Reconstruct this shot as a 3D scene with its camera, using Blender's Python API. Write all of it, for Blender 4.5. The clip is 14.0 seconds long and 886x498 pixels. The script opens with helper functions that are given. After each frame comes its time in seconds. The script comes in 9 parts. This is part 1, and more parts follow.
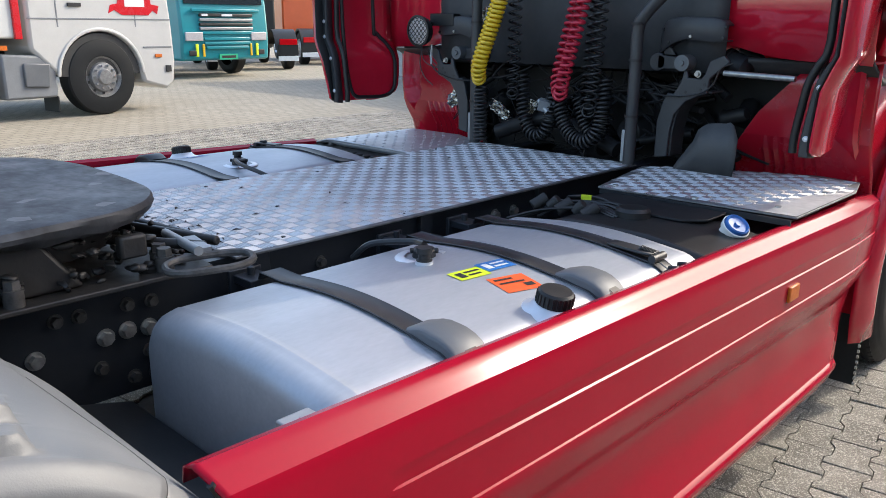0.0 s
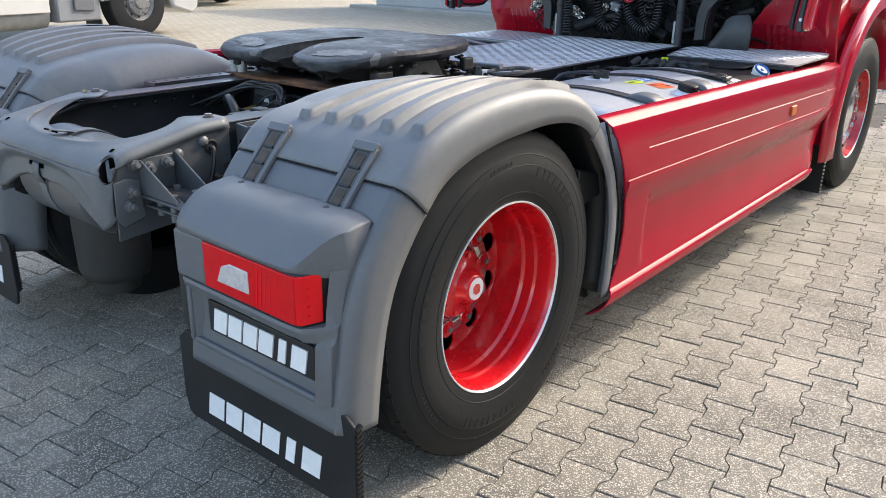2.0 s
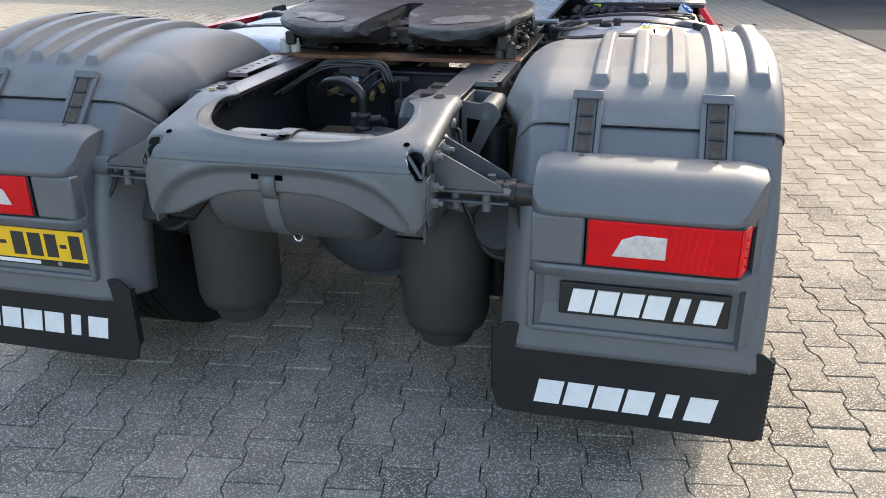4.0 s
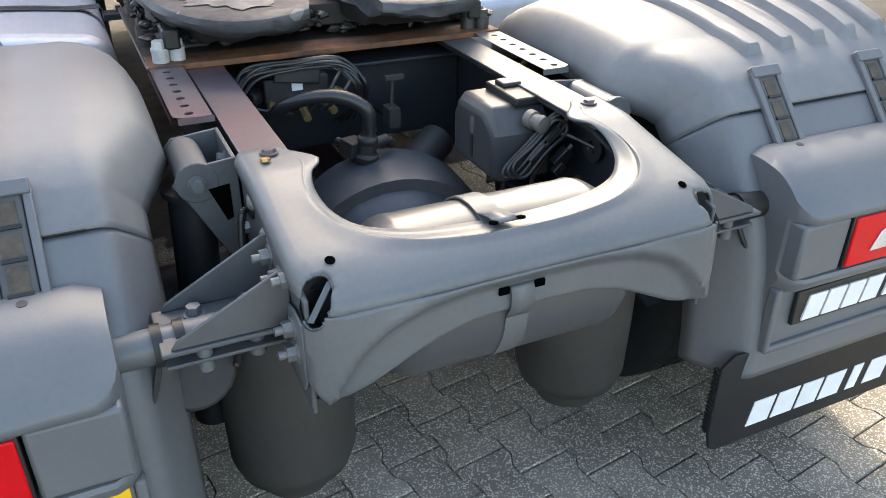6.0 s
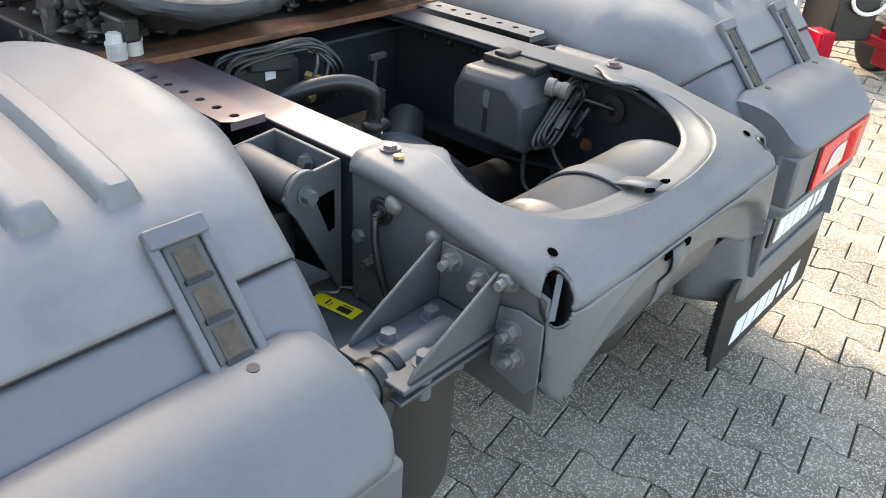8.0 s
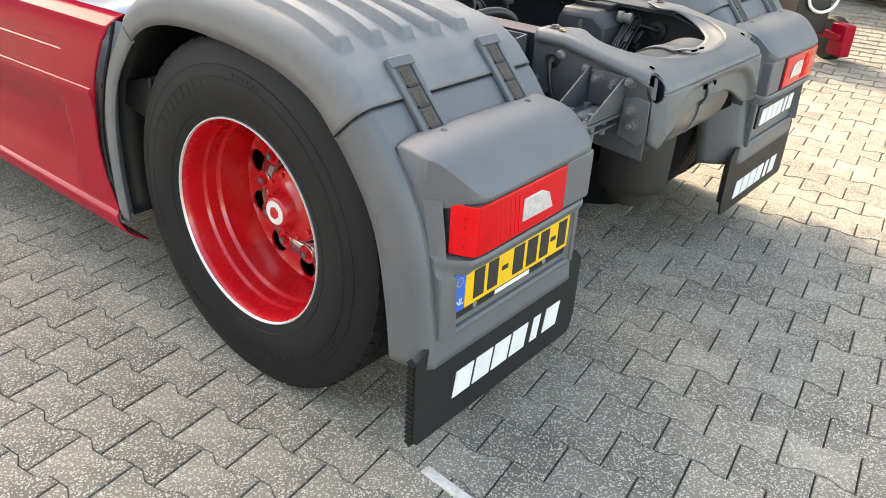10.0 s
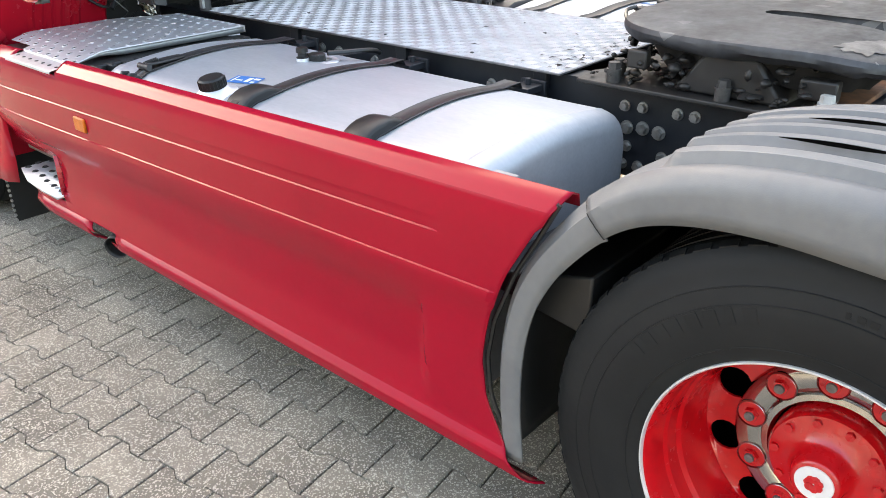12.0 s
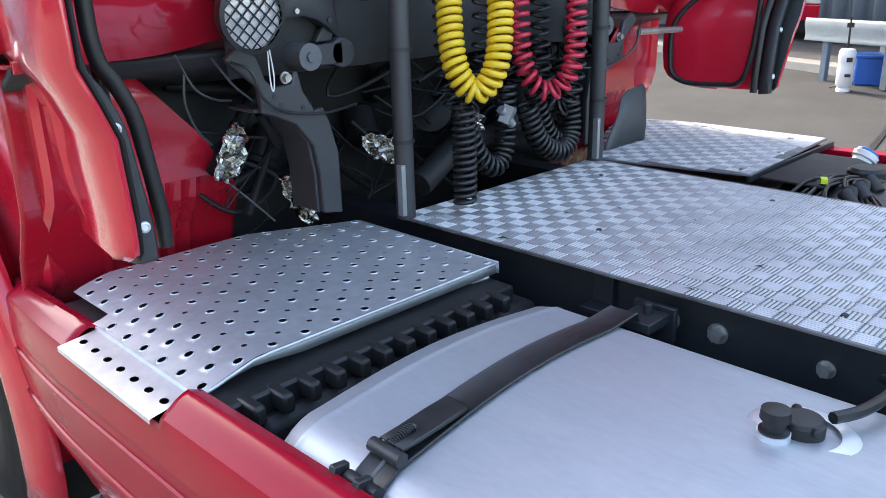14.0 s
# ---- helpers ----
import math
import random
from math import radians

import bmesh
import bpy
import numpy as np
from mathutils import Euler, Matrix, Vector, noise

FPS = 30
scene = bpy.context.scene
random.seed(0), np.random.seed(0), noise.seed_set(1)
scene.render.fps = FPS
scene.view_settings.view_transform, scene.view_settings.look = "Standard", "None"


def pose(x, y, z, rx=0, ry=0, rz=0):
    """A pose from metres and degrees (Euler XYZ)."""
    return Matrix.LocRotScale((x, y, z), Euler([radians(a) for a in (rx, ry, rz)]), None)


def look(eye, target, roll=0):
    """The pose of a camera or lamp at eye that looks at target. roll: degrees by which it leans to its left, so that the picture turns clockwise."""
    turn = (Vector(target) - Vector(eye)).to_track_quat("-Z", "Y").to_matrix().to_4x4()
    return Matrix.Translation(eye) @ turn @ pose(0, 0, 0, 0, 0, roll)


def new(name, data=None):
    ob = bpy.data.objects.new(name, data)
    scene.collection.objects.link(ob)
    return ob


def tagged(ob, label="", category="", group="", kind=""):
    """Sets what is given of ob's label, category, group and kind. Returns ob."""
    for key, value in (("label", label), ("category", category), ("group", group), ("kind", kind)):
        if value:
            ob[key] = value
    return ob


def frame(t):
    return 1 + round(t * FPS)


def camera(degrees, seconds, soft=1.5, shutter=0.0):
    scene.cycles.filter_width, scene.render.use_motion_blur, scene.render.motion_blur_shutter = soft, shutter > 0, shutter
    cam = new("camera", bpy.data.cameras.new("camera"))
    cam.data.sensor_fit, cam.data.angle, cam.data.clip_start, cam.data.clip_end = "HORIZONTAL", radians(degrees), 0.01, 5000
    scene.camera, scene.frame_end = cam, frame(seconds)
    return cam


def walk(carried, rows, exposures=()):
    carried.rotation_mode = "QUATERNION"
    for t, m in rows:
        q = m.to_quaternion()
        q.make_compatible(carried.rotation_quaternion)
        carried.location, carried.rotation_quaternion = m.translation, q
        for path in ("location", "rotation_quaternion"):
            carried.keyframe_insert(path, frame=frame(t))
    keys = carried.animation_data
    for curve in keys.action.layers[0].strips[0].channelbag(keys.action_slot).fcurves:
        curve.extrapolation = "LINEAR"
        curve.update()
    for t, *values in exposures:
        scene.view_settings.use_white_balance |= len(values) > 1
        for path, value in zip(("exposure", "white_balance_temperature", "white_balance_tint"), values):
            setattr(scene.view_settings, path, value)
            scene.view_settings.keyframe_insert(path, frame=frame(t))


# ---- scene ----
cam = camera(58.8, 14.0, soft=0.9)
PATH = [
    (0, (2.055, 0.069, 1.519), (0.739, 1.469, 0.964), 0.6),
    (0.5, (2.26, -0.369, 1.509), (0.956, 1.019, 0.899), 0.7),
    (1, (2.404, -0.856, 1.528), (1.132, 0.543, 0.876), 1.1),
    (1.5, (2.533, -1.293, 1.503), (1.294, 0.122, 0.822), 1.4),
    (2, (2.46, -1.792, 1.459), (1.271, -0.344, 0.759), 0.9),
    (2.5, (2.179, -2.188, 1.434), (1.083, -0.679, 0.711), 0.8),
    (3, (1.757, -2.478, 1.46), (0.817, -0.872, 0.726), 0.5),
    (3.2, (1.599, -2.582, 1.453), (0.744, -0.931, 0.716), 0.3),
    (5.3, (-0.253, -2.209, 1.534), (0.11, -0.466, 0.624), -0.7),
    (5.5, (-0.394, -2.043, 1.543), (0.096, -0.344, 0.608), -0.4),
    (6, (-0.624, -1.706, 1.529), (0.121, -0.132, 0.545), 0.6),
    (6.5, (-0.7, -1.417, 1.512), (0.247, 0.015, 0.487), 1.6),
    (7, (-0.78, -1.185, 1.519), (0.354, 0.079, 0.462), 2.7),
    (7.2, (-0.833, -1.138, 1.514), (0.352, 0.072, 0.45), 3.2),
    (9.3, (-2.031, -1.51, 1.481), (-0.633, -0.455, 0.515), 4.0),
    (9.5, (-2.167, -1.569, 1.482), (-0.77, -0.499, 0.532), 3.8),
    (10, (-2.404, -1.624, 1.471), (-1.014, -0.529, 0.538), 3.4),
    (10.5, (-2.514, -1.395, 1.47), (-1.144, -0.273, 0.542), 2.5),
    (11, (-2.553, -1.087, 1.478), (-1.2, 0.059, 0.553), 1.5),
    (11.5, (-2.479, -0.687, 1.487), (-1.134, 0.472, 0.566), 0.4),
    (12, (-2.398, -0.239, 1.533), (-1.067, 0.964, 0.651), -0.9),
    (12.5, (-2.31, 0.159, 1.601), (-0.982, 1.4, 0.767), -1.7),
    (13, (-2.097, 0.602, 1.625), (-0.773, 1.882, 0.844), -1.9),
    (13.5, (-1.948, 1.02, 1.605), (-0.628, 2.338, 0.884), -1.8),
    (14, (-1.712, 1.5, 1.541), (-0.383, 2.843, 0.885), -1.4),
]
EXPOSURES = [
    (0.0, 1.76, 6600, 8),
    (1.5, 2.00, 6800, 8),
    (3.0, 2.14, 7000, 8),
    (5.5, 2.39, 7600, 8),
    (6.0, 2.70, 7750, 8),
    (6.5, 2.87, 7900, 8),
    (7.2, 2.94, 7900, 8),
    (9.5, 2.84, 8700, 8),
    (10.5, 2.84, 8900, 8),
    (11.5, 3.04, 8900, 8),
    (12.5, 2.91, 7800, 8),
    (13.0, 2.48, 7000, 8),
    (13.5, 2.49, 6800, 8),
    (14.0, 2.72, 6900, 8),
]
walk(cam, [(t, look(eye, target, roll)) for t, eye, target, roll in PATH], EXPOSURES)

# ---- light ----
SUN = Vector((0.40, 1.32, 1.0)).normalized()
world = bpy.data.worlds.new("yard_sky")
scene.world = world
world.use_nodes = True
wn = world.node_tree
sky = wn.nodes.new("ShaderNodeTexSky")
sky.sky_type = "NISHITA"
sky.sun_disc = False
sky.sun_elevation = math.asin(SUN.z)
sky.sun_rotation = math.atan2(SUN.x, SUN.y)
sky.air_density, sky.dust_density, sky.ozone_density = 1.0, 2.4, 0.8
wn.links.new(sky.outputs[0], wn.nodes["Background"].inputs[0])
wn.nodes["Background"].inputs[1].default_value = 0.15
sun_data = bpy.data.lights.new("sun", "SUN")
sun_data.energy, sun_data.angle, sun_data.color = 0.86, radians(0.53), (1.0, 0.94, 0.84)
sun = new("sun", sun_data)
sun.matrix_world = look(SUN * 40, (0, 0, 0))


# ---- materials ----
def mat(name, base, rough=0.5, metal=0.0, tint=None, amount=0.3, scale=6.0, fine=60.0, bump=0.0, bump_scale=None,
        coat=0.0, rough_var=0.1, island=0.0, obj=0.0, spec=0.5, stretch=(1, 1, 1), speck=None):
    """Base colour broken up at two scales, with roughness variation and fine relief."""
    m = bpy.data.materials.new(name)
    m.use_nodes = True
    nt = m.node_tree
    n, l = nt.nodes, nt.links
    b = n["Principled BSDF"]
    tc = n.new("ShaderNodeTexCoord")
    mp = n.new("ShaderNodeMapping")
    mp.inputs["Scale"].default_value = stretch
    l.new(tc.outputs["Object"], mp.inputs[0])
    big = n.new("ShaderNodeTexNoise")
    big.inputs["Scale"].default_value, big.inputs["Detail"].default_value, big.inputs["Roughness"].default_value = scale, 5, 0.62
    small = n.new("ShaderNodeTexNoise")
    small.inputs["Scale"].default_value, small.inputs["Detail"].default_value = fine, 3
    l.new(mp.outputs[0], big.inputs[0])
    l.new(mp.outputs[0], small.inputs[0])
    add = n.new("ShaderNodeMath")
    add.operation = "MULTIPLY_ADD"
    add.inputs[1].default_value, add.inputs[2].default_value = 0.35, 0.0
    l.new(small.outputs[0], add.inputs[0])
    l.new(big.outputs[0], add.inputs[2])
    ramp = n.new("ShaderNodeMapRange")
    ramp.inputs["From Min"].default_value, ramp.inputs["From Max"].default_value = 0.45, 0.9
    l.new(add.outputs[0], ramp.inputs[0])
    mix = n.new("ShaderNodeMix")
    mix.data_type = "RGBA"
    other = tint if tint else tuple(c * (1 - amount) for c in base)
    mix.inputs["A"].default_value, mix.inputs["B"].default_value = (*base, 1), (*other, 1)
    l.new(ramp.outputs[0], mix.inputs["Factor"])
    colour = mix.outputs["Result"]
    for share, socket in ((island, "g"), (obj, "o")):
        if share:
            src = n.new("ShaderNodeNewGeometry").outputs["Random Per Island"] if socket == "g" else n.new("ShaderNodeObjectInfo").outputs["Random"]
            r = n.new("ShaderNodeMapRange")
            r.inputs["To Min"].default_value, r.inputs["To Max"].default_value = 1 - share, 1 + share
            l.new(src, r.inputs[0])
            mul = n.new("ShaderNodeMix")
            mul.data_type, mul.blend_type = "RGBA", "MULTIPLY"
            mul.inputs["Factor"].default_value = 1.0
            l.new(colour, mul.inputs["A"])
            l.new(r.outputs[0], mul.inputs["B"])
            colour = mul.outputs["Result"]
    if speck:
        vor = n.new("ShaderNodeTexVoronoi")
        vor.inputs["Scale"].default_value = speck[0]
        l.new(tc.outputs["Object"], vor.inputs[0])
        sep = n.new("ShaderNodeSeparateColor")
        l.new(vor.outputs["Color"], sep.inputs[0])
        gt = n.new("ShaderNodeMath")
        gt.operation = "GREATER_THAN"
        gt.inputs[1].default_value = speck[1]
        l.new(sep.outputs[0], gt.inputs[0])
        sm = n.new("ShaderNodeMix")
        sm.data_type = "RGBA"
        sm.inputs["B"].default_value = (*speck[2], 1)
        fac = n.new("ShaderNodeMath")
        fac.operation = "MULTIPLY"
        fac.inputs[1].default_value = speck[3]
        l.new(gt.outputs[0], fac.inputs[0])
        l.new(fac.outputs[0], sm.inputs["Factor"])
        l.new(colour, sm.inputs["A"])
        colour = sm.outputs["Result"]
    l.new(colour, b.inputs["Base Color"])
    rr = n.new("ShaderNodeMapRange")
    rr.inputs["To Min"].default_value, rr.inputs["To Max"].default_value = max(rough - rough_var, 0.02), min(rough + rough_var, 1)
    l.new(add.outputs[0], rr.inputs[0])
    l.new(rr.outputs[0], b.inputs["Roughness"])
    b.inputs["Metallic"].default_value = metal
    b.inputs["Specular IOR Level"].default_value = spec
    b.inputs["Coat Weight"].default_value = coat
    b.inputs["Coat Roughness"].default_value = 0.06
    if bump:
        bn = n.new("ShaderNodeTexNoise")
        bn.inputs["Scale"].default_value, bn.inputs["Detail"].default_value = bump_scale or fine, 4
        l.new(mp.outputs[0], bn.inputs[0])
        bp = n.new("ShaderNodeBump")
        bp.inputs["Strength"].default_value, bp.inputs["Distance"].default_value = min(bump, 1.0), 0.004
        l.new(bn.outputs[0], bp.inputs["Height"])
        l.new(bp.outputs[0], b.inputs["Normal"])
    return m


RED = mat("red_lacquer", (0.32, 0.004, 0.020), 0.16, 0.0, tint=(0.28, 0.004, 0.018), scale=3, coat=0.0, rough_var=0.05, bump=0.02, bump_scale=9, spec=0.16)
CAB_RED = mat("glossy_cab_lacquer", (0.56, 0.012, 0.034), 0.12, 0.0, tint=(0.46, 0.010, 0.028), scale=3, coat=0.8, rough_var=0.04, bump=0.03, bump_scale=6, spec=0.5)
RED_IN = mat("red_lacquer_dusty", (0.40, 0.006, 0.020), 0.22, 0.0, tint=(0.33, 0.008, 0.020), scale=5, coat=0.4, rough_var=0.1, spec=0.5)
RIM_RED = mat("red_wheel_enamel", (0.58, 0.006, 0.012), 0.24, 0.0, tint=(0.44, 0.006, 0.012), scale=9, coat=0.6, rough_var=0.08, spec=0.5)
GREY = mat("grey_mudguard_plastic", (0.082, 0.090, 0.101), 0.44, 0.0, tint=(0.112, 0.117, 0.124), scale=3, fine=90, bump=0.08, bump_scale=420, rough_var=0.14, spec=0.5)
DUSTY = mat("sun_faded_mudguard_plastic", (0.104, 0.110, 0.119), 0.46, 0.0, tint=(0.152, 0.156, 0.160), scale=4.5, fine=40, bump=0.08, bump_scale=420, rough_var=0.14, spec=0.5)
BLACK = mat("black_plastic", (0.009, 0.010, 0.011), 0.40, 0.0, tint=(0.018, 0.018, 0.018), scale=9, bump=0.05, bump_scale=300, spec=0.4)
FLAP = mat("black_rubber_sheet", (0.008, 0.009, 0.010), 0.55, 0.0, tint=(0.015, 0.015, 0.016), scale=7, bump=0.05, bump_scale=200, spec=0.3)
DUST_RUBBER = mat("dusty_bellows_rubber", (0.024, 0.0235, 0.0225), 0.62, 0.0, tint=(0.040, 0.038, 0.035), scale=4, fine=50, bump=0.06, bump_scale=160, spec=0.3)
RUBBER = mat("tyre_rubber", (0.0068, 0.0080, 0.0094), 0.54, 0.0, tint=(0.0135, 0.0145, 0.0152), scale=3.2, fine=26, bump=0.14, bump_scale=70, rough_var=0.16, spec=0.22)
FRAME = mat("dark_chassis_paint", (0.012, 0.015, 0.020), 0.38, 0.0, tint=(0.022, 0.024, 0.027), scale=7, fine=50, bump=0.06, bump_scale=40, spec=0.35)
ARM = mat("satin_black_steel", (0.030, 0.032, 0.036), 0.42, 0.0, tint=(0.045, 0.046, 0.048), scale=8, fine=60, bump=0.08, bump_scale=50, spec=0.45)
TANK_GREY = mat("dark_grey_tank_paint", (0.052, 0.056, 0.060), 0.33, 0.0, tint=(0.050, 0.054, 0.058), scale=4, fine=90, bump=0.06, bump_scale=40, coat=0.1)
STEEL = mat("grey_sprayed_steel", (0.104, 0.112, 0.119), 0.45, 0.05, tint=(0.078, 0.085, 0.092), scale=3.2, fine=110, bump=0.10, bump_scale=14, coat=0.08, rough_var=0.13, spec=0.45)
FADED = mat("oversprayed_rail_paint", (0.085, 0.088, 0.098), 0.36, 0.2, tint=(0.105, 0.060, 0.070), scale=3.2, fine=30, coat=0.15, bump=0.05, bump_scale=30)
BRACKET = mat("dark_grey_bracket_paint", (0.058, 0.063, 0.071), 0.46, 0.1, tint=(0.080, 0.084, 0.089), scale=6, fine=70, bump=0.06, bump_scale=60, coat=0.0, rough_var=0.12)
CAST = mat("blue_grey_cast_paint", (0.055, 0.064, 0.076), 0.42, 0.1, tint=(0.035, 0.04, 0.048), scale=6, fine=50, bump=0.12, bump_scale=60)
STEP_ALU = mat("step_aluminium", (0.63, 0.65, 0.68), 0.42, 0.7, tint=(0.46, 0.47, 0.49), scale=7, fine=50, bump=0.05, bump_scale=160, rough_var=0.14)
ALU = mat("brushed_aluminium", (0.74, 0.755, 0.78), 0.42, 0.65, tint=(0.62, 0.635, 0.66), scale=3, fine=55, bump=0.04, bump_scale=120, rough_var=0.10)
TANK = mat("tank_aluminium", (0.46, 0.48, 0.51), 0.45, 0.55, tint=(0.37, 0.39, 0.42), scale=5, fine=120, bump=0.05, bump_scale=160, rough_var=0.12, stretch=(1, 0.3, 1))
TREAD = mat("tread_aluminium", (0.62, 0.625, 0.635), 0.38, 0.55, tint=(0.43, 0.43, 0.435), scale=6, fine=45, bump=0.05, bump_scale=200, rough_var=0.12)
# same plate between the bars: gap dirt and shade both put into this colour
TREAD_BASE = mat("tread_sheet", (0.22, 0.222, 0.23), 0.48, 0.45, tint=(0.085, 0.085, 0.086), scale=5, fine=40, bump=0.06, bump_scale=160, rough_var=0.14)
CHROME = mat("bright_metal", (0.78, 0.78, 0.78), 0.14, 1.0, amount=0.15, scale=8, rough_var=0.06)
STAINLESS = mat("polished_stainless", (0.50, 0.49, 0.48), 0.10, 1.0, amount=0.2, scale=8, rough_var=0.04)
DULL_ALLOY = mat("dull_alloy_wheel", (0.26, 0.26, 0.26), 0.42, 0.6, tint=(0.16, 0.16, 0.16), scale=20, fine=80)
ZINC = mat("zinc_bolt", (0.46, 0.46, 0.44), 0.38, 0.8, tint=(0.3, 0.29, 0.27), scale=30, bump=0.05)
BOLT_DIRTY = mat("dirty_bolt", (0.10, 0.095, 0.09), 0.55, 0.4, tint=(0.04, 0.038, 0.036), scale=40, bump=0.2)
WORN_NUT = mat("greyed_nut", (0.20, 0.205, 0.21), 0.5, 0.45, tint=(0.12, 0.12, 0.12), scale=40, fine=160, bump=0.1)
WHITE_BOLT = mat("whitened_bolt", (0.52, 0.52, 0.50), 0.5, 0.2, tint=(0.40, 0.39, 0.37), scale=30, bump=0.05)
BRASS = mat("brass_fitting", (0.45, 0.32, 0.14), 0.4, 0.8, scale=30)
RUST = mat("rusty_steel", (0.25, 0.098, 0.038), 0.72, 0.1, tint=(0.040, 0.028, 0.024), scale=9, fine=40, bump=0.35, bump_scale=60)
GREASE = mat("greasy_black_steel", (0.010, 0.010, 0.0105), 0.42, 0.05, tint=(0.026, 0.023, 0.020), scale=6, fine=25, bump=0.5, bump_scale=26, rough_var=0.25)
SLATE = mat("greased_coupling_plate", (0.058, 0.060, 0.065), 0.44, 0.1, tint=(0.014, 0.014, 0.0155), scale=5.5, fine=34, bump=0.8, bump_scale=13, rough_var=0.30, stretch=(1, 1.3, 1), speck=(26.0, 0.965, (0.17, 0.165, 0.16), 0.7))
SCRAPED = mat("scraped_steel", (0.19, 0.18, 0.17), 0.5, 0.2, tint=(0.07, 0.067, 0.065), scale=14, fine=60, bump=0.3, bump_scale=40)
LATCH_DUST = mat("dried_dust", (0.085, 0.066, 0.050), 0.85, tint=(0.04, 0.034, 0.028), scale=40, fine=150, bump=0.3)
STRAP_BLACK = mat("coated_black_strap", (0.012, 0.0125, 0.014), 0.42, tint=(0.03, 0.031, 0.034), scale=9, fine=60, bump=0.04, bump_scale=180, rough_var=0.15)
STRAP = mat("weathered_rubber_strap", (0.040, 0.042, 0.045), 0.5, tint=(0.06, 0.06, 0.06), scale=12, bump=0.1, bump_scale=200)
DULL = mat("dull_dusty_black_panel", (0.034, 0.037, 0.042), 0.50, 0.0, tint=(0.058, 0.060, 0.063), scale=4, fine=40, bump=0.15, bump_scale=30, spec=0.4)
# darker than the other machinery: the bay's deep shade is in this colour
BAY = mat("bay_shade_black", (0.006, 0.0065, 0.008), 0.50, 0.0, tint=(0.014, 0.014, 0.015), scale=11, fine=50, bump=0.3, bump_scale=45, spec=0.35)
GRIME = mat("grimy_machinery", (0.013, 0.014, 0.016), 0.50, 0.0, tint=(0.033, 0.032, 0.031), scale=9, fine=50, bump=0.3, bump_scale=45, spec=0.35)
YELLOW = mat("yellow_hose", (0.78, 0.52, 0.02), 0.35, 0.0, amount=0.2, scale=12, coat=0.2)
HOSE_RED = mat("red_hose", (0.55, 0.02, 0.05), 0.35, 0.0, amount=0.2, scale=12, coat=0.2)
HOSE = mat("black_hose", (0.009, 0.009, 0.010), 0.36, 0.0, tint=(0.02, 0.02, 0.02), scale=12)
LENS = mat("red_lamp_lens", (0.60, 0.004, 0.010), 0.14, 0.0, tint=(0.48, 0.004, 0.008), scale=20, fine=140, coat=0.05, rough_var=0.04, bump=0.03, bump_scale=110, spec=0.18)
LENS_SIDE = mat("red_reflector", (0.72, 0.006, 0.012), 0.16, 0.0, tint=(0.62, 0.006, 0.012), scale=60, fine=220, coat=0.05, rough_var=0.05, bump=0.05, bump_scale=160, spec=0.18)
CLEAR = mat("clear_lamp_window", (0.62, 0.60, 0.60), 0.15, 0.2, tint=(0.42, 0.4, 0.4), scale=60, fine=240, coat=0.9, bump=0.4, bump_scale=120)
AMBER = mat("amber_marker", (0.56, 0.125, 0.004), 0.36, 0.0, scale=40, fine=160, coat=0.0, bump=0.15, bump_scale=150)
PALE_PLUG = mat("pale_plug_plastic", (0.095, 0.092, 0.086), 0.55, tint=(0.12, 0.115, 0.105), scale=30, fine=120, bump=0.15)
PLATE_Y = mat("yellow_reflective_plate", (0.80, 0.47, 0.012), 0.34, 0.0, amount=0.1, scale=10, coat=0.2)
EU_BLUE = mat("blue_band", (0.012, 0.12, 0.52), 0.35, 0.0, amount=0.1, scale=10)
WHITE = mat("white_lettering", (0.72, 0.73, 0.74), 0.45, 0.0, tint=(0.6, 0.61, 0.62), scale=9, fine=60)
# near-black without sheen: the darkness inside openings is put into the colour
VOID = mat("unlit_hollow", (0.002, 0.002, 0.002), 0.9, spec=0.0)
# print and seams; also paints the dark of flat arm, trim and rim holes
INK = mat("plain_black", (0.02, 0.02, 0.02), 0.5)
ST_ORANGE = mat("orange_sticker", (0.82, 0.10, 0.015), 0.5, amount=0.08, scale=9)
ST_GREEN = mat("yellow_green_sticker", (0.58, 0.72, 0.02), 0.5, amount=0.08, scale=9)
ST_YELLOW = mat("yellow_label", (0.82, 0.72, 0.02), 0.5, amount=0.08, scale=9)
ST_BLUE = mat("blue_sticker", (0.02, 0.16, 0.46), 0.45, amount=0.1, scale=9)
CAP_BLUE = mat("blue_cap", (0.03, 0.14, 0.42), 0.4, amount=0.2, scale=20)
WOOD_BITS = mat("dried_mud_flakes", (0.045, 0.032, 0.028), 0.9, amount=0.5, scale=40, bump=0.4)
FOIL = mat("crumpled_heat_foil", (0.62, 0.59, 0.53), 0.20, 1.0, amount=0.4, scale=30, bump=0.9, bump_scale=60)
CREAM = mat("cream_stripe", (0.72, 0.62, 0.46), 0.35, amount=0.1, coat=0.4)
LINE = mat("worn_road_paint", (0.62, 0.61, 0.57), 0.8, tint=(0.35, 0.34, 0.32), scale=25, fine=90, bump=0.3)
PAVER = mat("concrete_paver", (0.262, 0.238, 0.196), 0.86, tint=(0.118, 0.107, 0.090), scale=3.0, fine=230, bump=1.0, bump_scale=190, island=0.17,
            speck=(270.0, 0.80, (0.56, 0.52, 0.44), 0.75))
PAVER_OB = mat("concrete_paver_near", (0.262, 0.238, 0.196), 0.86, tint=(0.118, 0.107, 0.090), scale=3.0, fine=230, bump=1.0, bump_scale=190, obj=0.17,
               speck=(270.0, 0.80, (0.56, 0.52, 0.44), 0.75))
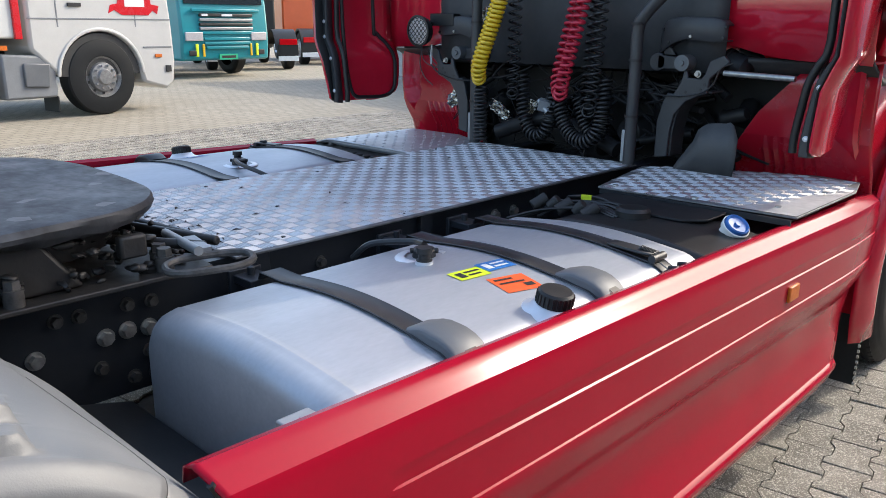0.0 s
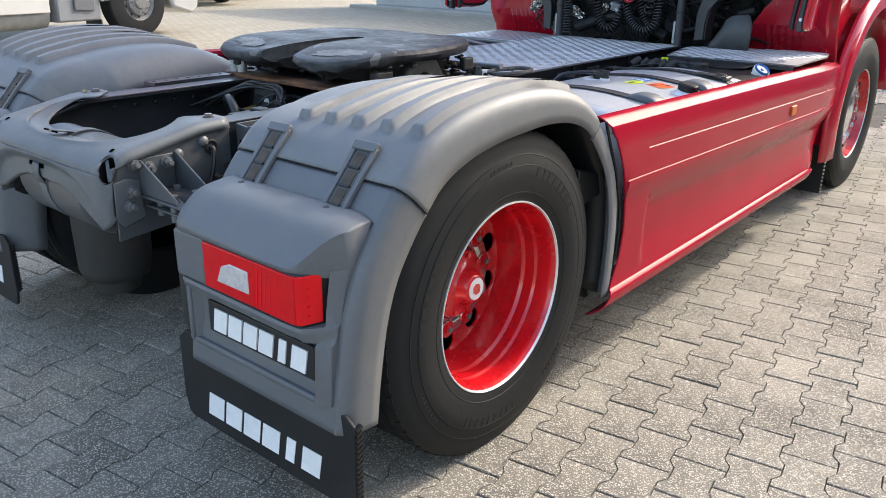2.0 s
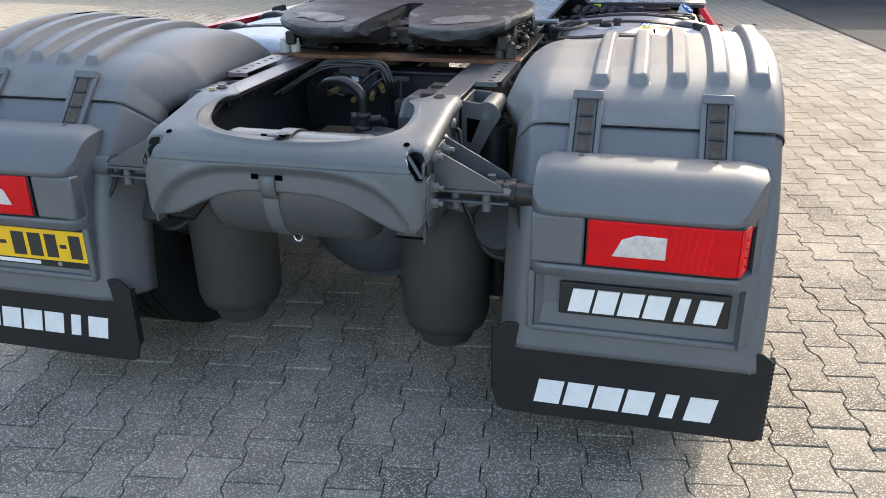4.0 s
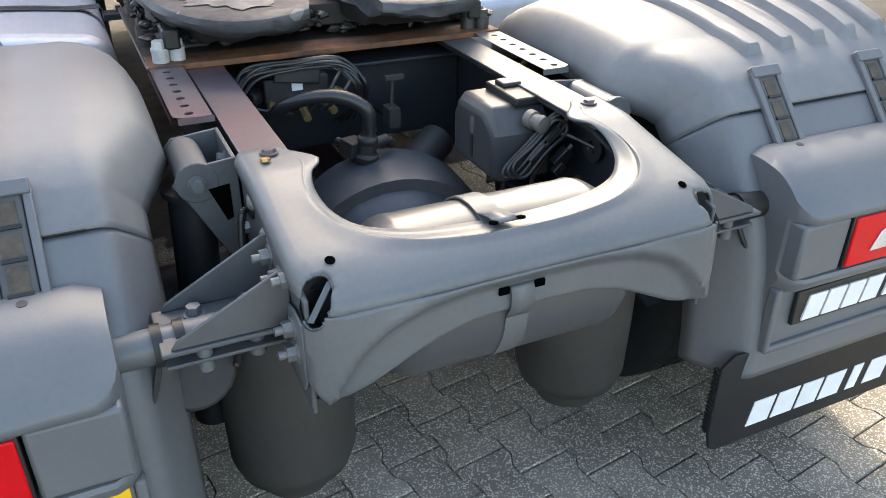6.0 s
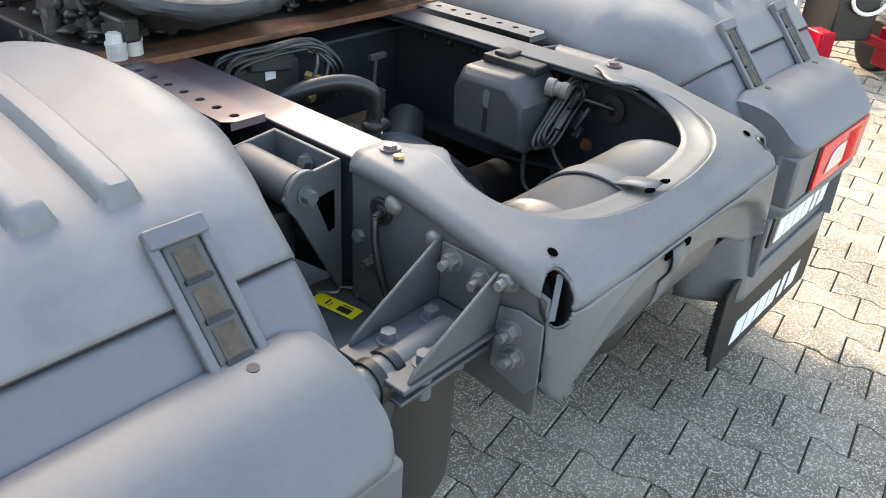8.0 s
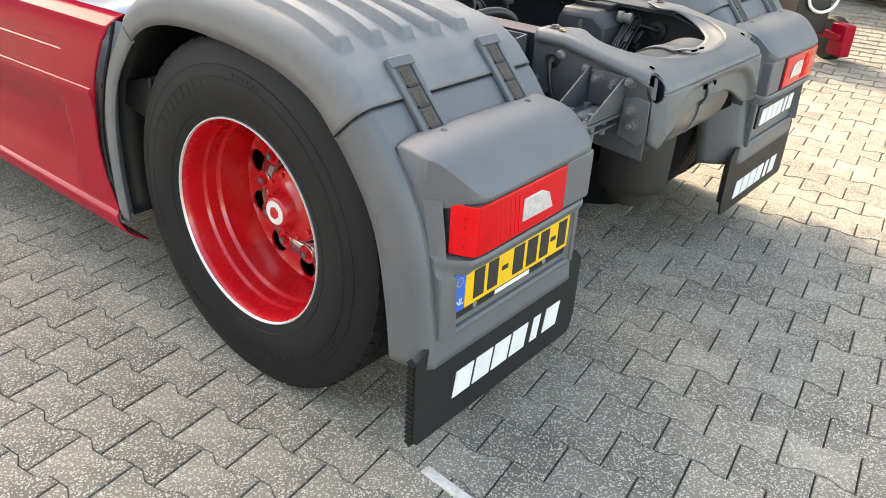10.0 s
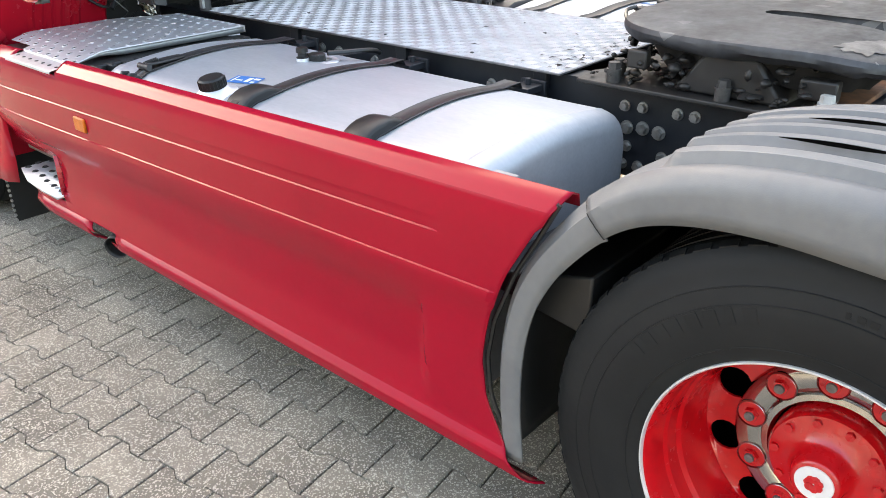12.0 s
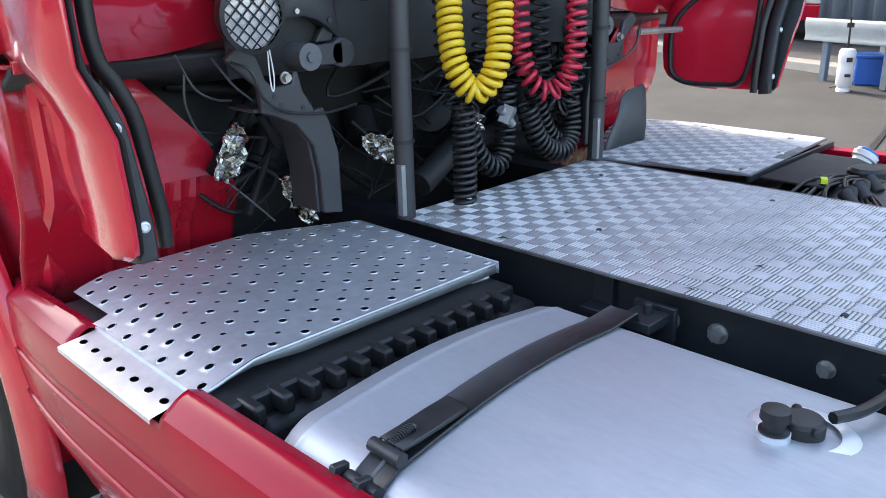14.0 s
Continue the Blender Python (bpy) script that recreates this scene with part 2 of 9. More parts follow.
JOINT = mat("sand_joint", (0.095, 0.084, 0.068), 0.95, tint=(0.045, 0.041, 0.035), scale=9, fine=120, bump=0.4)
TRUCK_WHITE = mat("white_truck_lacquer", (0.50, 0.49, 0.465), 0.3, amount=0.12, scale=3, coat=0.4)
TRUCK_TEAL = mat("teal_truck_lacquer", (0.008, 0.23, 0.27), 0.3, amount=0.15, scale=3, coat=0.5)
TRUCK_GREY = mat("grey_side_box", (0.18, 0.19, 0.20), 0.5, amount=0.2, scale=4)
TARP = mat("pale_grey_tarpaulin", (0.52, 0.52, 0.50), 0.6, amount=0.15, scale=2, bump=0.1, bump_scale=6)
ORANGE = mat("orange_truck_lacquer", (0.72, 0.11, 0.02), 0.35, amount=0.1, scale=3, coat=0.4)
GLASS_D = mat("dark_window_glass", (0.012, 0.016, 0.02), 0.06, 0.0, amount=0.1, scale=2, coat=0.6, rough_var=0.02)
WALL = mat("workshop_cladding", (0.42, 0.43, 0.43), 0.6, tint=(0.34, 0.345, 0.35), scale=1.2, fine=30)
CONCRETE = mat("concrete_apron", (0.36, 0.345, 0.31), 0.85, tint=(0.27, 0.26, 0.235), scale=1.5, fine=60, bump=0.3, bump_scale=90)
SHED = mat("blue_grey_container_paint", (0.15, 0.19, 0.23), 0.5, tint=(0.11, 0.14, 0.17), scale=3, fine=50)
GALV = mat("galvanised_steel", (0.34, 0.355, 0.365), 0.45, 0.6, amount=0.25, scale=6, fine=50)
CRATE = mat("blue_plastic_crate", (0.01, 0.10, 0.42), 0.45, amount=0.15, scale=6)
BOTTLE = mat("white_plastic_bottle", (0.74, 0.74, 0.70), 0.45, amount=0.1, scale=9)
DARKROOM = mat("dim_workshop_floor", (0.10, 0.10, 0.10), 0.8, amount=0.3, scale=2)

# ---- mesh helpers ----
def V(*a):
    return Vector(a)


def part(name, bm, material, parent=None, label="", angle=38, bevel=0.0, thick=0.0, seg=2, front=None):
    """Links a bmesh as one mesh object under a thing or a part."""
    me = bpy.data.meshes.new(name)
    bmesh.ops.recalc_face_normals(bm, faces=bm.faces)
    if front is not None and sum(f.normal.dot(Vector(front)) * f.calc_area() for f in bm.faces) < 0:
        bmesh.ops.reverse_faces(bm, faces=bm.faces)
    bm.to_mesh(me)
    bm.free()
    me.materials.append(material)
    me.shade_smooth()
    me.set_sharp_from_angle(angle=radians(angle))
    ob = new(name, me)
    if parent:
        ob.parent = parent
    if label:
        ob["label"] = label
    if thick:
        md = ob.modifiers.new("thickness", "SOLIDIFY")
        md.thickness, md.offset = thick, -1
    if bevel:
        md = ob.modifiers.new("edges", "BEVEL")
        md.width, md.segments, md.limit_method, md.angle_limit = bevel, seg, "ANGLE", radians(40)
        md.harden_normals = False
    return ob


def thing(name, label, category, group="", at=(0, 0, 0), kind=""):
    ob = new(name)
    ob.location = at
    ob.empty_display_size = 0.1
    return tagged(ob, label, category, group, kind)


def faces_to(bm, verts, faces):
    vs = [bm.verts.new(v) for v in verts]
    for f in faces:
        try:
            bm.faces.new([vs[i] for i in f])
        except ValueError:
            pass
    return vs


def box(bm, c, s, rot=(0, 0, 0), taper=1.0):
    """A box by centre and size; taper shrinks its top."""
    m = pose(*c, *rot)
    vs = []
    for z in (-1, 1):
        k = taper if z > 0 else 1
        for x, y in ((-1, -1), (1, -1), (1, 1), (-1, 1)):
            vs.append(m @ V(x * s[0] / 2 * k, y * s[1] / 2 * k, z * s[2] / 2))
    faces_to(bm, vs, [(3, 2, 1, 0), (4, 5, 6, 7), (0, 1, 5, 4), (1, 2, 6, 5), (2, 3, 7, 6), (3, 0, 4, 7)])
    return bm


def rod(bm, a, b, r, r2=None, seg=14, caps=True):
    a, b = Vector(a), Vector(b)
    d = (b - a).normalized()
    u = d.orthogonal().normalized()
    w = d.cross(u)
    r2 = r if r2 is None else r2
    vs = []
    for p, q in ((a, r), (b, r2)):
        for i in range(seg):
            t = 2 * math.pi * i / seg
            vs.append(p + (u * math.cos(t) + w * math.sin(t)) * q)
    fs = [(i, (i + 1) % seg, seg + (i + 1) % seg, seg + i) for i in range(seg)]
    if caps:
        fs += [tuple(range(seg))[::-1], tuple(range(seg, 2 * seg))]
    faces_to(bm, vs, fs)
    return bm


def lathe(bm, prof, origin, axis, seg=48, close=False):
    """Turns (distance along the axis, radius) pairs about an axis."""
    o, d = Vector(origin), Vector(axis).normalized()
    u = d.orthogonal().normalized()
    w = d.cross(u)
    rings = []
    for h, r in prof:
        if r < 1e-6:
            rings.append([bm.verts.new(o + d * h)])
        else:
            rings.append([bm.verts.new(o + d * h + (u * math.cos(2 * math.pi * i / seg) + w * math.sin(2 * math.pi * i / seg)) * r) for i in range(seg)])
    pairs = list(zip(rings, rings[1:])) + ([(rings[-1], rings[0])] if close else [])
    for a, b in pairs:
        for i in range(seg):
            j = (i + 1) % seg
            q = [a[i % len(a)], a[j % len(a)], b[j % len(b)], b[i % len(b)]]
            q = list(dict.fromkeys(q))
            if len(q) > 2:
                bm.faces.new(q)
    return bm


def smooth_path(pts, n):
    """Catmull-Rom through the points, n steps a span."""
    p = [Vector(q) for q in pts]
    p = [p[0] * 2 - p[1], *p, p[-1] * 2 - p[-2]]
    out = []
    for i in range(1, len(p) - 2):
        a, b, c, d = p[i - 1 : i + 3]
        for k in range(n):
            t = k / n
            out.append(0.5 * ((2 * b) + (c - a) * t + (2 * a - 5 * b + 4 * c - d) * t * t + (3 * b - a - 3 * c + d) * t**3))
    return out + [p[-2]]


def sweep(bm, pts, r, seg=8, flat=None, closed=False, caps=True):
    """A tube of radius r along points; flat=(width, height) sweeps a strip instead, its width across world up."""
    pts = [Vector(q) for q in pts]
    n = len(pts)
    d0 = (pts[1] - pts[0]).normalized()
    u = d0.cross(V(0, 0, 1))
    u = u.normalized() if u.length > 1e-3 else d0.orthogonal().normalized()
    rings = []
    for i, q in enumerate(pts):
        a, b = (pts[i - 1], pts[(i + 1) % n]) if closed else (pts[max(i - 1, 0)], pts[min(i + 1, n - 1)])
        d = (b - a).normalized()
        u = (u - d * u.dot(d)).normalized()
        w = d.cross(u)
        if flat:
            x, y = flat[0] / 2, flat[1] / 2
            rings.append([bm.verts.new(q + u * sx * x + w * sy * y) for sx, sy in ((-1, -1), (1, -1), (1, 1), (-1, 1))])
        else:
            rr = r[i] if isinstance(r, (list, tuple)) else r
            rings.append([bm.verts.new(q + (u * math.cos(2 * math.pi * k / seg) + w * math.sin(2 * math.pi * k / seg)) * rr) for k in range(seg)])
    m = len(rings[0])
    for a, b in list(zip(rings, rings[1:])) + ([(rings[-1], rings[0])] if closed else []):
        for k in range(m):
            bm.faces.new((a[k], a[(k + 1) % m], b[(k + 1) % m], b[k]))
    if caps and not closed:
        bm.faces.new(rings[0][::-1])
        bm.faces.new(rings[-1])
    return bm


def coil(bm, pts, big, r, pitch, seg=6, per=14):
    """A helix of radius big round a path, as hose of radius r."""
    path = smooth_path(pts, 24)
    lens = [0.0]
    for a, b in zip(path, path[1:]):
        lens.append(lens[-1] + (b - a).length)
    total = lens[-1]
    count = int(total / pitch * per)
    frames, u = [], (path[1] - path[0]).orthogonal().normalized()
    for i in range(len(path)):
        d = (path[min(i + 1, len(path) - 1)] - path[max(i - 1, 0)]).normalized()
        u = (u - d * u.dot(d)).normalized()
        frames.append((path[i], u.copy(), d.cross(u)))
    out, k = [], 0
    for i in range(count + 1):
        s = total * i / count
        while k < len(lens) - 2 and lens[k + 1] < s:
            k += 1
        t = (s - lens[k]) / max(lens[k + 1] - lens[k], 1e-9)
        p = frames[k][0].lerp(frames[k + 1][0], t)
        a = frames[k][1].lerp(frames[k + 1][1], t)
        b = frames[k][2].lerp(frames[k + 1][2], t)
        ang = 2 * math.pi * i / per
        out.append(p + (a * math.cos(ang) + b * math.sin(ang)) * big)
    return sweep(bm, out, r, seg)


def prism(bm, outline, axis, lo, hi):
    """An outline of (a, b) pairs pushed out along axis 'x', 'y' or 'z' from lo to hi."""
    def put(a, b, c):
        return {"x": V(c, a, b), "y": V(a, c, b), "z": V(a, b, c)}[axis]
    n = len(outline)
    vs = [put(a, b, lo) for a, b in outline] + [put(a, b, hi) for a, b in outline]
    faces_to(bm, vs, [tuple(range(n))[::-1], tuple(range(n, 2 * n))] + [(i, (i + 1) % n, n + (i + 1) % n, n + i) for i in range(n)])
    return bm


def sheet(bm, rows):
    """A surface over rows of points."""
    g = [[bm.verts.new(p) for p in row] for row in rows]
    for a, b in zip(g, g[1:]):
        for i in range(len(a) - 1):
            bm.faces.new((a[i], a[i + 1], b[i + 1], b[i]))
    return bm


def bolt(name, at, axis, parent, r=0.014, h=0.012, material=None, washer=True):
    """A hexagon head on a washer."""
    bm = bmesh.new()
    a, d = Vector(at), Vector(axis).normalized()
    if washer:
        rod(bm, a, a + d * 0.003, r * 1.35, seg=16)
    rod(bm, a + d * 0.003, a + d * (0.003 + h), r, r * 0.94, seg=6)
    return part(name, bm, material or ZINC, parent, angle=30)


def interp(table, v):
    xs, ys = zip(*table)
    return float(np.interp(v, xs, ys))


def slab_letters(parent, origin, u, w, width, height, depth, count=6, lean=0.18, gap=0.13):
    """A row of plain slanted blocks in place of a brand's lettering."""
    o, u, w = Vector(origin), Vector(u).normalized(), Vector(w).normalized()
    nrm = u.cross(w)
    cell = width / count
    for i in range(count):
        a, b = i * cell + cell * gap / 2, (i + 1) * cell - cell * gap / 2
        if i == 4:
            a, b = a + cell * 0.22, b - cell * 0.22
        quad = [(a, 0), (b, 0), (b + lean * height, height), (a + lean * height, height)]
        bm = bmesh.new()
        vs = [o + u * p + w * q + nrm * d for d in (0, depth) for p, q in quad]
        faces_to(bm, vs, [(3, 2, 1, 0), (4, 5, 6, 7), (0, 1, 5, 4), (1, 2, 6, 5), (2, 3, 7, 6), (3, 0, 4, 7)])
        part("letter_block", bm, WHITE, parent)

# ---- the tractor unit: chassis ----
truck = thing("tractor_unit", "red four-wheel tractor unit with bare coupling, parked on block paving", "truck")
ZC = 0.495  # axle height

# frame rails: channels open to the inside
RAIL = [(-0.46, 0.955), (0.2, 0.955), (2.2, 0.945), (3.6, 0.93)]
for s in (1, -1):
    bm = bmesh.new()
    rows = []
    for y in (-0.70, -0.46, -0.1, 0.5, 1.2, 2.2, 3.0, 4.6):
        top = interp(RAIL, y) if y > -0.5 else 0.885
        low = top - 0.27 if y > -0.4 else top - 0.22
        rows.append([V(s * 0.30, y, top - 0.008), V(s * 0.30, y, top), V(s * 0.385, y, top), V(s * 0.385, y, low), V(s * 0.30, y, low), V(s * 0.30, y, low + 0.008), V(s * 0.377, y, low + 0.008), V(s * 0.377, y, top - 0.008), V(s * 0.30, y, top - 0.008)])
    sheet(bm, rows)
    rail = part("frame_rail", bm, FRAME, truck, "dark painted steel channel of the chassis", angle=30)
    # lighter rail top behind the coupling
    bm = bmesh.new()
    box(bm, (s * 0.343, -0.07, 0.9585), (0.088, 0.80, 0.005))
    part("rail_top", bm, FADED if s < 0 else BRACKET, truck, "oversprayed steel rail top with a faded patch", bevel=0.002)
    # row of rivets on the inside
    for i in range(14):
        bm = bmesh.new()
        y = -0.30 + i * 0.085
        lathe(bm, [(0, 0.011), (0.005, 0.010), (0.008, 0.005), (0.009, 0)], (s * 0.376, y, 0.905), (-s, 0, 0), 10)
        part("rivet", bm, FRAME, rail)
    # bolts on the outside by the tank and coupling
    for y, z, big in ((0.857, 0.893, 0), (0.80, 0.897, 0), (0.692, 0.897, 0), (0.642, 0.898, 0), (0.846, 0.830, 1), (0.795, 0.836, 1), (0.744, 0.832, 1), (0.851, 0.718, 0), (0.80, 0.72, 0),
                      (0.842, 0.774, 0), (0.727, 0.763, 0), (0.592, 0.823, 1), (0.48, 0.885, 0), (0.40, 0.88, 0), (-0.36, 0.83, 0), (-0.52, 0.845, 0), (1.35, 0.88, 0), (1.9, 0.88, 0), (2.1, 0.885, 1), (2.2, 0.885, 1)):
        bolt("bolt", (s * 0.386, y, z), (s, 0, 0), rail, 0.0155 if big else 0.0125, 0.014, ZINC if big or s < 0 else BOLT_DIRTY)
    # perforated angle beside the coupling
    bm = bmesh.new()
    cells = 8
    y0, y1, x0, x1 = -0.115, 0.30, s * 0.393, s * 0.478
    K = 16
    for i in range(cells):
        ya, yb = y0 + (y1 - y0) * i / cells, y0 + (y1 - y0) * (i + 1) / cells
        cx, cy = (x0 + x1) / 2 + s * 0.004, (ya + yb) / 2
        outer, inner = [], []
        for k in range(K):
            u, w = math.cos(2 * math.pi * k / K), math.sin(2 * math.pi * k / K)
            q = max(abs(u), abs(w))
            px, py = (x0 + x1) / 2 + u / q * 0.039, cy + w / q * (yb - ya) / 2
            if i == 0 and s * px > 0.46 and py < ya + 0.002:
                px, py = px - s * 0.010, py + 0.006
            outer.append(V(px, py, 0.972))
            inner.append(V(cx + 0.0095 * u, cy + 0.0085 * w, 0.972))
        wall = [p - V(0, 0, 0.004) for p in inner]
        faces_to(bm, outer + inner + wall, [(k, (k + 1) % K, K + (k + 1) % K, K + k) for k in range(K)] + [(K + k, K + (k + 1) % K, 2 * K + (k + 1) % K, 2 * K + k) for k in range(K)])
    bmesh.ops.remove_doubles(bm, verts=bm.verts, dist=1e-4)
    faces_to(bm, [V(x1, y0 + 0.012, 0.972), V(x1, y1, 0.972), V(x1, y1, 0.955), V(x1, y0 + 0.012, 0.955)], [(0, 1, 2, 3)])
    faces_to(bm, [V(x0, y0, 0.972), V(x1 - s * 0.012, y0, 0.972), V(x1 - s * 0.012, y0 - 0.001, 0.958), V(x0, y0 - 0.001, 0.958)], [(0, 1, 2, 3)])
    part("perforated_angle", bm, FADED if s < 0 else BRACKET, truck, "steel angle with a row of holes", angle=25)

# rear end member: pressed bridge with a round cut-out, bent down at the back
def bridge_z(y):
    return interp([(-0.80, 0.865), (-0.72, 0.915), (-0.69, 0.928), (-0.55, 0.955), (-0.45, 0.975), (-0.36, 0.978)], y)


def spread(pts, n):
    """n + 1 points at even steps along a smooth line."""
    fine = smooth_path([V(x, y, 0) for x, y in pts], 12)
    acc = [0.0]
    for a, b in zip(fine, fine[1:]):
        acc.append(acc[-1] + (b - a).length)
    out, j = [], 0
    for i in range(n + 1):
        d = acc[-1] * i / n
        while j < len(fine) - 2 and acc[j + 1] < d:
            j += 1
        k = (d - acc[j]) / max(acc[j + 1] - acc[j], 1e-9)
        out.append(fine[j].lerp(fine[j + 1], min(max(k, 0), 1)))
    return out


def mirrored(half, n):
    right = spread(half, n)
    return right + [V(-p.x, p.y, 0) for p in right[-2::-1]]


OVAL_N = V(0.48, -0.62, 0.62).normalized()
OVAL_S = V(0.79, 0.61, 0.0).normalized()
OVAL_C = V(0.382, -0.750, 0.892)


def oval_axes(s):
    n, sd = V(s * OVAL_N.x, OVAL_N.y, OVAL_N.z), V(s * OVAL_S.x, OVAL_S.y, 0)
    up = n.cross(sd).normalized()
    return V(s * OVAL_C.x, OVAL_C.y, OVAL_C.z), n, (sd - n * sd.dot(n)).normalized(), up if up.z > 0 else -up


OVAL_W, OVAL_H = 0.025, 0.042


def cut_oval(bm, s):
    """Opens the tall oval at a corner: refine, drop what lies inside, pull the edge onto the oval."""
    c, n, sd, up = oval_axes(s)

    def rho(p):
        d = p - c
        return math.hypot(d.dot(sd) / OVAL_W, d.dot(up) / OVAL_H) if abs(d.dot(n)) < 0.07 else 9.0

    for _ in range(2):
        near_e = [e for e in bm.edges if min(rho(e.verts[0].co), rho(e.verts[1].co)) < 1.9]
        bmesh.ops.subdivide_edges(bm, edges=near_e, cuts=1, use_grid_fill=True)
    gone = [f for f in bm.faces if rho(f.calc_center_median()) < 1.0]
    rim = {v for f in gone for v in f.verts}
    bmesh.ops.delete(bm, geom=gone, context="FACES")
    for v in rim:
        if v.is_valid and v.link_faces:
            r = rho(v.co)
            if 0.5 < r < 1.6:
                d = v.co - c
                u, w = d.dot(sd), d.dot(up)
                v.co += sd * (u / r - u) + up * (w / r - w)


HOLE = mirrored([(0.318, -0.345), (0.303, -0.372), (0.280, -0.395), (0.266, -0.418), (0.272, -0.440), (0.292, -0.466), (0.300, -0.510), (0.286, -0.562), (0.244, -0.606), (0.175, -0.634), (0.085, -0.647), (0, -0.650)], 36)
EMBOSS = mirrored([(0.330, -0.345), (0.318, -0.385), (0.304, -0.412), (0.302, -0.440), (0.314, -0.480), (0.322, -0.540), (0.310, -0.600), (0.272, -0.655), (0.205, -0.694), (0.10, -0.712), (0, -0.716)], 36)
RIMLINE = mirrored([(0.390, -0.345), (0.390, -0.45), (0.390, -0.55), (0.390, -0.65), (0.388, -0.705), (0.376, -0.738), (0.345, -0.754), (0.25, -0.757), (0.12, -0.757), (0, -0.757)], 36)
bm = bmesh.new()
rows = []
for h, e, r in zip(HOLE, EMBOSS, RIMLINE):
    dip = min(max((-0.47 - h.y) / 0.12, 0), 1)

    def lay(p, dz):
        return V(p.x, p.y, bridge_z(p.y) + dz)

    row = [lay(h, -0.003 - 0.024 * dip), lay(h.lerp(e, 0.22), -0.002 - 0.022 * dip), lay(h.lerp(e, 0.50), -0.001 - 0.017 * dip), lay(h.lerp(e, 0.74), -0.010 * dip), lay(h.lerp(e, 0.86), -0.0065 * dip), lay(h.lerp(e, 0.92), -0.0065 * dip),
           lay(h.lerp(e, 0.955), 0.0005), lay(e, 0.0028 * dip), lay(e.lerp(r, 0.06), 0.0028 * dip), lay(e.lerp(r, 0.14), 0.0)]
    for t in (0.35, 0.6, 0.85):
        row.append(lay(e.lerp(r, t), 0.0))
    out = V(r.x * (1 if abs(r.x) > 0.386 else 0.2), (r.y + 0.5) if r.y < -0.70 else 0, 0)
    out = out.normalized() if out.length > 0 else V(0, -1, 0)
    row.append(lay(r, -0.002))
    row.append(lay(r, -0.007) + out * 0.007)
    row.append(lay(r, -0.018) + out * 0.013)
    row.append(lay(r, -0.032) + out * 0.015)
    rows.append(row)
sheet(bm, rows)
for s in (1, -1):
    cut_oval(bm, s)
end_member = part("end_crossmember", bm, STEEL, truck, "grey painted pressed steel bridge with a round cut-out", angle=40, thick=0.006, front=(0, 0, 1))
# its rear apron: a flat band above, pressed in below an arched ridge
def ridge_z(x):
    return interp([(0, 0.858), (0.12, 0.856), (0.20, 0.846), (0.27, 0.822), (0.32, 0.785), (0.355, 0.735), (0.37, 0.70)], abs(x))


bm = bmesh.new()
rows = []
for i in range(65):
    x = -0.400 + 0.800 * i / 64
    top = bridge_z(-0.755) - 0.026
    a = abs(x)
    low = interp([(0, 0.796), (0.11, 0.792), (0.17, 0.778), (0.22, 0.757), (0.26, 0.737), (0.30, 0.718), (0.335, 0.708), (0.36, 0.708), (0.38, 0.716), (0.393, 0.732), (0.40, 0.75)], a)
    turn = 0.030 * max(0, (a - 0.355) / 0.045) ** 2
    row = []
    for k in range(19):
        t = k / 18
        z = top + (low - top) * t
        q = min(max((ridge_z(x) + 0.008 - z) / 0.030, 0), 1)
        press = 0.020 * q * q * (3 - 2 * q)
        bead = 0.004 * math.exp(-(((z - ridge_z(x) - 0.014) / 0.010) ** 2))
        row.append(V(x, -0.772 - 0.008 * math.sin(t * 1.6) + press - bead + turn, z))
    row.append(V(x, row[-1].y + 0.005, low - 0.005))
    row.append(V(x, row[-2].y + 0.016, low - 0.006))
    rows.append(row)
sheet(bm, rows)
for s in (1, -1):
    cut_oval(bm, s)
part("rear_apron", bm, STEEL, truck, "grey steel apron of the end member, arched below", angle=50, thick=0.005, front=(0, -1, 0))
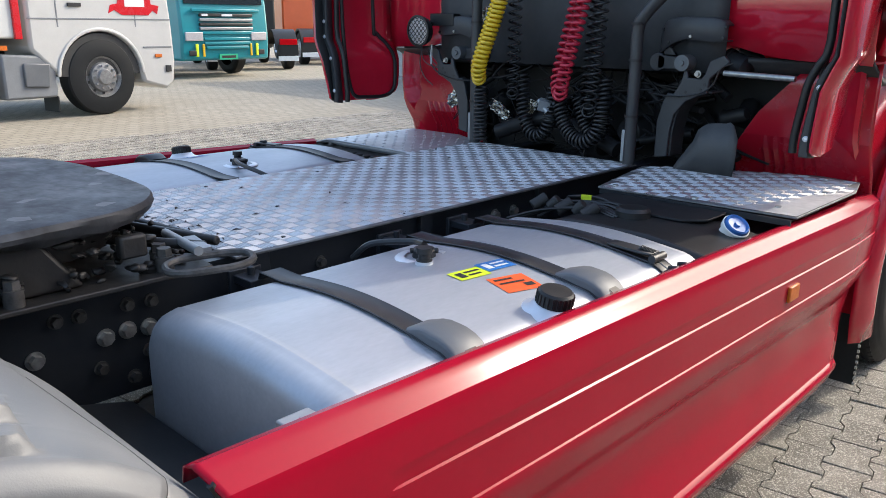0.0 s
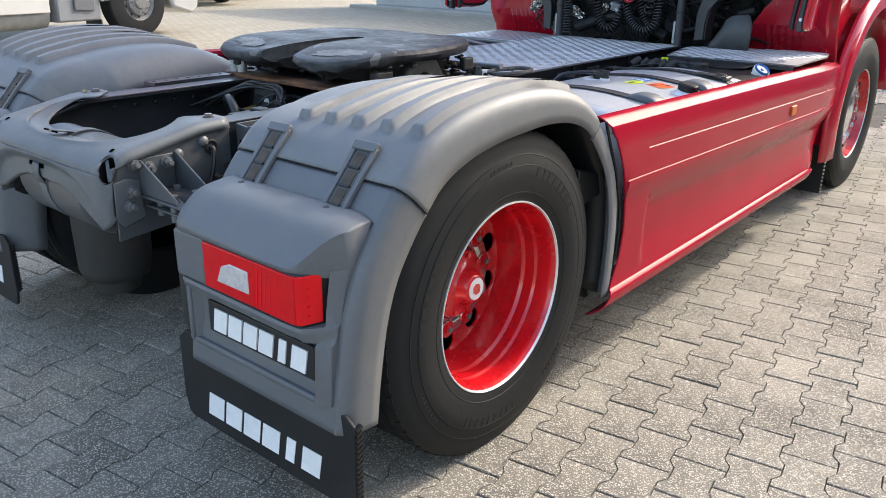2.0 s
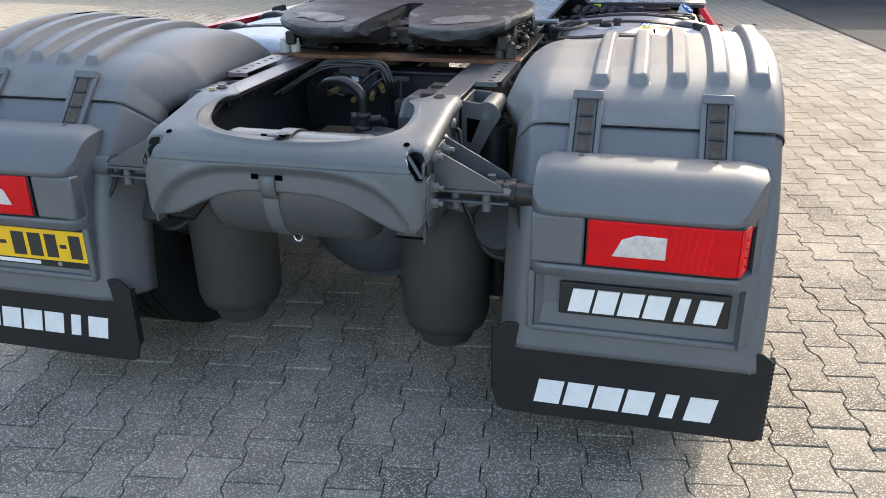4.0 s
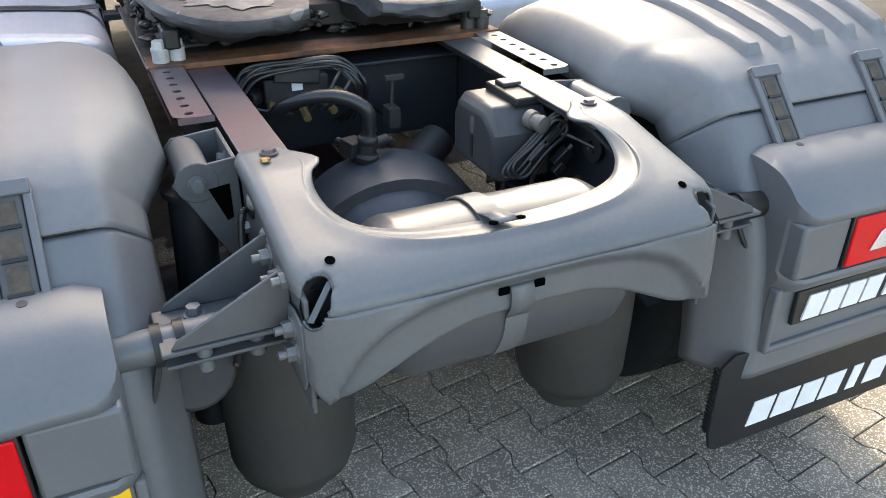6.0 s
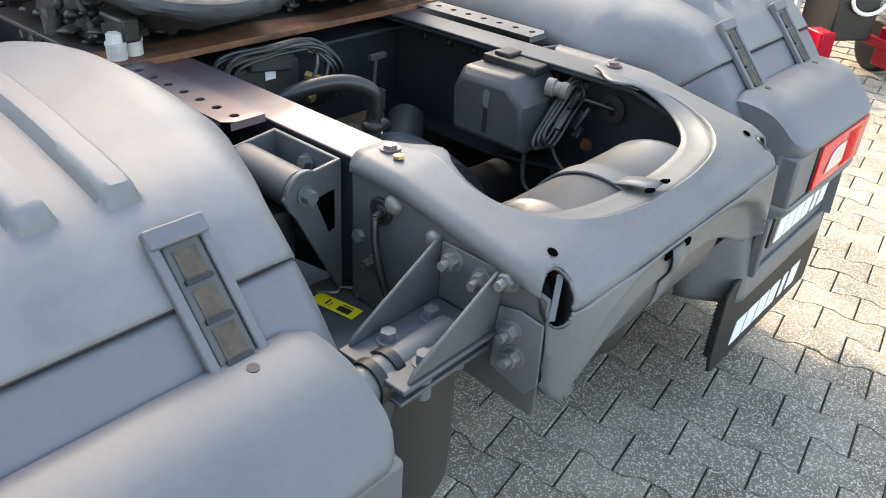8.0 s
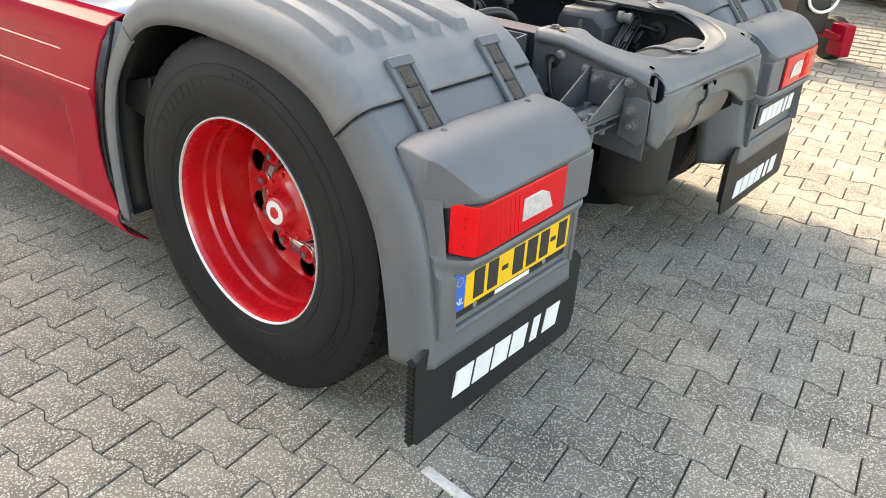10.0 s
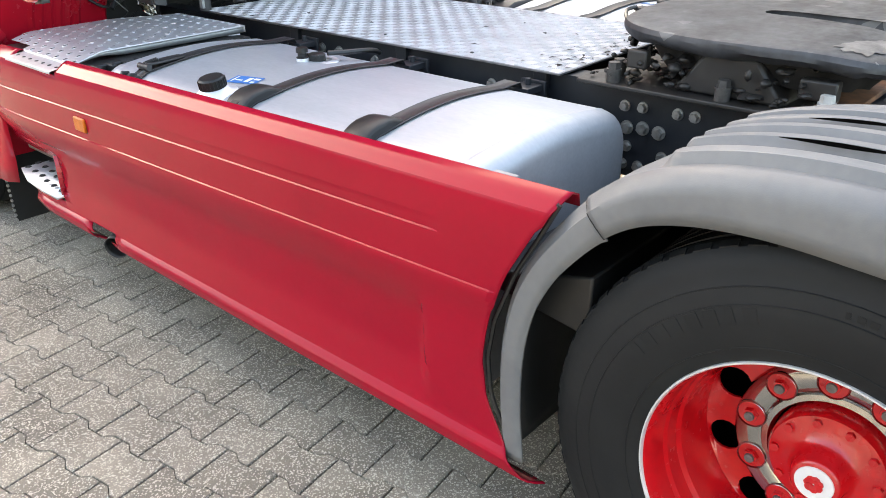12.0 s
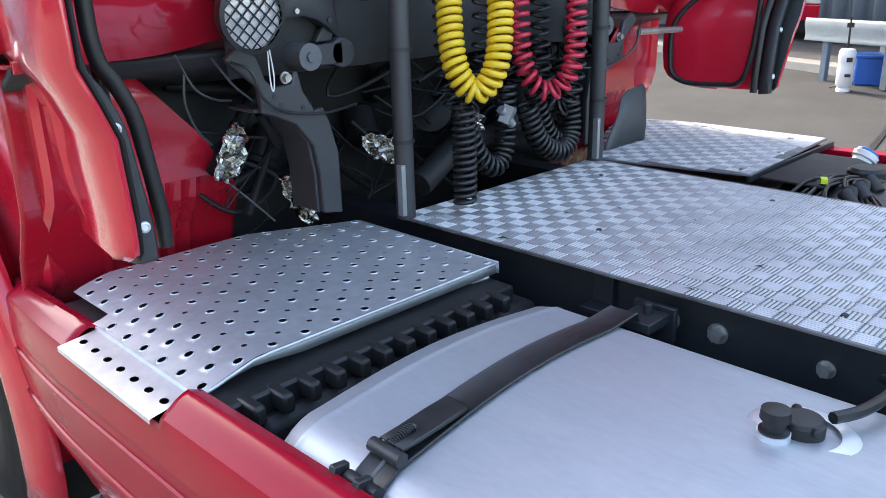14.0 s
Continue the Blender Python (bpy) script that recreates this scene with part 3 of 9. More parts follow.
for s in (1, -1):
    # hollow frame end seen through the tall oval at the corner
    c, nrm, sd, up = oval_axes(s)
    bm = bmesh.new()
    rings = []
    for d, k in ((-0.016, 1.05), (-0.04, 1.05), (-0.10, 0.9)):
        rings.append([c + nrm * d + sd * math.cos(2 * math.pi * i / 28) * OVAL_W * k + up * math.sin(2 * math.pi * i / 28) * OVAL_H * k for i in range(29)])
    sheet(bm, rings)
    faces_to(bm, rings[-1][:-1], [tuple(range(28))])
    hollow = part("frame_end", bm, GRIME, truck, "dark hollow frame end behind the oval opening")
    bm = bmesh.new()
    vs = [c + nrm * d + sd * (-0.012 + 0.020 * b + w) + up * (0.034 - 0.066 * b) for d in (-0.030, -0.026) for b, w in ((0, -0.005), (1, -0.005), (1, 0.005), (0, 0.005))]
    faces_to(bm, vs, [(3, 2, 1, 0), (4, 5, 6, 7), (0, 1, 5, 4), (1, 2, 6, 5), (2, 3, 7, 6), (3, 0, 4, 7)])
    part("flange_edge", bm, STEEL, hollow, "pale flange edge inside the opening")
    # folded return of the apron along the side
    bm = bmesh.new()
    prism(bm, [(-0.745, 0.742), (-0.725, 0.712), (-0.655, 0.730), (-0.662, 0.842), (-0.700, 0.852), (-0.742, 0.846)], "x", s * 0.397, s * 0.402)
    part("apron_return", bm, STEEL, truck, "folded side of the apron", bevel=0.002)
    # hole drawn as a flat black disc, its darkness only colour
    for x, y in ((0.338, -0.70),):
        bm = bmesh.new()
        lathe(bm, [(0.0012, 0.0085), (0.0014, 0.0)], (s * x, y, bridge_z(y)), (0, -0.43, 1), 16)
        part("hole", bm, VOID, end_member)
    bolt("bolt", (s * 0.345, -0.378, 0.978), (0, 0.05, 1), truck, 0.013, 0.006, FADED)
    if s < 0:
        bolt("bolt", (s * 0.360, -0.412, 0.976), (0, 0.1, 1), truck, 0.010, 0.005, BRASS, False)
    # side gusset with nuts
    bm = bmesh.new()
    prism(bm, [(-0.74, 0.67), (-0.34, 0.70), (-0.34, 0.96), (-0.46, 0.955), (-0.74, 0.885)], "x", s * 0.386, s * 0.394)
    part("frame_gusset", bm, BRACKET, truck, "dark grey side of the frame end", bevel=0.003)
    for y, z, hx in ((-0.672, 0.890, 0.395), (-0.690, 0.812, 0.402), (-0.700, 0.772, 0.402), (-0.630, 0.872, 0.402), (-0.572, 0.880, 0.402)):
        bolt("nut", (s * hx, y, z), (s, 0, 0), truck, 0.0145, 0.014, WORN_NUT)
        bm = bmesh.new()
        rod(bm, (s * hx, y, z), (s * (hx + 0.030), y, z), 0.0075, seg=10)
        part("stud", bm, WORN_NUT, truck)
    for y, z in ((-0.438, 0.918), (-0.528, 0.893)):
        bm = bmesh.new()
        lathe(bm, [(0, 0.017), (0.005, 0.0165), (0.011, 0.011), (0.013, 0.0)], (s * 0.394, y, z), (s, 0, 0), 18)
        part("round_bolt_head", bm, WORN_NUT, truck, "grey domed bolt head")
    # bracket for the mudguard tube: a folded plate with two webs
    bm = bmesh.new()
    box(bm, (s * 0.50, -0.60, 0.795), (0.20, 0.13, 0.008))
    bracket = part("tube_bracket", bm, BRACKET, truck, "folded grey steel bracket bolted to the frame", bevel=0.002)
    for y0, y1, z in ((-0.545, -0.539, 0.905), (-0.660, -0.654, 0.90)):
        bm = bmesh.new()
        prism(bm, [(s * 0.395, 0.80), (s * 0.585, 0.80), (s * 0.575, 0.815), (s * 0.41, z), (s * 0.395, z)], "y", y0, y1)
        part("web", bm, BRACKET, bracket, bevel=0.002)
    for name, c, sz in (("lower_plate", (s * 0.50, -0.60, 0.765), (0.19, 0.11, 0.007)), ("flange", (s * 0.3985, -0.60, 0.852), (0.007, 0.1075, 0.100))):
        bm = bmesh.new()
        box(bm, c, sz)
        part(name, bm, BRACKET, bracket, bevel=0.002)
    for x, y in ((0.535, -0.64), (0.45, -0.63), (0.535, -0.57), (0.45, -0.575)):
        bolt("bolt", (s * x, y, 0.799), (0, 0, 1), truck, 0.013, 0.015, STEEL)
        bm = bmesh.new()
        rod(bm, (s * x, y, 0.74), (s * x, y, 0.79), 0.013, seg=12)
        part("spacer", bm, STEEL, truck)
    bm = bmesh.new()
    rod(bm, (s * 0.44, -0.60, 0.78), (s * 0.74, -0.60, 0.775), 0.030, seg=24)
    tube = part("mudguard_tube", bm, STEEL if s < 0 else GREASE, truck, "round steel tube carrying the mudguard")
    for x in (0.565, 0.60):
        bm = bmesh.new()
        lathe(bm, [(-0.008, 0.031), (-0.008, 0.036), (0.008, 0.036), (0.008, 0.031)], (s * x, -0.60, 0.777), (s, 0, 0), 20)
        part("clamp", bm, BLACK, tube)
    # shock absorber with its top bracket
    bm = bmesh.new()
    rod(bm, (s * 0.50, -0.22, 0.30), (s * 0.475, -0.22, 0.86), 0.045, seg=24)
    rod(bm, (s * 0.475, -0.22, 0.86), (s * 0.475, -0.22, 0.872), 0.056, seg=24)
    part("shock_absorber", bm, FRAME, truck, "dark upright shock absorber")
    bm = bmesh.new()
    rod(bm, (s * 0.47, -0.30, 0.915), (s * 0.47, -0.15, 0.915), 0.034, seg=20)
    part("shock_eye", bm, BRACKET, truck, bevel=0.004)
    bm = bmesh.new()
    prism(bm, [(s * 0.394, 0.955), (s * 0.49, 0.945), (s * 0.515, 0.915), (s * 0.49, 0.875), (s * 0.40, 0.70), (s * 0.394, 0.70)], "y", -0.315, -0.307)
    prism(bm, [(s * 0.394, 0.955), (s * 0.49, 0.945), (s * 0.515, 0.915), (s * 0.49, 0.875), (s * 0.40, 0.75), (s * 0.394, 0.75)], "y", -0.15, -0.142)
    box(bm, (s * 0.398, -0.228, 0.86), (0.008, 0.165, 0.19))
    rod(bm, (s * 0.47, -0.316, 0.915), (s * 0.47, -0.306, 0.915), 0.040, seg=20)
    part("shock_bracket", bm, BRACKET, truck, "dark steel bracket for the shock absorber", bevel=0.002)
    # black piece laid on the bracket in place of a shaded opening
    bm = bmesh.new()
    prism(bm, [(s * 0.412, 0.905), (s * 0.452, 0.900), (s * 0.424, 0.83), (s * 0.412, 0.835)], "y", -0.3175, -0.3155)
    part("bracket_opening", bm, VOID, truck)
    bolt("bolt", (s * 0.472, -0.317, 0.915), (0, -1, 0), truck, 0.013, 0.016, STEEL)
    bolt("bolt", (s * 0.403, -0.24, 0.925), (s, 0, 0.2), truck, 0.012, 0.012, STEEL)
    # air bellows under the frame
    bm = bmesh.new()
    lathe(bm, [(0.0, 0.0), (0.0, 0.080), (0.02, 0.088), (0.055, 0.095), (0.062, 0.125), (0.10, 0.137), (0.25, 0.140), (0.40, 0.140), (0.455, 0.130), (0.47, 0.11), (0.47, 0.0)], (s * 0.36, -0.385, 0.205), (0, 0, 1), 40)
    part("air_bellows", bm, DUST_RUBBER, truck, "black rubber air spring bellows", angle=60)

# air tank across the back, with strap and drain ring
bm = bmesh.new()
lathe(bm, [(-0.262, 0.0), (-0.260, 0.05), (-0.250, 0.095), (-0.228, 0.130), (-0.205, 0.145), (-0.195, 0.147), (-0.190, 0.1485), (-0.186, 0.147), (0.186, 0.147), (0.190, 0.1485), (0.195, 0.147), (0.205, 0.145), (0.228, 0.130), (0.250, 0.095), (0.260, 0.05), (0.262, 0.0)], (-0.005, -0.60, 0.765), (1, 0, 0), 48)
airtank = part("air_tank", bm, TANK_GREY, truck, "grey painted round air tank behind the axle", angle=60)
for x in (-0.03,):
    bm = bmesh.new()
    lathe(bm, [(-0.022, 0.147), (-0.022, 0.151), (0.022, 0.151), (0.022, 0.147)], (x, -0.60, 0.768), (1, 0, 0), 40, close=True)
    part("tank_strap", bm, STEEL, airtank, "steel strap round the air tank")
bm = bmesh.new()
sweep(bm, [V(-0.03 + 0.014 * math.cos(t), -0.60, 0.605 + 0.02 * math.sin(t)) for t in [2 * math.pi * k / 16 for k in range(16)]], 0.0022, 6, closed=True)
part("drain_ring", bm, CHROME, airtank)

# the strap comes out over the apron and back through the flange
bm = bmesh.new()
rows = [[V(-0.052, y, z), V(-0.008, y, z)] for y, z in ((-0.760, 0.838), (-0.764, 0.832), (-0.768, 0.818), (-0.768, 0.800), (-0.760, 0.784), (-0.748, 0.764))]
sheet(bm, rows)
part("strap_end", bm, STEEL, airtank, "steel strap passing over the apron", thick=0.003)
bm = bmesh.new()
rows = [[V(-0.052, y, z), V(-0.008, y, z)] for y, z in ((-0.700, 0.9275), (-0.685, 0.9285), (-0.66, 0.9245), (-0.63, 0.915))]
sheet(bm, rows)
part("strap_end", bm, STEEL, airtank, thick=0.003)
# strap slots: black blocks whose colour stands for the dark inside
for x, z in ((-0.064, 0.832), (0.004, 0.832)):
    bm = bmesh.new()
    box(bm, (x, -0.7605, z), (0.020, 0.006, 0.014))
    part("strap_slot", bm, VOID, airtank, bevel=0.002)
for x in (-0.056, -0.004):
    bm = bmesh.new()
    box(bm, (x, -0.700, 0.9285), (0.012, 0.016, 0.006), (-20, 0, 0))
    part("strap_slot", bm, VOID, airtank, bevel=0.002)
# rear axle: banjo housing with raised ring, beam and drums
bm = bmesh.new()
lathe(bm, [(-0.20, 0.0), (-0.195, 0.09), (-0.17, 0.17), (-0.13, 0.215), (-0.085, 0.232), (-0.08, 0.26), (0.0, 0.266), (0.08, 0.26), (0.085, 0.235), (0.15, 0.20), (0.24, 0.14), (0.26, 0.0)], (0.02, -0.02, ZC + 0.01), (0.12, 1, 0.1), 40)
diff = part("axle_housing", bm, CAST, truck, "blue-grey cast axle housing", angle=55)
bm = bmesh.new()
lathe(bm, [(0, 0.016), (0.004, 0.016), (0.006, 0.011), (0.006, 0.0)], (-0.03, 0.0, ZC + 0.274), (0, 0, 1), 16)
part("filler_plug", bm, STEEL, diff)
bm = bmesh.new()
lathe(bm, [(-0.88, 0.07), (-0.4, 0.085), (-0.2, 0.12), (0.2, 0.12), (0.4, 0.085), (0.88, 0.07)], (0, 0, ZC), (1, 0, 0), 20)
part("axle_beam", bm, FRAME, truck, "dark axle beam")
bm = bmesh.new()
rod(bm, (0.02, 0.2, ZC + 0.03), (0.0, 2.6, 0.70), 0.055, seg=20)
part("prop_shaft", bm, FRAME, truck, "dark propeller shaft")
# brake actuators and links beside the axle
for s in (1, -1):
    bm = bmesh.new()
    rod(bm, (s * 0.55, -0.30, 0.52), (s * 0.55, -0.52, 0.66), 0.078, seg=24)
    rod(bm, (s * 0.55, -0.405, 0.586), (s * 0.55, -0.425, 0.599), 0.088, seg=24)
    can = part("brake_chamber", bm, GRIME, truck, "grimy black spring brake chamber", bevel=0.006)
    bm = bmesh.new()
    lathe(bm, [(0, 0.079), (0.03, 0.0805), (0.03, 0.079)], (s * 0.55, -0.455, 0.619), (0, -0.84, 0.54), 24)
    part("brake_chamber_ring", bm, FRAME, can)
    bm = bmesh.new()
    lathe(bm, [(-0.03, 0.112), (0.0, 0.118), (0.012, 0.116), (0.018, 0.104), (0.022, 0.06), (0.022, 0.0)], (s * 0.405, -0.365, 0.672), (0, 0, 1), 36)
    part("bellows_cap", bm, BRACKET, truck, "round dusty cap of the air spring", angle=50)
    bm = bmesh.new()
    sweep(bm, smooth_path([(s * 0.44, -0.30, 0.706), (s * 0.42, -0.33, 0.712), (s * 0.40, -0.315, 0.706), (s * 0.385, -0.345, 0.709), (s * 0.40, -0.36, 0.707)], 6), 0.0022, 6)
    part("spring_pin", bm, ZINC, truck)
    if s < 0:
        bm = bmesh.new()
        sheet(bm, [[V(-0.458 + 0.032 * a + 0.015 * b, -0.298 + 0.005 * a - 0.095 * b, 0.6965) for a in (0, 1)] for b in (0, 1)])
        part("warning_label", bm, ST_YELLOW, truck, "yellow label with dark print bars")
        for b0, b1, a0, a1 in ((0.30, 0.34, 0.25, 0.75), (0.40, 0.42, 0.2, 0.6), (0.58, 0.86, 0.18, 0.62), (0.60, 0.84, 0.72, 0.80)):
            bm = bmesh.new()
            sheet(bm, [[V(-0.458 + 0.032 * a + 0.015 * b, -0.298 + 0.005 * a - 0.095 * b, 0.6975) for a in (a0, a1)] for b in (b0, b1)])
            part("print_bar", bm, INK, truck)
    bm = bmesh.new()
    path = smooth_path([(s * 0.395, -0.412, 0.895), (s * 0.412, -0.414, 0.886), (s * 0.420, -0.425, 0.84), (s * 0.425, -0.455, 0.77), (s * 0.440, -0.50, 0.71), (s * 0.48, -0.55, 0.66)], 16)
    sweep(bm, path, [0.0078 if k % 2 else 0.0060 for k in range(len(path))], 10)
    part("corrugated_hose", bm, HOSE, truck, "corrugated black cable sleeve", angle=80)
    bm = bmesh.new()
    lathe(bm, [(0, 0.024), (0.004, 0.024), (0.006, 0.019), (0.003, 0.012)], (s * 0.3945, -0.412, 0.897), (s, 0, 0), 20)
    part("hose_grommet", bm, HOSE, truck)
    bm = bmesh.new()
    lathe(bm, [(0, 0.012), (0.012, 0.011), (0.012, 0.008), (0.030, 0.008)], (s * 0.394, -0.40, 0.80), (s, 0, 0), 6)
    part("dusty_nut", bm, LATCH_DUST, truck, "dust-yellowed nut on the frame side", angle=20)

# control unit on the inside of the rail
bm = bmesh.new()
U0 = [(-0.262, 0.785), (-0.070, 0.785), (-0.066, 0.880), (-0.085, 0.915), (-0.215, 0.918), (-0.258, 0.880)]
U1 = [(-0.272, 0.772), (-0.060, 0.772), (-0.056, 0.888), (-0.078, 0.936), (-0.222, 0.940), (-0.270, 0.892)]
rings = [[V(x, y, z) for y, z in u] for x, u in ((0.178, U0), (0.200, U1), (0.330, U1))]
sheet(bm, [r + r[:1] for r in rings])
for r in (rings[0], rings[-1]):
    faces_to(bm, r, [tuple(range(6))])
bmesh.ops.remove_doubles(bm, verts=bm.verts, dist=1e-5)
unit = part("control_unit", bm, ARM, truck, "dark grey brake control box with cables", bevel=0.008)
bm = bmesh.new()
box(bm, (0.290, -0.165, 0.946), (0.085, 0.15, 0.020))
box(bm, (0.285, -0.135, 0.960), (0.050, 0.045, 0.012))
part("unit_cover", bm, BLACK, unit, bevel=0.004)
bm = bmesh.new()
box(bm, (0.345, -0.205, 0.950), (0.05, 0.13, 0.004), (0, -12, 0))
part("unit_bracket", bm, BRACKET, unit)
bm = bmesh.new()
lathe(bm, [(0.0, 0.021), (0.018, 0.021), (0.020, 0.017), (0.034, 0.017), (0.036, 0.020), (0.050, 0.019), (0.052, 0.012), (0.055, 0.0)], (0.268, -0.265, 0.918), (0.22, -1, -0.05), 18)
part("connector", bm, PALE_PLUG, unit, "pale dusty plug", angle=35)
bm = bmesh.new()
prism(bm, [(-0.172, 0.862), (-0.158, 0.862), (-0.154, 0.885), (-0.157, 0.900), (-0.166, 0.904), (-0.173, 0.896)], "x", 0.1765, 0.178)
part("unit_mark", bm, STEEL, unit, "pale oval mark")
bm = bmesh.new()
prism(bm, [(-0.170, 0.800), (-0.158, 0.800), (-0.158, 0.858), (-0.170, 0.858)], "x", 0.1768, 0.178)
part("lettering_bar", bm, BLACK, unit)
for k in range(3):
    bm = bmesh.new()
    hl, hw = 0.100 - 0.010 * k, 0.014 + 0.006 * k
    pts = []
    for j in range(120):
        t = 2 * math.pi * j / 120
        a, b = hl * math.cos(t), hw * math.sin(t) * (1.0 + 0.6 * math.cos(2 * t)) + 0.005 * (k - 1)
        pts.append(V(0.268 + 0.735 * a + 0.678 * b, -0.300 - 0.008 * k - 0.012 * math.sin(t), 0.866 + 0.678 * a - 0.735 * b))
    sweep(bm, pts, [0.0052 if j % 2 else 0.0040 for j in range(120)], 7, closed=True)
    part("looped_cable", bm, HOSE, truck, "loops of ribbed black cable tied together", angle=80)
bm = bmesh.new()
box(bm, (0.262, -0.308, 0.856), (0.050, 0.040, 0.007), (0, -43, 0))
box(bm, (0.300, -0.308, 0.892), (0.040, 0.036, 0.007), (0, -43, 0))
part("cable_tie", bm, BLACK, truck)
bm = bmesh.new()
box(bm, (0.325, -0.325, 0.838), (0.030, 0.022, 0.045), (20, 35, 10))
box(bm, (0.310, -0.335, 0.815), (0.018, 0.018, 0.030), (0, 50, 0))
rod(bm, (0.33, -0.33, 0.85), (0.345, -0.335, 0.868), 0.008, seg=8)
part("cable_plug", bm, HOSE, truck, "small black cable plug", bevel=0.002)
for pts in ([(0.30, -0.30, 0.890), (0.335, -0.325, 0.888), (0.372, -0.380, 0.872)], [(0.215, -0.258, 0.78), (0.205, -0.275, 0.70), (0.205, -0.35, 0.66)], [(0.295, -0.30, 0.83), (0.262, -0.305, 0.78), (0.262, -0.35, 0.735), (0.245, -0.42, 0.725)]):
    bm = bmesh.new()
    sweep(bm, smooth_path(pts, 10), 0.0055, 8)
    part("cable", bm, HOSE, truck)
bm = bmesh.new()
lathe(bm, [(0, 0.018), (0.006, 0.034), (0.012, 0.034), (0.014, 0.016), (0.006, 0.012)], (0.376, -0.380, 0.874), (-1, 0, 0), 20)
part("grommet", bm, HOSE, truck)
for y, z in ((-0.325, 0.766), (-0.405, 0.760)):
    bolt("rusty_bolt", (0.376, y, z), (-1, 0, 0), truck, 0.012, 0.010, RUST)
# cross member, valve block and hoses ahead of the axle
bm = bmesh.new()
box(bm, (0, 0.34, 0.80), (0.75, 0.05, 0.22))
box(bm, (0, 0.34, 0.915), (0.75, 0.12, 0.012))
part("cross_member", bm, FRAME, truck, bevel=0.004)
bm = bmesh.new()
box(bm, (-0.13, 0.27, 0.88), (0.17, 0.10, 0.085))
box(bm, (-0.13, 0.24, 0.93), (0.12, 0.07, 0.04), (0, 8, 0))
rod(bm, (-0.21, 0.27, 0.87), (-0.25, 0.25, 0.87), 0.022)
valve = part("valve_block", bm, GRIME, truck, "grimy air valve block with fittings", bevel=0.005)
bm = bmesh.new()
box(bm, (-0.13, 0.2185, 0.90), (0.028, 0.002, 0.022))
part("white_tag", bm, WHITE, valve)
for x, z, d in ((-0.20, 0.86, -0.6), (-0.12, 0.84, -0.1), (-0.06, 0.85, 0.3), (-0.03, 0.88, 0.8)):
    bm = bmesh.new()
    rod(bm, (x, 0.215, z), (x + d * 0.03, 0.165, z - 0.01), 0.011, seg=6)
    part("fitting", bm, BRASS, valve)
random.seed(17)
for i in range(9):
    bm = bmesh.new()
    j = [random.uniform(-0.012, 0.012) for _ in range(6)]
    up = 0.006 * (i % 4)
    sweep(bm, smooth_path([(-0.37, 0.02 + 0.022 * i, 0.87 + j[0]), (-0.315 + j[1], 0.10 + 0.012 * i, 0.905), (-0.25 + j[2], 0.185 + 0.006 * i, 0.938 + up), (-0.14, 0.20 + j[3], 0.950 + up), (-0.045 + 0.004 * i, 0.195 + j[4], 0.945 + up), (0.0 + 0.005 * i, 0.17 + j[5], 0.905), (0.005 + 0.006 * i, 0.19, 0.84), (-0.03 + 0.02 * i, 0.25, 0.78)], 10), 0.0042 + 0.0008 * (i % 2), 8)
    part("air_line", bm, HOSE, truck, "thin black air lines in a bundle")
for x0, x1, z1 in ((-0.115, -0.05, 0.925), (-0.085, -0.02, 0.905), (-0.16, -0.27, 0.885)):
    bm = bmesh.new()
    sweep(bm, smooth_path([(x0, 0.168, 0.845), ((x0 + x1) / 2, 0.14, (0.85 + z1) / 2), (x1, 0.15, z1), (x1 + 0.04 * (1 if x1 > -0.2 else -1), 0.2, z1 + 0.02)], 8), 0.0045, 8)
    part("air_line", bm, HOSE, truck)
bm = bmesh.new()
sweep(bm, smooth_path([(-0.26, 0.16, 0.80), (-0.20, 0.08, 0.90), (-0.10, 0.02, 0.93), (-0.03, -0.01, 0.90), (-0.02, -0.01, 0.84)], 12), 0.017, 12)
part("breather_hose", bm, HOSE, truck, "thick black rubber hose")
bm = bmesh.new()
lathe(bm, [(0, 0.0), (0, 0.030), (0.018, 0.032), (0.022, 0.024), (0.050, 0.022), (0.054, 0.026), (0.064, 0.025), (0.068, 0.018), (0.092, 0.017)], (-0.03, 0.0, 0.762), (0.1, -0.08, 1), 20)
box(bm, (-0.055, 0.02, 0.795), (0.05, 0.045, 0.040), (8, 5, 25))
rod(bm, (-0.03, 0.0, 0.80), (0.035, 0.015, 0.805), 0.014, seg=10)
rod(bm, (0.035, 0.015, 0.805), (0.05, 0.02, 0.785), 0.011, seg=10)
rod(bm, (-0.06, 0.02, 0.80), (-0.085, 0.055, 0.805), 0.010, seg=8)
part("level_valve", bm, GREASE, truck, "grimy valve on the axle housing", bevel=0.003)
bm = bmesh.new()
rod(bm, (0.12, 0.05, 0.70), (0.22, 0.12, 0.735), 0.05, seg=20)
rod(bm, (0.10, 0.03, 0.69), (0.12, 0.05, 0.70), 0.03, seg=6)
part("solenoid", bm, GRIME, truck, bevel=0.004)
bm = bmesh.new()
box(bm, (0.08, 0.10, 0.83), (0.03, 0.05, 0.05))
rod(bm, (0.08, 0.10, 0.85), (0.085, 0.10, 0.925), 0.005, seg=8)
box(bm, (0.09, 0.10, 0.93), (0.05, 0.012, 0.012))
part("link_clip", bm, GRIME, truck)

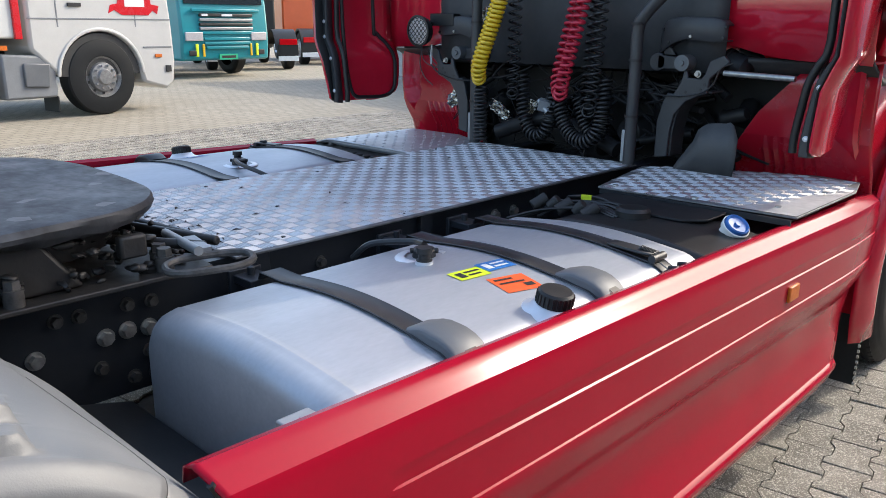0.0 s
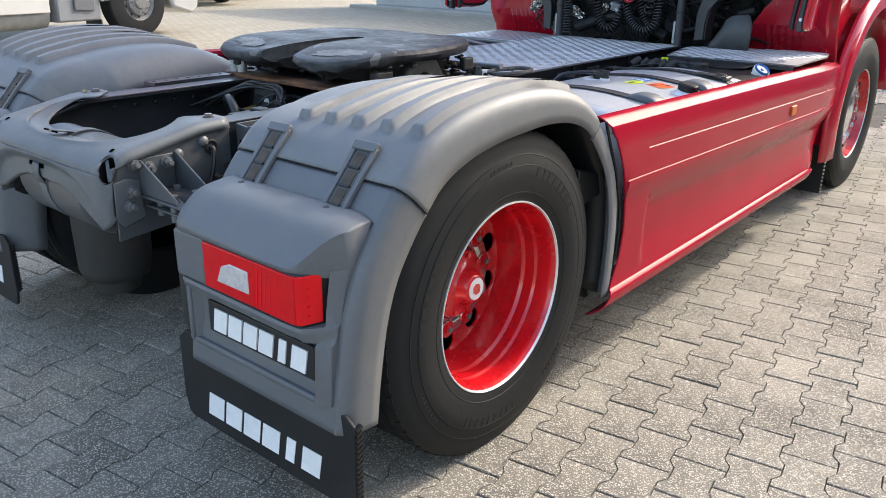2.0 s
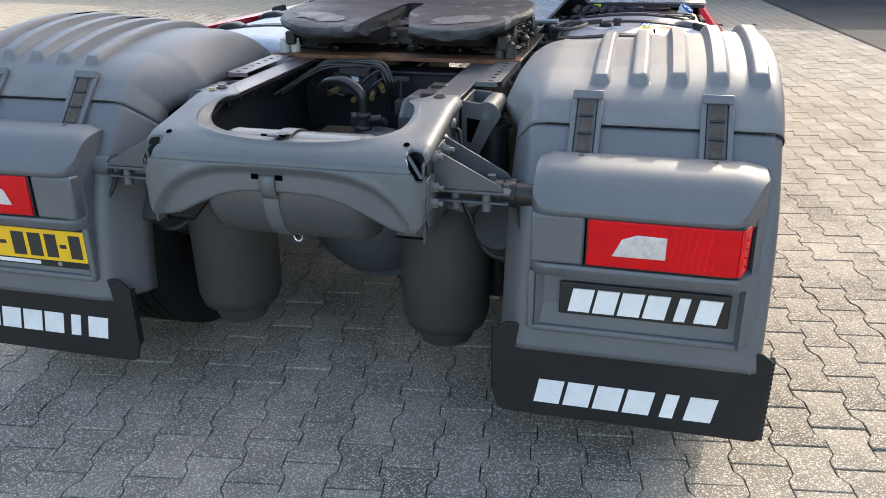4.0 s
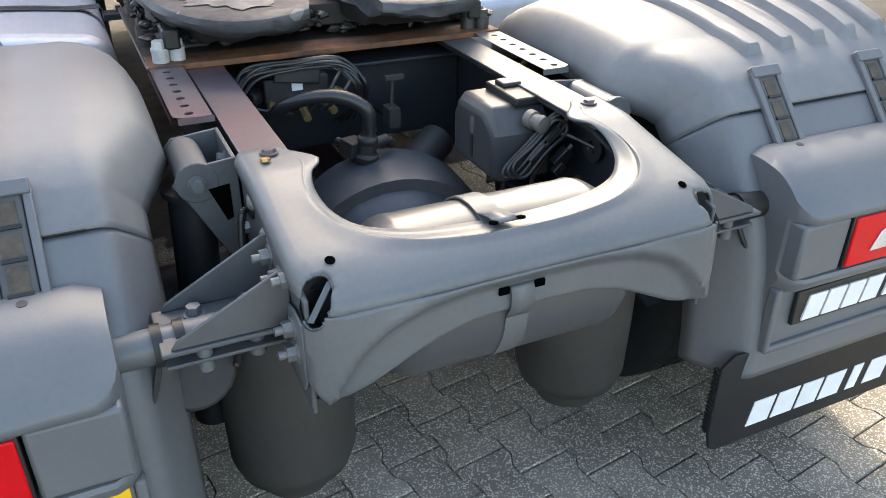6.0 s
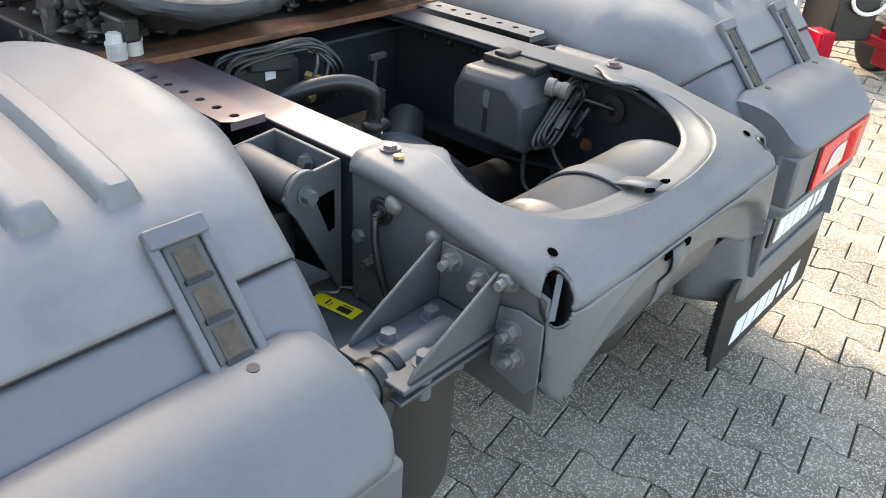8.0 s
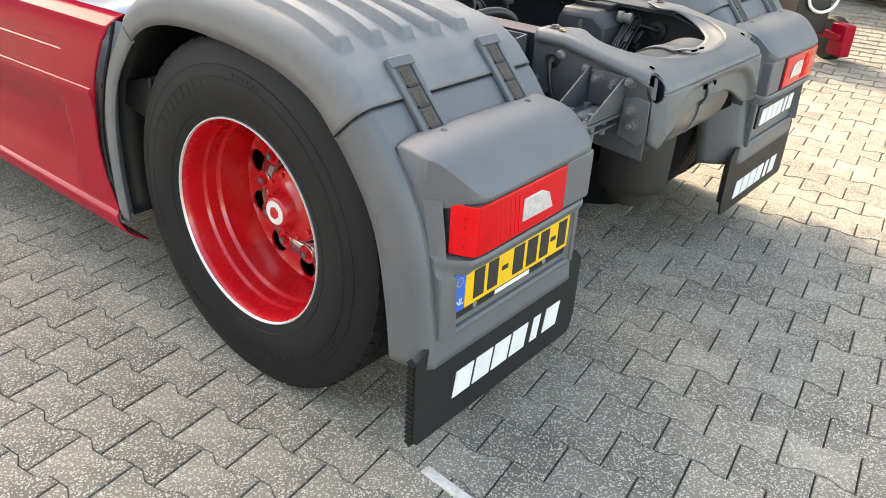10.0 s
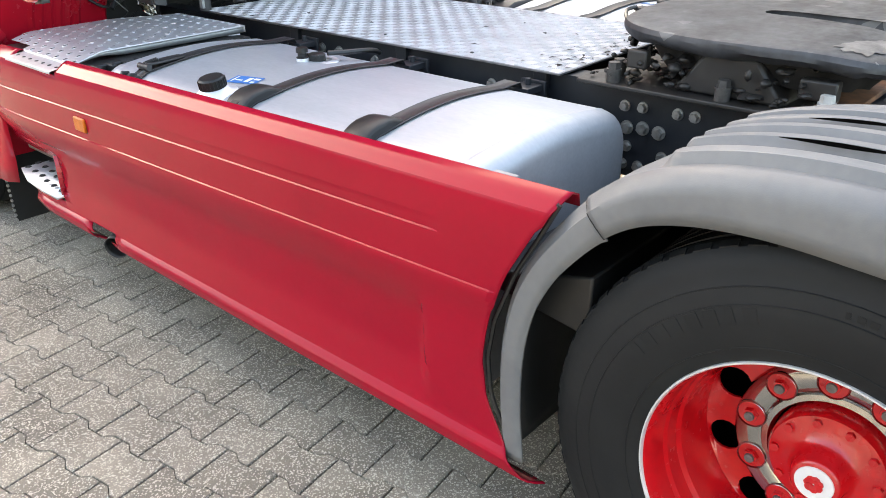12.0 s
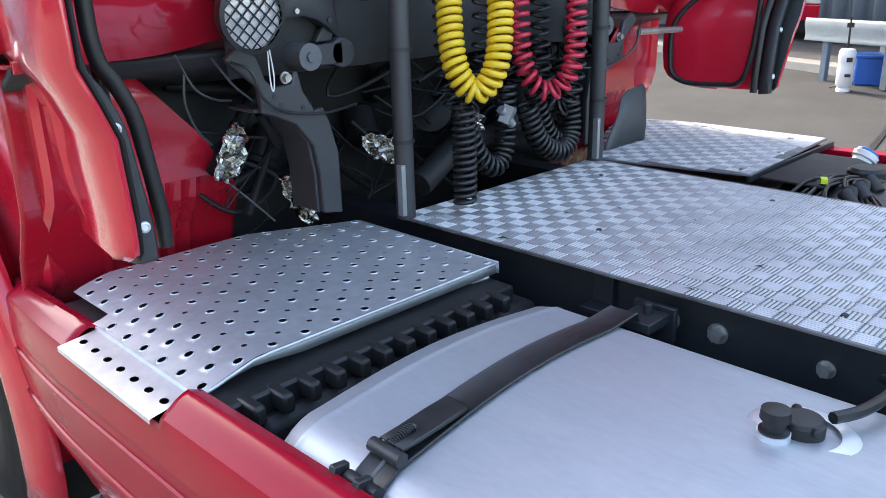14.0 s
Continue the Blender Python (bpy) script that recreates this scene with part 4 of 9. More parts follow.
# ---- wheels ----
def tyre_mesh(cx, s, half=0.148, r=0.506):
    bm = bmesh.new()
    prof = [(-half * 0.80, 0.290), (-half * 0.965, 0.2995), (-half * 0.985, 0.306), (-half * 1.0, 0.318), (-half * 1.005, 0.322), (-half * 1.03, 0.335), (-half * 1.06, 0.375), (-half * 1.062, 0.405), (-half * 1.05, 0.409), (-half * 1.05, 0.436), (-half * 1.035, 0.440), (-half * 1.0, 0.464), (-half * 0.955, 0.484), (-half * 0.88, 0.499), (-half * 0.80, r - 0.002)]
    grooves = []
    for g in (-0.55, -0.18, 0.18, 0.55):
        grooves += [(half * (g - 0.04), r), (half * (g - 0.025), r - 0.012), (half * (g + 0.025), r - 0.012), (half * (g + 0.04), r)]
    prof = prof + grooves + [(-h, q) for h, q in prof[::-1]]
    lathe(bm, prof, (cx, 0, 0), (s, 0, 0), 96)
    for v in bm.verts:  # the weight flattens the contact
        if v.co.z < -(ZC - 0.001):
            v.co.z = -(ZC - 0.001)
    return bm


SIDEWALL = [(r, 0.148 * k) for k, r in ((1.0, 0.318), (1.03, 0.335), (1.06, 0.375), (1.062, 0.405), (1.05, 0.409), (1.05, 0.436), (1.035, 0.440), (1.0, 0.464), (0.955, 0.484))]


def tread_lugs(cx, half=0.148, r=0.506, n=64):
    bm = bmesh.new()
    for i in range(n):
        a = 2 * math.pi * i / n
        for sd in (-1, 1):
            for k in range(1):
                m = Matrix.Rotation(a, 4, "X")
                vs = [m @ V(cx + sd * half * (0.78 + 0.10 * p), q * 0.0165, r - 0.016 + 0.0175 * h - 0.006 * p) for h in (0, 1) for p, q in ((0, -1), (1, -1), (1, 1), (0, 1))]
                if min(v.z for v in vs) < -ZC:
                    continue
                faces_to(bm, vs, [(3, 2, 1, 0), (4, 5, 6, 7), (0, 1, 5, 4), (1, 2, 6, 5), (2, 3, 7, 6), (3, 0, 4, 7)])
    return bm


def disc_with_holes(x, r0, r1, n, hr, hc, s, depth=0.0):
    """A flat ring between two radii with n round holes at radius hc."""
    bm = bmesh.new()
    for i in range(n):
        a0, ac = 2 * math.pi * i / n, 2 * math.pi * (i + 0.5) / n
        ws, K = [], 16
        for k in range(K):
            t = 2 * math.pi * k / K
            ws.append(V(x, (hc + hr * math.cos(t)) * math.cos(ac) - hr * math.sin(t) * math.sin(ac), (hc + hr * math.cos(t)) * math.sin(ac) + hr * math.sin(t) * math.cos(ac)))
        da = math.pi / n
        corner = []
        for k in range(K):
            t = 2 * math.pi * k / K
            u, w = math.cos(t), math.sin(t)
            q = max(abs(u), abs(w))
            u, w = u / q, w / q
            rad = r0 + (r1 - r0) * (u + 1) / 2
            corner.append(V(x + (s * depth * (1 if u > 0.9 else 0)), rad * math.cos(ac + w * da), rad * math.sin(ac + w * da)))
        back = [v + V(-s * 0.006, 0, 0) for v in ws]
        faces_to(bm, corner + ws + back, [(k, (k + 1) % K, K + (k + 1) % K, K + k) for k in range(K)] + [(K + k, K + (k + 1) % K, 2 * K + (k + 1) % K, 2 * K + k) for k in range(K)])
    bmesh.ops.remove_doubles(bm, verts=bm.verts, dist=2e-4)
    return bm


def wheel_rear(s):
    w = part("rear_wheel", tyre_mesh(s * 1.088, s), RUBBER, truck, "black tyre of the outer twin wheel, red dished rim", angle=30)
    w.location.z = ZC
    tagged(part("tyre_tread", tread_lugs(s * 1.088), RUBBER, w), kind="stuff")
    for r0, h in ((0.3265, 0.0012), (0.4065, 0.0012), (0.438, 0.0012)):
        xo = interp(SIDEWALL, r0)
        bm = bmesh.new()
        lathe(bm, [(xo - 0.002, r0 - 0.0024), (xo + h, r0 - 0.0010), (xo + h, r0 + 0.0010), (xo - 0.002, r0 + 0.0024)], (s * 1.088, 0, 0), (s, 0, 0), 96)
        part("sidewall_ring", bm, RUBBER, w, angle=60)
    # worn raised marks round the sidewall
    for a0, count, rr, wd, ht in ((0.6, 8, 0.388, 0.026, 0.030), (2.5, 7, 0.388, 0.030, 0.030), (4.2, 9, 0.388, 0.024, 0.030), (1.6, 6, 0.420, 0.014, 0.012), (3.5, 8, 0.420, 0.014, 0.012), (5.3, 7, 0.420, 0.014, 0.012)):
        for k in range(count):
            a = a0 + k * (wd * 1.35) / rr
            bm = bmesh.new()
            vs = []
            for h in (-0.002, 0.0009):
                for p, q in ((-0.5, -0.5), (0.5, -0.5), (0.5, 0.5), (-0.5, 0.5)):
                    r1 = rr + q * ht
                    b = a + p * wd * (0.9 if k % 3 else 0.55) / rr
                    vs.append(V(s * (1.088 + interp(SIDEWALL, r1) + h), r1 * math.cos(b), r1 * math.sin(b)))
            faces_to(bm, vs, [(3, 2, 1, 0), (4, 5, 6, 7), (0, 1, 5, 4), (1, 2, 6, 5), (2, 3, 7, 6), (3, 0, 4, 7)])
            part("sidewall_mark", bm, RUBBER, w)
    # bright rim edge
    bm = bmesh.new()
    lathe(bm, [(-0.010, 0.2895), (0.0, 0.2930), (0.002, 0.2945), (0.002, 0.2975), (-0.004, 0.2992), (-0.014, 0.2985)], (s * 1.232, 0, 0), (s, 0, 0), 96)
    part("rim_edge", bm, ALU, w, "bare bright rim edge")
    bm = bmesh.new()
    lathe(bm, [(1.228, 0.2915), (1.217, 0.2868), (1.204, 0.2840), (1.186, 0.2828), (1.164, 0.2812), (1.154, 0.2770), (1.120, 0.2750), (1.109, 0.2690), (1.09, 0.2675), (1.06, 0.2640), (1.035, 0.2600), (1.016, 0.2555)], (0, 0, 0), (s, 0, 0), 96)
    part("rim", bm, RIM_RED, w, "glossy red dished rim", angle=16)
    part("disc", disc_with_holes(s * 1.010, 0.184, 0.256, 10, 0.0352, 0.2195, s, 0.006), RIM_RED, w, "red disc with ten round hand holes", angle=50)
    # black dish behind the hand holes, painted as their unlit depth
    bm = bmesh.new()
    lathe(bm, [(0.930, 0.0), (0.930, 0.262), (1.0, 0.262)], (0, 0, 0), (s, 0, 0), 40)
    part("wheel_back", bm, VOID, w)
    # bright nut ring with ten nuts
    bm = bmesh.new()
    lathe(bm, [(1.006, 0.196), (1.014, 0.195), (1.022, 0.190), (1.028, 0.180), (1.031, 0.166), (1.031, 0.154), (1.028, 0.140), (1.022, 0.130), (1.012, 0.124)], (0, 0, 0), (s, 0, 0), 64)
    part("nut_ring", bm, STAINLESS, w, "bright stainless ring round the wheel nuts")
    for i in range(10):
        a = 2 * math.pi * (i + 0.25) / 10
        c = V(s * 1.026, 0.161 * math.cos(a), 0.161 * math.sin(a))
        bm = bmesh.new()
        lathe(bm, [(0.0, 0.0310), (0.007, 0.0305), (0.0085, 0.0285), (0.006, 0.0270), (0.0045, 0.0262)], c, (s, 0, 0), 24)
        part("nut_well", bm, STAINLESS, w, "bright lip round a sunk wheel nut", angle=50)
        bm = bmesh.new()
        lathe(bm, [(0.0058, 0.0272), (0.0056, 0.0)], c, (s, 0, 0), 20)
        part("well_floor", bm, RIM_RED, w)
        bm = bmesh.new()
        rod(bm, c + V(s * 0.005, 0, 0), c + V(s * 0.016, 0, 0), 0.0165, 0.0150, seg=6)
        part("wheel_nut", bm, RIM_RED, w, angle=30)
        bm = bmesh.new()
        rod(bm, c + V(s * 0.014, 0, 0), c + V(s * 0.021, 0, 0), 0.0105, 0.0095, seg=12)
        part("stud_end", bm, WORN_NUT, w, angle=30)
    bm = bmesh.new()
    lathe(bm, [(1.016, 0.134), (1.030, 0.1335), (1.032, 0.122), (1.018, 0.116)], (0, 0, 0), (s, 0, 0), 64)
    part("bright_ring", bm, STAINLESS, w, "bright ring round the hub")
    bm = bmesh.new()
    lathe(bm, [(1.00, 0.114), (1.052, 0.112), (1.062, 0.106), (1.068, 0.085), (1.075, 0.066), (1.088, 0.052), (1.118, 0.046), (1.123, 0.040), (1.123, 0.0)], (0, 0, 0), (s, 0, 0), 48)
    part("hub", bm, RIM_RED, w, "red hub with a ring of bolts", angle=40)
    bm = bmesh.new()
    lathe(bm, [(1.1235, 0.036), (1.1255, 0.035), (1.1255, 0.0)], (0, 0, 0), (s, 0, 0), 32)
    part("hub_emblem", bm, WHITE, w, "round white emblem")
    bm = bmesh.new()
    for k in range(7):
        a = k * 0.9
        rod(bm, (s * 1.1257, 0.010 * math.cos(a), 0.010 * math.sin(a)), (s * (1.1265 + 0.0003 * k), 0.010 * math.cos(a), 0.010 * math.sin(a)), 0.0085, seg=8)
    part("emblem_shape", bm, RIM_RED, w)
    for i in range(10):
        a = 2 * math.pi * i / 10
        c = V(s * 1.060, 0.094 * math.cos(a), 0.094 * math.sin(a))
        bm = bmesh.new()
        rod(bm, c, c + V(s * 0.012, 0, 0), 0.009, seg=6)
        part("hub_bolt", bm, RIM_RED, w, angle=30)
    inner = part("inner_twin_wheel", tyre_mesh(s * 0.745, s), RUBBER, truck, "black tyre of the inner twin wheel", angle=30)
    inner.location.z = ZC


for s in (1, -1):
    wheel_rear(s)

# front wheels
YF = 4.08
for s in (1, -1):
    w = part("front_wheel", tyre_mesh(s * 1.095, s), RUBBER, truck, "black front tyre with a red rim and bright hub cover", angle=30)
    w.location = (0, YF, ZC)
    tagged(part("tyre_tread", tread_lugs(s * 1.095), RUBBER, w), kind="stuff")
    bm = bmesh.new()
    lathe(bm, [(1.225, 0.2985), (1.232, 0.295), (1.226, 0.288), (1.19, 0.281), (1.15, 0.268), (1.135, 0.25), (1.14, 0.21)], (0, 0, 0), (s, 0, 0), 64)
    part("rim", bm, RIM_RED, w, "red rim")
    bm = bmesh.new()
    lathe(bm, [(1.225, 0.2985), (1.234, 0.2975), (1.234, 0.292), (1.226, 0.290)], (0, 0, 0), (s, 0, 0), 64)
    part("rim_edge", bm, ALU, w)
    bm = bmesh.new()
    lathe(bm, [(1.12, 0.262), (1.165, 0.258), (1.185, 0.245), (1.194, 0.21), (1.196, 0.17), (1.192, 0.13), (1.20, 0.10), (1.205, 0.0)], (0, 0, 0), (s, 0, 0), 48)
    part("hub_cover", bm, CHROME, w, "bright wheel trim", angle=40)
    for i in range(10):
        a = 2 * math.pi * i / 10
        c = V(s * 1.188, 0.172 * math.cos(a), 0.172 * math.sin(a))
        bm = bmesh.new()
        rod(bm, c, c + V(s * 0.012, 0, 0), 0.018, seg=6)
        part("wheel_nut", bm, CHROME, w)
        a += math.pi / 10
        c = V(s * 1.1895, 0.222 * math.cos(a), 0.222 * math.sin(a))
        bm = bmesh.new()
        rod(bm, c, c + V(s * 0.006, 0, 0), 0.016, seg=12)
        part("trim_hole", bm, INK, w)
    # flap behind the front wheel
    bm = bmesh.new()
    box(bm, (s * 1.03, 3.43, 0.28), (0.44, 0.012, 0.40))
    fl = part("front_mudflap", bm, FLAP, truck, "black flap behind the front wheel", bevel=0.004)
    bm = bmesh.new()
    for k in range(16):
        rod(bm, (s * 1.248, 3.424, 0.09 + k * 0.024), (s * 1.256, 3.424, 0.09 + k * 0.024), 0.007, seg=8)
    tagged(part("toothed_edge", bm, ZINC, fl), kind="stuff")

# ---- rear mudguards with lamps ----
ARCH = [(-0.705, 0.37), (-0.690, 0.50), (-0.660, 0.66), (-0.615, 0.78), (-0.545, 0.885), (-0.475, 0.965), (-0.42, 1.015), (-0.35, 1.055), (-0.25, 1.088), (-0.12, 1.108), (0.02, 1.115), (0.15, 1.108),
        (0.27, 1.085), (0.37, 1.045), (0.45, 0.985), (0.52, 0.905), (0.58, 0.815), (0.62, 0.72), (0.642, 0.60), (0.645, 0.46), (0.632, 0.31)]
arch = [V(0, y, z) for y, z in ARCH]
ARC = smooth_path(arch, 8)
CROSS = [(1.270, 0.118), (1.272, 0.085), (1.272, 0.054), (1.270, 0.036), (1.265, 0.021), (1.257, 0.010), (1.247, 0.003), (1.240, 0.0)]
RIBS = [0.795, 0.898, 1.0, 1.103, 1.205]


def arc_frame(i):
    a, b = ARC[max(i - 1, 0)], ARC[min(i + 1, len(ARC) - 1)]
    d = (b - a).normalized()
    n = V(0, d.z, -d.y)  # to the inside of the arch
    c = V(0, 0, ZC + 0.05) - ARC[i]
    return ARC[i], (n if n.dot(c) > 0 else -n)


def rib_height(x, y):
    if not -0.40 < y < 0.46:
        return 0.0
    e = min(max((y + 0.380) / 0.016, 0), 1) * min(max((0.352 - 0.15 * max(0.0, x - 0.98) - y) / 0.012, 0), 1)
    h = 0.0
    for c in RIBS:
        d = abs(x - c)
        h = max(h, min(max((0.027 - d) / 0.010, 0), 1))
    return 0.022 * h * e


def sag(s, x, y):
    """The guard falls off towards the frame."""
    return (0.036 if s > 0 else 0.030) * min(max((1.14 - x) / 0.40, 0), 1) * min(max((y + 0.44) / 0.18, 0), 1) * min(max((0.56 - y) / 0.2, 0), 1)


def guard_piece(s, i0, i1, xs_out, inner=True, sunk=0.0):
    bm = bmesh.new()
    rows = []
    for i in range(i0, i1 + 1):
        p, n = arc_frame(i)
        # a shallow groove runs along the joint between two pieces
        p = p + n * (sunk + 0.0025 * (sunk > 0 and (i == i0 and i0 > 0 or i == i1 and i0 == 0)))
        row = []
        slim = interp([(-0.3, 1.0), (0.0, 0.94), (0.35, 0.74), (0.55, 0.62)], p.y)
        for x, d in CROSS:
            q = p + n * (d * slim if d > 0.03 else d)
            row.append(V(s * (x - sunk), q.y, q.z))
        x = 1.236
        while x > 0.655:
            q = p - n * rib_height(x, p.y)
            row.append(V(s * x, q.y, q.z - sag(s, x, q.y)))
            x -= 0.0045
        if inner:
            for x, d in ((0.640, 0.002), (0.612, 0.008), (0.584, 0.020), (0.556, 0.040), (0.532, 0.072), (0.514, 0.112), (0.505, 0.155)):
                x += 0.062 * min(max((-0.22 - p.y) / 0.22, 0), 1) * min((0.645 - x) / 0.1, 1)
                q = p + n * d
                row.append(V(s * x, q.y, q.z - sag(s, x, p.y)))
        rows.append(row)
    return sheet(bm, rows)


def index_at(y=None, z=None, front=False):
    best = [(abs(q.z - z) if z is not None else abs(q.y - y), k) for k, q in enumerate(ARC) if (q.y > 0) == front]
    return min(best)[1]


I_REAR, I_FRONT = index_at(z=0.945), index_at(z=0.985, front=True)
for s in (1, -1):
    guard = part("rear_mudguard", guard_piece(s, I_REAR, I_FRONT, CROSS), DUSTY, truck, "grey ribbed plastic mudguard over the twin wheels", angle=42, thick=0.006)
    part("mudguard_rear_piece", guard_piece(s, 0, I_REAR, CROSS, True, 0.004), GREY, guard, "smooth grey lower piece", angle=42, thick=0.006)
    part("mudguard_front_piece", guard_piece(s, I_FRONT, len(ARC) - 1, CROSS, False, 0.004), DUSTY, guard, "narrow grey front piece", angle=42, thick=0.006)
    # thin black tube drawn as the shade line where two pieces overlap
    for i in (I_REAR, I_FRONT):
        p, n = arc_frame(i)
        slim = interp([(-0.3, 1.0), (0.0, 0.94), (0.35, 0.74), (0.55, 0.62)], p.y)
        pts = [V(s * (x - 0.001), (p + n * (d * slim if d > 0.03 else d)).y, (p + n * (d * slim if d > 0.03 else d)).z) for x, d in CROSS]
        pts += [V(s * (1.236 - 0.03 * k), p.y, p.z - sag(s, 1.236 - 0.03 * k, p.y)) for k in range(20 if i == I_REAR else 16)]
        bm = bmesh.new()
        sweep(bm, [q + n * 0.0012 for q in pts], 0.0018, 6)
        part("seam_shade", bm, FLAP, guard, "black line added as the shade under the overlapping edge")
    # dark backing behind the seams and the front piece
    bm = bmesh.new()
    rows = []
    for i in range(0, len(ARC), 2):
        p, n = arc_frame(i)
        q = p + n * 0.022
        rows.append([V(s * 1.22, q.y, q.z), V(s * 1.13, q.y, q.z - sag(s, 1.13, q.y)), V(s * 0.74, q.y, q.z - sag(s, 0.74, q.y))])
    sheet(bm, rows)
    part("mudguard_lining", bm, BLACK, guard, "black inner lining", thick=0.004)
    # splits in the ribs
    if s > 0:
        slits = ((0.929, -0.02, 0.16, 0.009), (1.134, 0.05, 0.24, 0.011), (1.235, 0.08, 0.20, 0.006))
    else:
        slits = ((1.134, -0.02, 0.17, 0.011), (0.929, 0.02, 0.19, 0.010))
    for x, y0, y1, wd in slits:
        bm = bmesh.new()
        top, low = [], []
        for k in range(13):
            y = y0 + (y1 - y0) * k / 12
            i = min(range(len(ARC)), key=lambda j: abs(ARC[j].y - y) + (0 if ARC[j].z > 0.9 else 9))
            p, n = arc_frame(i)
            w = 0.30 * wd * math.sin(math.pi * k / 12)
            hi, lo = p - n * 0.0240, p - n * (0.0240 - 1.7 * w)
            top.append(V(s * (x - 0.5 * w), y, hi.z - sag(s, x, y)))
            low.append(V(s * (x + 0.004 + 0.5 * w), y, lo.z - sag(s, x, y)))
        sheet(bm, [top, low])
        part("split", bm, VOID, guard, "dark split in the plastic")
    # rubber latches: frame, strap with pockets
    for lx in (1.10, 0.77):
        base = V(s * lx, -0.492, 0.945)
        up = V(0, 0.115, 0.128).normalized()
        out = V(0, -up.z, up.y)
        rt = V(s, 0, 0)

        def slab(a0, a1, w0, d0, d1, off=0.0):
            bm2 = bmesh.new()
            vs = [base + up * a + rt * (off + w) + out * d for d in (d0, d1) for a, w in ((a0, -w0), (a0, w0), (a1, w0), (a1, -w0))]
            faces_to(bm2, vs, [(3, 2, 1, 0), (4, 5, 6, 7), (0, 1, 5, 4), (1, 2, 6, 5), (2, 3, 7, 6), (3, 0, 4, 7)])
            return bm2

        bmf = slab(0.072, 0.098, 0.040, -0.002, 0.016)
        for w in (-0.034, 0.034):
            b2 = slab(-0.098, 0.085, 0.007, -0.002, 0.012, w)
            me = bpy.data.meshes.new("tmp")
            b2.to_mesh(me)
            bmf.from_mesh(me)
            bpy.data.meshes.remove(me)
        latch = part("latch", bmf, GREY, guard, "raised plastic frame of a rubber latch", bevel=0.003)
        part("strap", slab(-0.095, 0.076, 0.026, 0.001, 0.008), STRAP, latch, "black rubber strap", bevel=0.003)
        for a, h in ((0.046, 0.020), (-0.006, 0.020), (-0.058, 0.022)):
            part("strap_pocket", slab(a - h, a + h * 0.9, 0.0155, 0.0085, 0.0095), LATCH_DUST, latch, "dusty pocket in the strap")
            part("strap_bar", slab(a - h - 0.006, a - h, 0.018, 0.008, 0.013), BLACK, latch)
    # lamp housing: hood whose lower edge turns forward at the outer side
    def rear_y(x):
        """Back face of the hood: straight across, then slanting forward to the side."""
        return interp([(0.66, -0.690), (0.672, -0.722), (0.70, -0.737), (1.12, -0.744), (1.150, -0.741), (1.168, -0.730), (1.182, -0.708), (1.226, -0.628)], x)

    def hood_z(y):
        return interp([(-0.748, 0.784), (-0.741, 0.793), (-0.730, 0.805), (-0.705, 0.829), (-0.680, 0.852), (-0.662, 0.866), (-0.645, 0.876), (-0.620, 0.884), (-0.585, 0.889), (-0.556, 0.890), (-0.546, 0.886), (-0.54, 0.868)], y)

    HX = [0.662, 0.668, 0.680, 0.70, 0.80, 0.95, 1.06, 1.10, 1.125, 1.140, 1.152, 1.162, 1.170, 1.178, 1.186, 1.195, 1.205, 1.213, 1.219, 1.223, 1.226]
    bm = bmesh.new()
    rows = []
    for x in HX:
        yb = rear_y(x)
        e2 = min(max((0.70 - x) / 0.04, 0), 1)
        o = min(max((x - 1.16) / 0.06, 0), 1)
        drop = 0.016 * e2 + 0.012 * o * o + (0.005 if x > 1.2255 else 0.001 if x > 1.222 else 0)
        row = [V(s * x, -0.540 - 0.012 * o, 0.868 - 0.02 * o), V(s * x, -0.545 - 0.006 * o, 0.886 - drop)]
        for k in range(13):
            y = -0.553 + (yb + 0.553) * k / 12
            row.append(V(s * x, y, hood_z(y) - drop))
        lip = 0.779 - 0.024 * o
        row += [V(s * x, yb - 0.0015, lip + 0.010 + 0.5 * max(0.0, hood_z(yb) - drop - lip - 0.014)), V(s * x, yb - 0.001, lip + 0.004), V(s * x, yb + 0.004, lip - 0.003), V(s * x, yb + 0.03 * (1 - 0.6 * o), lip - 0.001), V(s * x, -0.54 - 0.03 * o, lip + 0.001)]
        rows.append(row)
    sheet(bm, rows)
    for row in (rows[0], rows[-1]):
        faces_to(bm, row, [tuple(range(len(row)))])
    bmesh.ops.remove_doubles(bm, verts=bm.verts, dist=1e-4)
    hood = part("lamp_hood", bm, GREY, guard, "grey plastic hood over the tail lamp", angle=38)
    for lx in (1.10, 0.77):
        bm = bmesh.new()
        lathe(bm, [(0, 0.008), (0.002, 0.008), (0.002, 0.0)], (s * lx, -0.580, 0.8885), (0, -0.12, 1), 12)
        part("screw", bm, INK, hood)
    # carrier below: recess for the lamp with a cheek, sill, and recessed panel
    bm = bmesh.new()
    rows = []
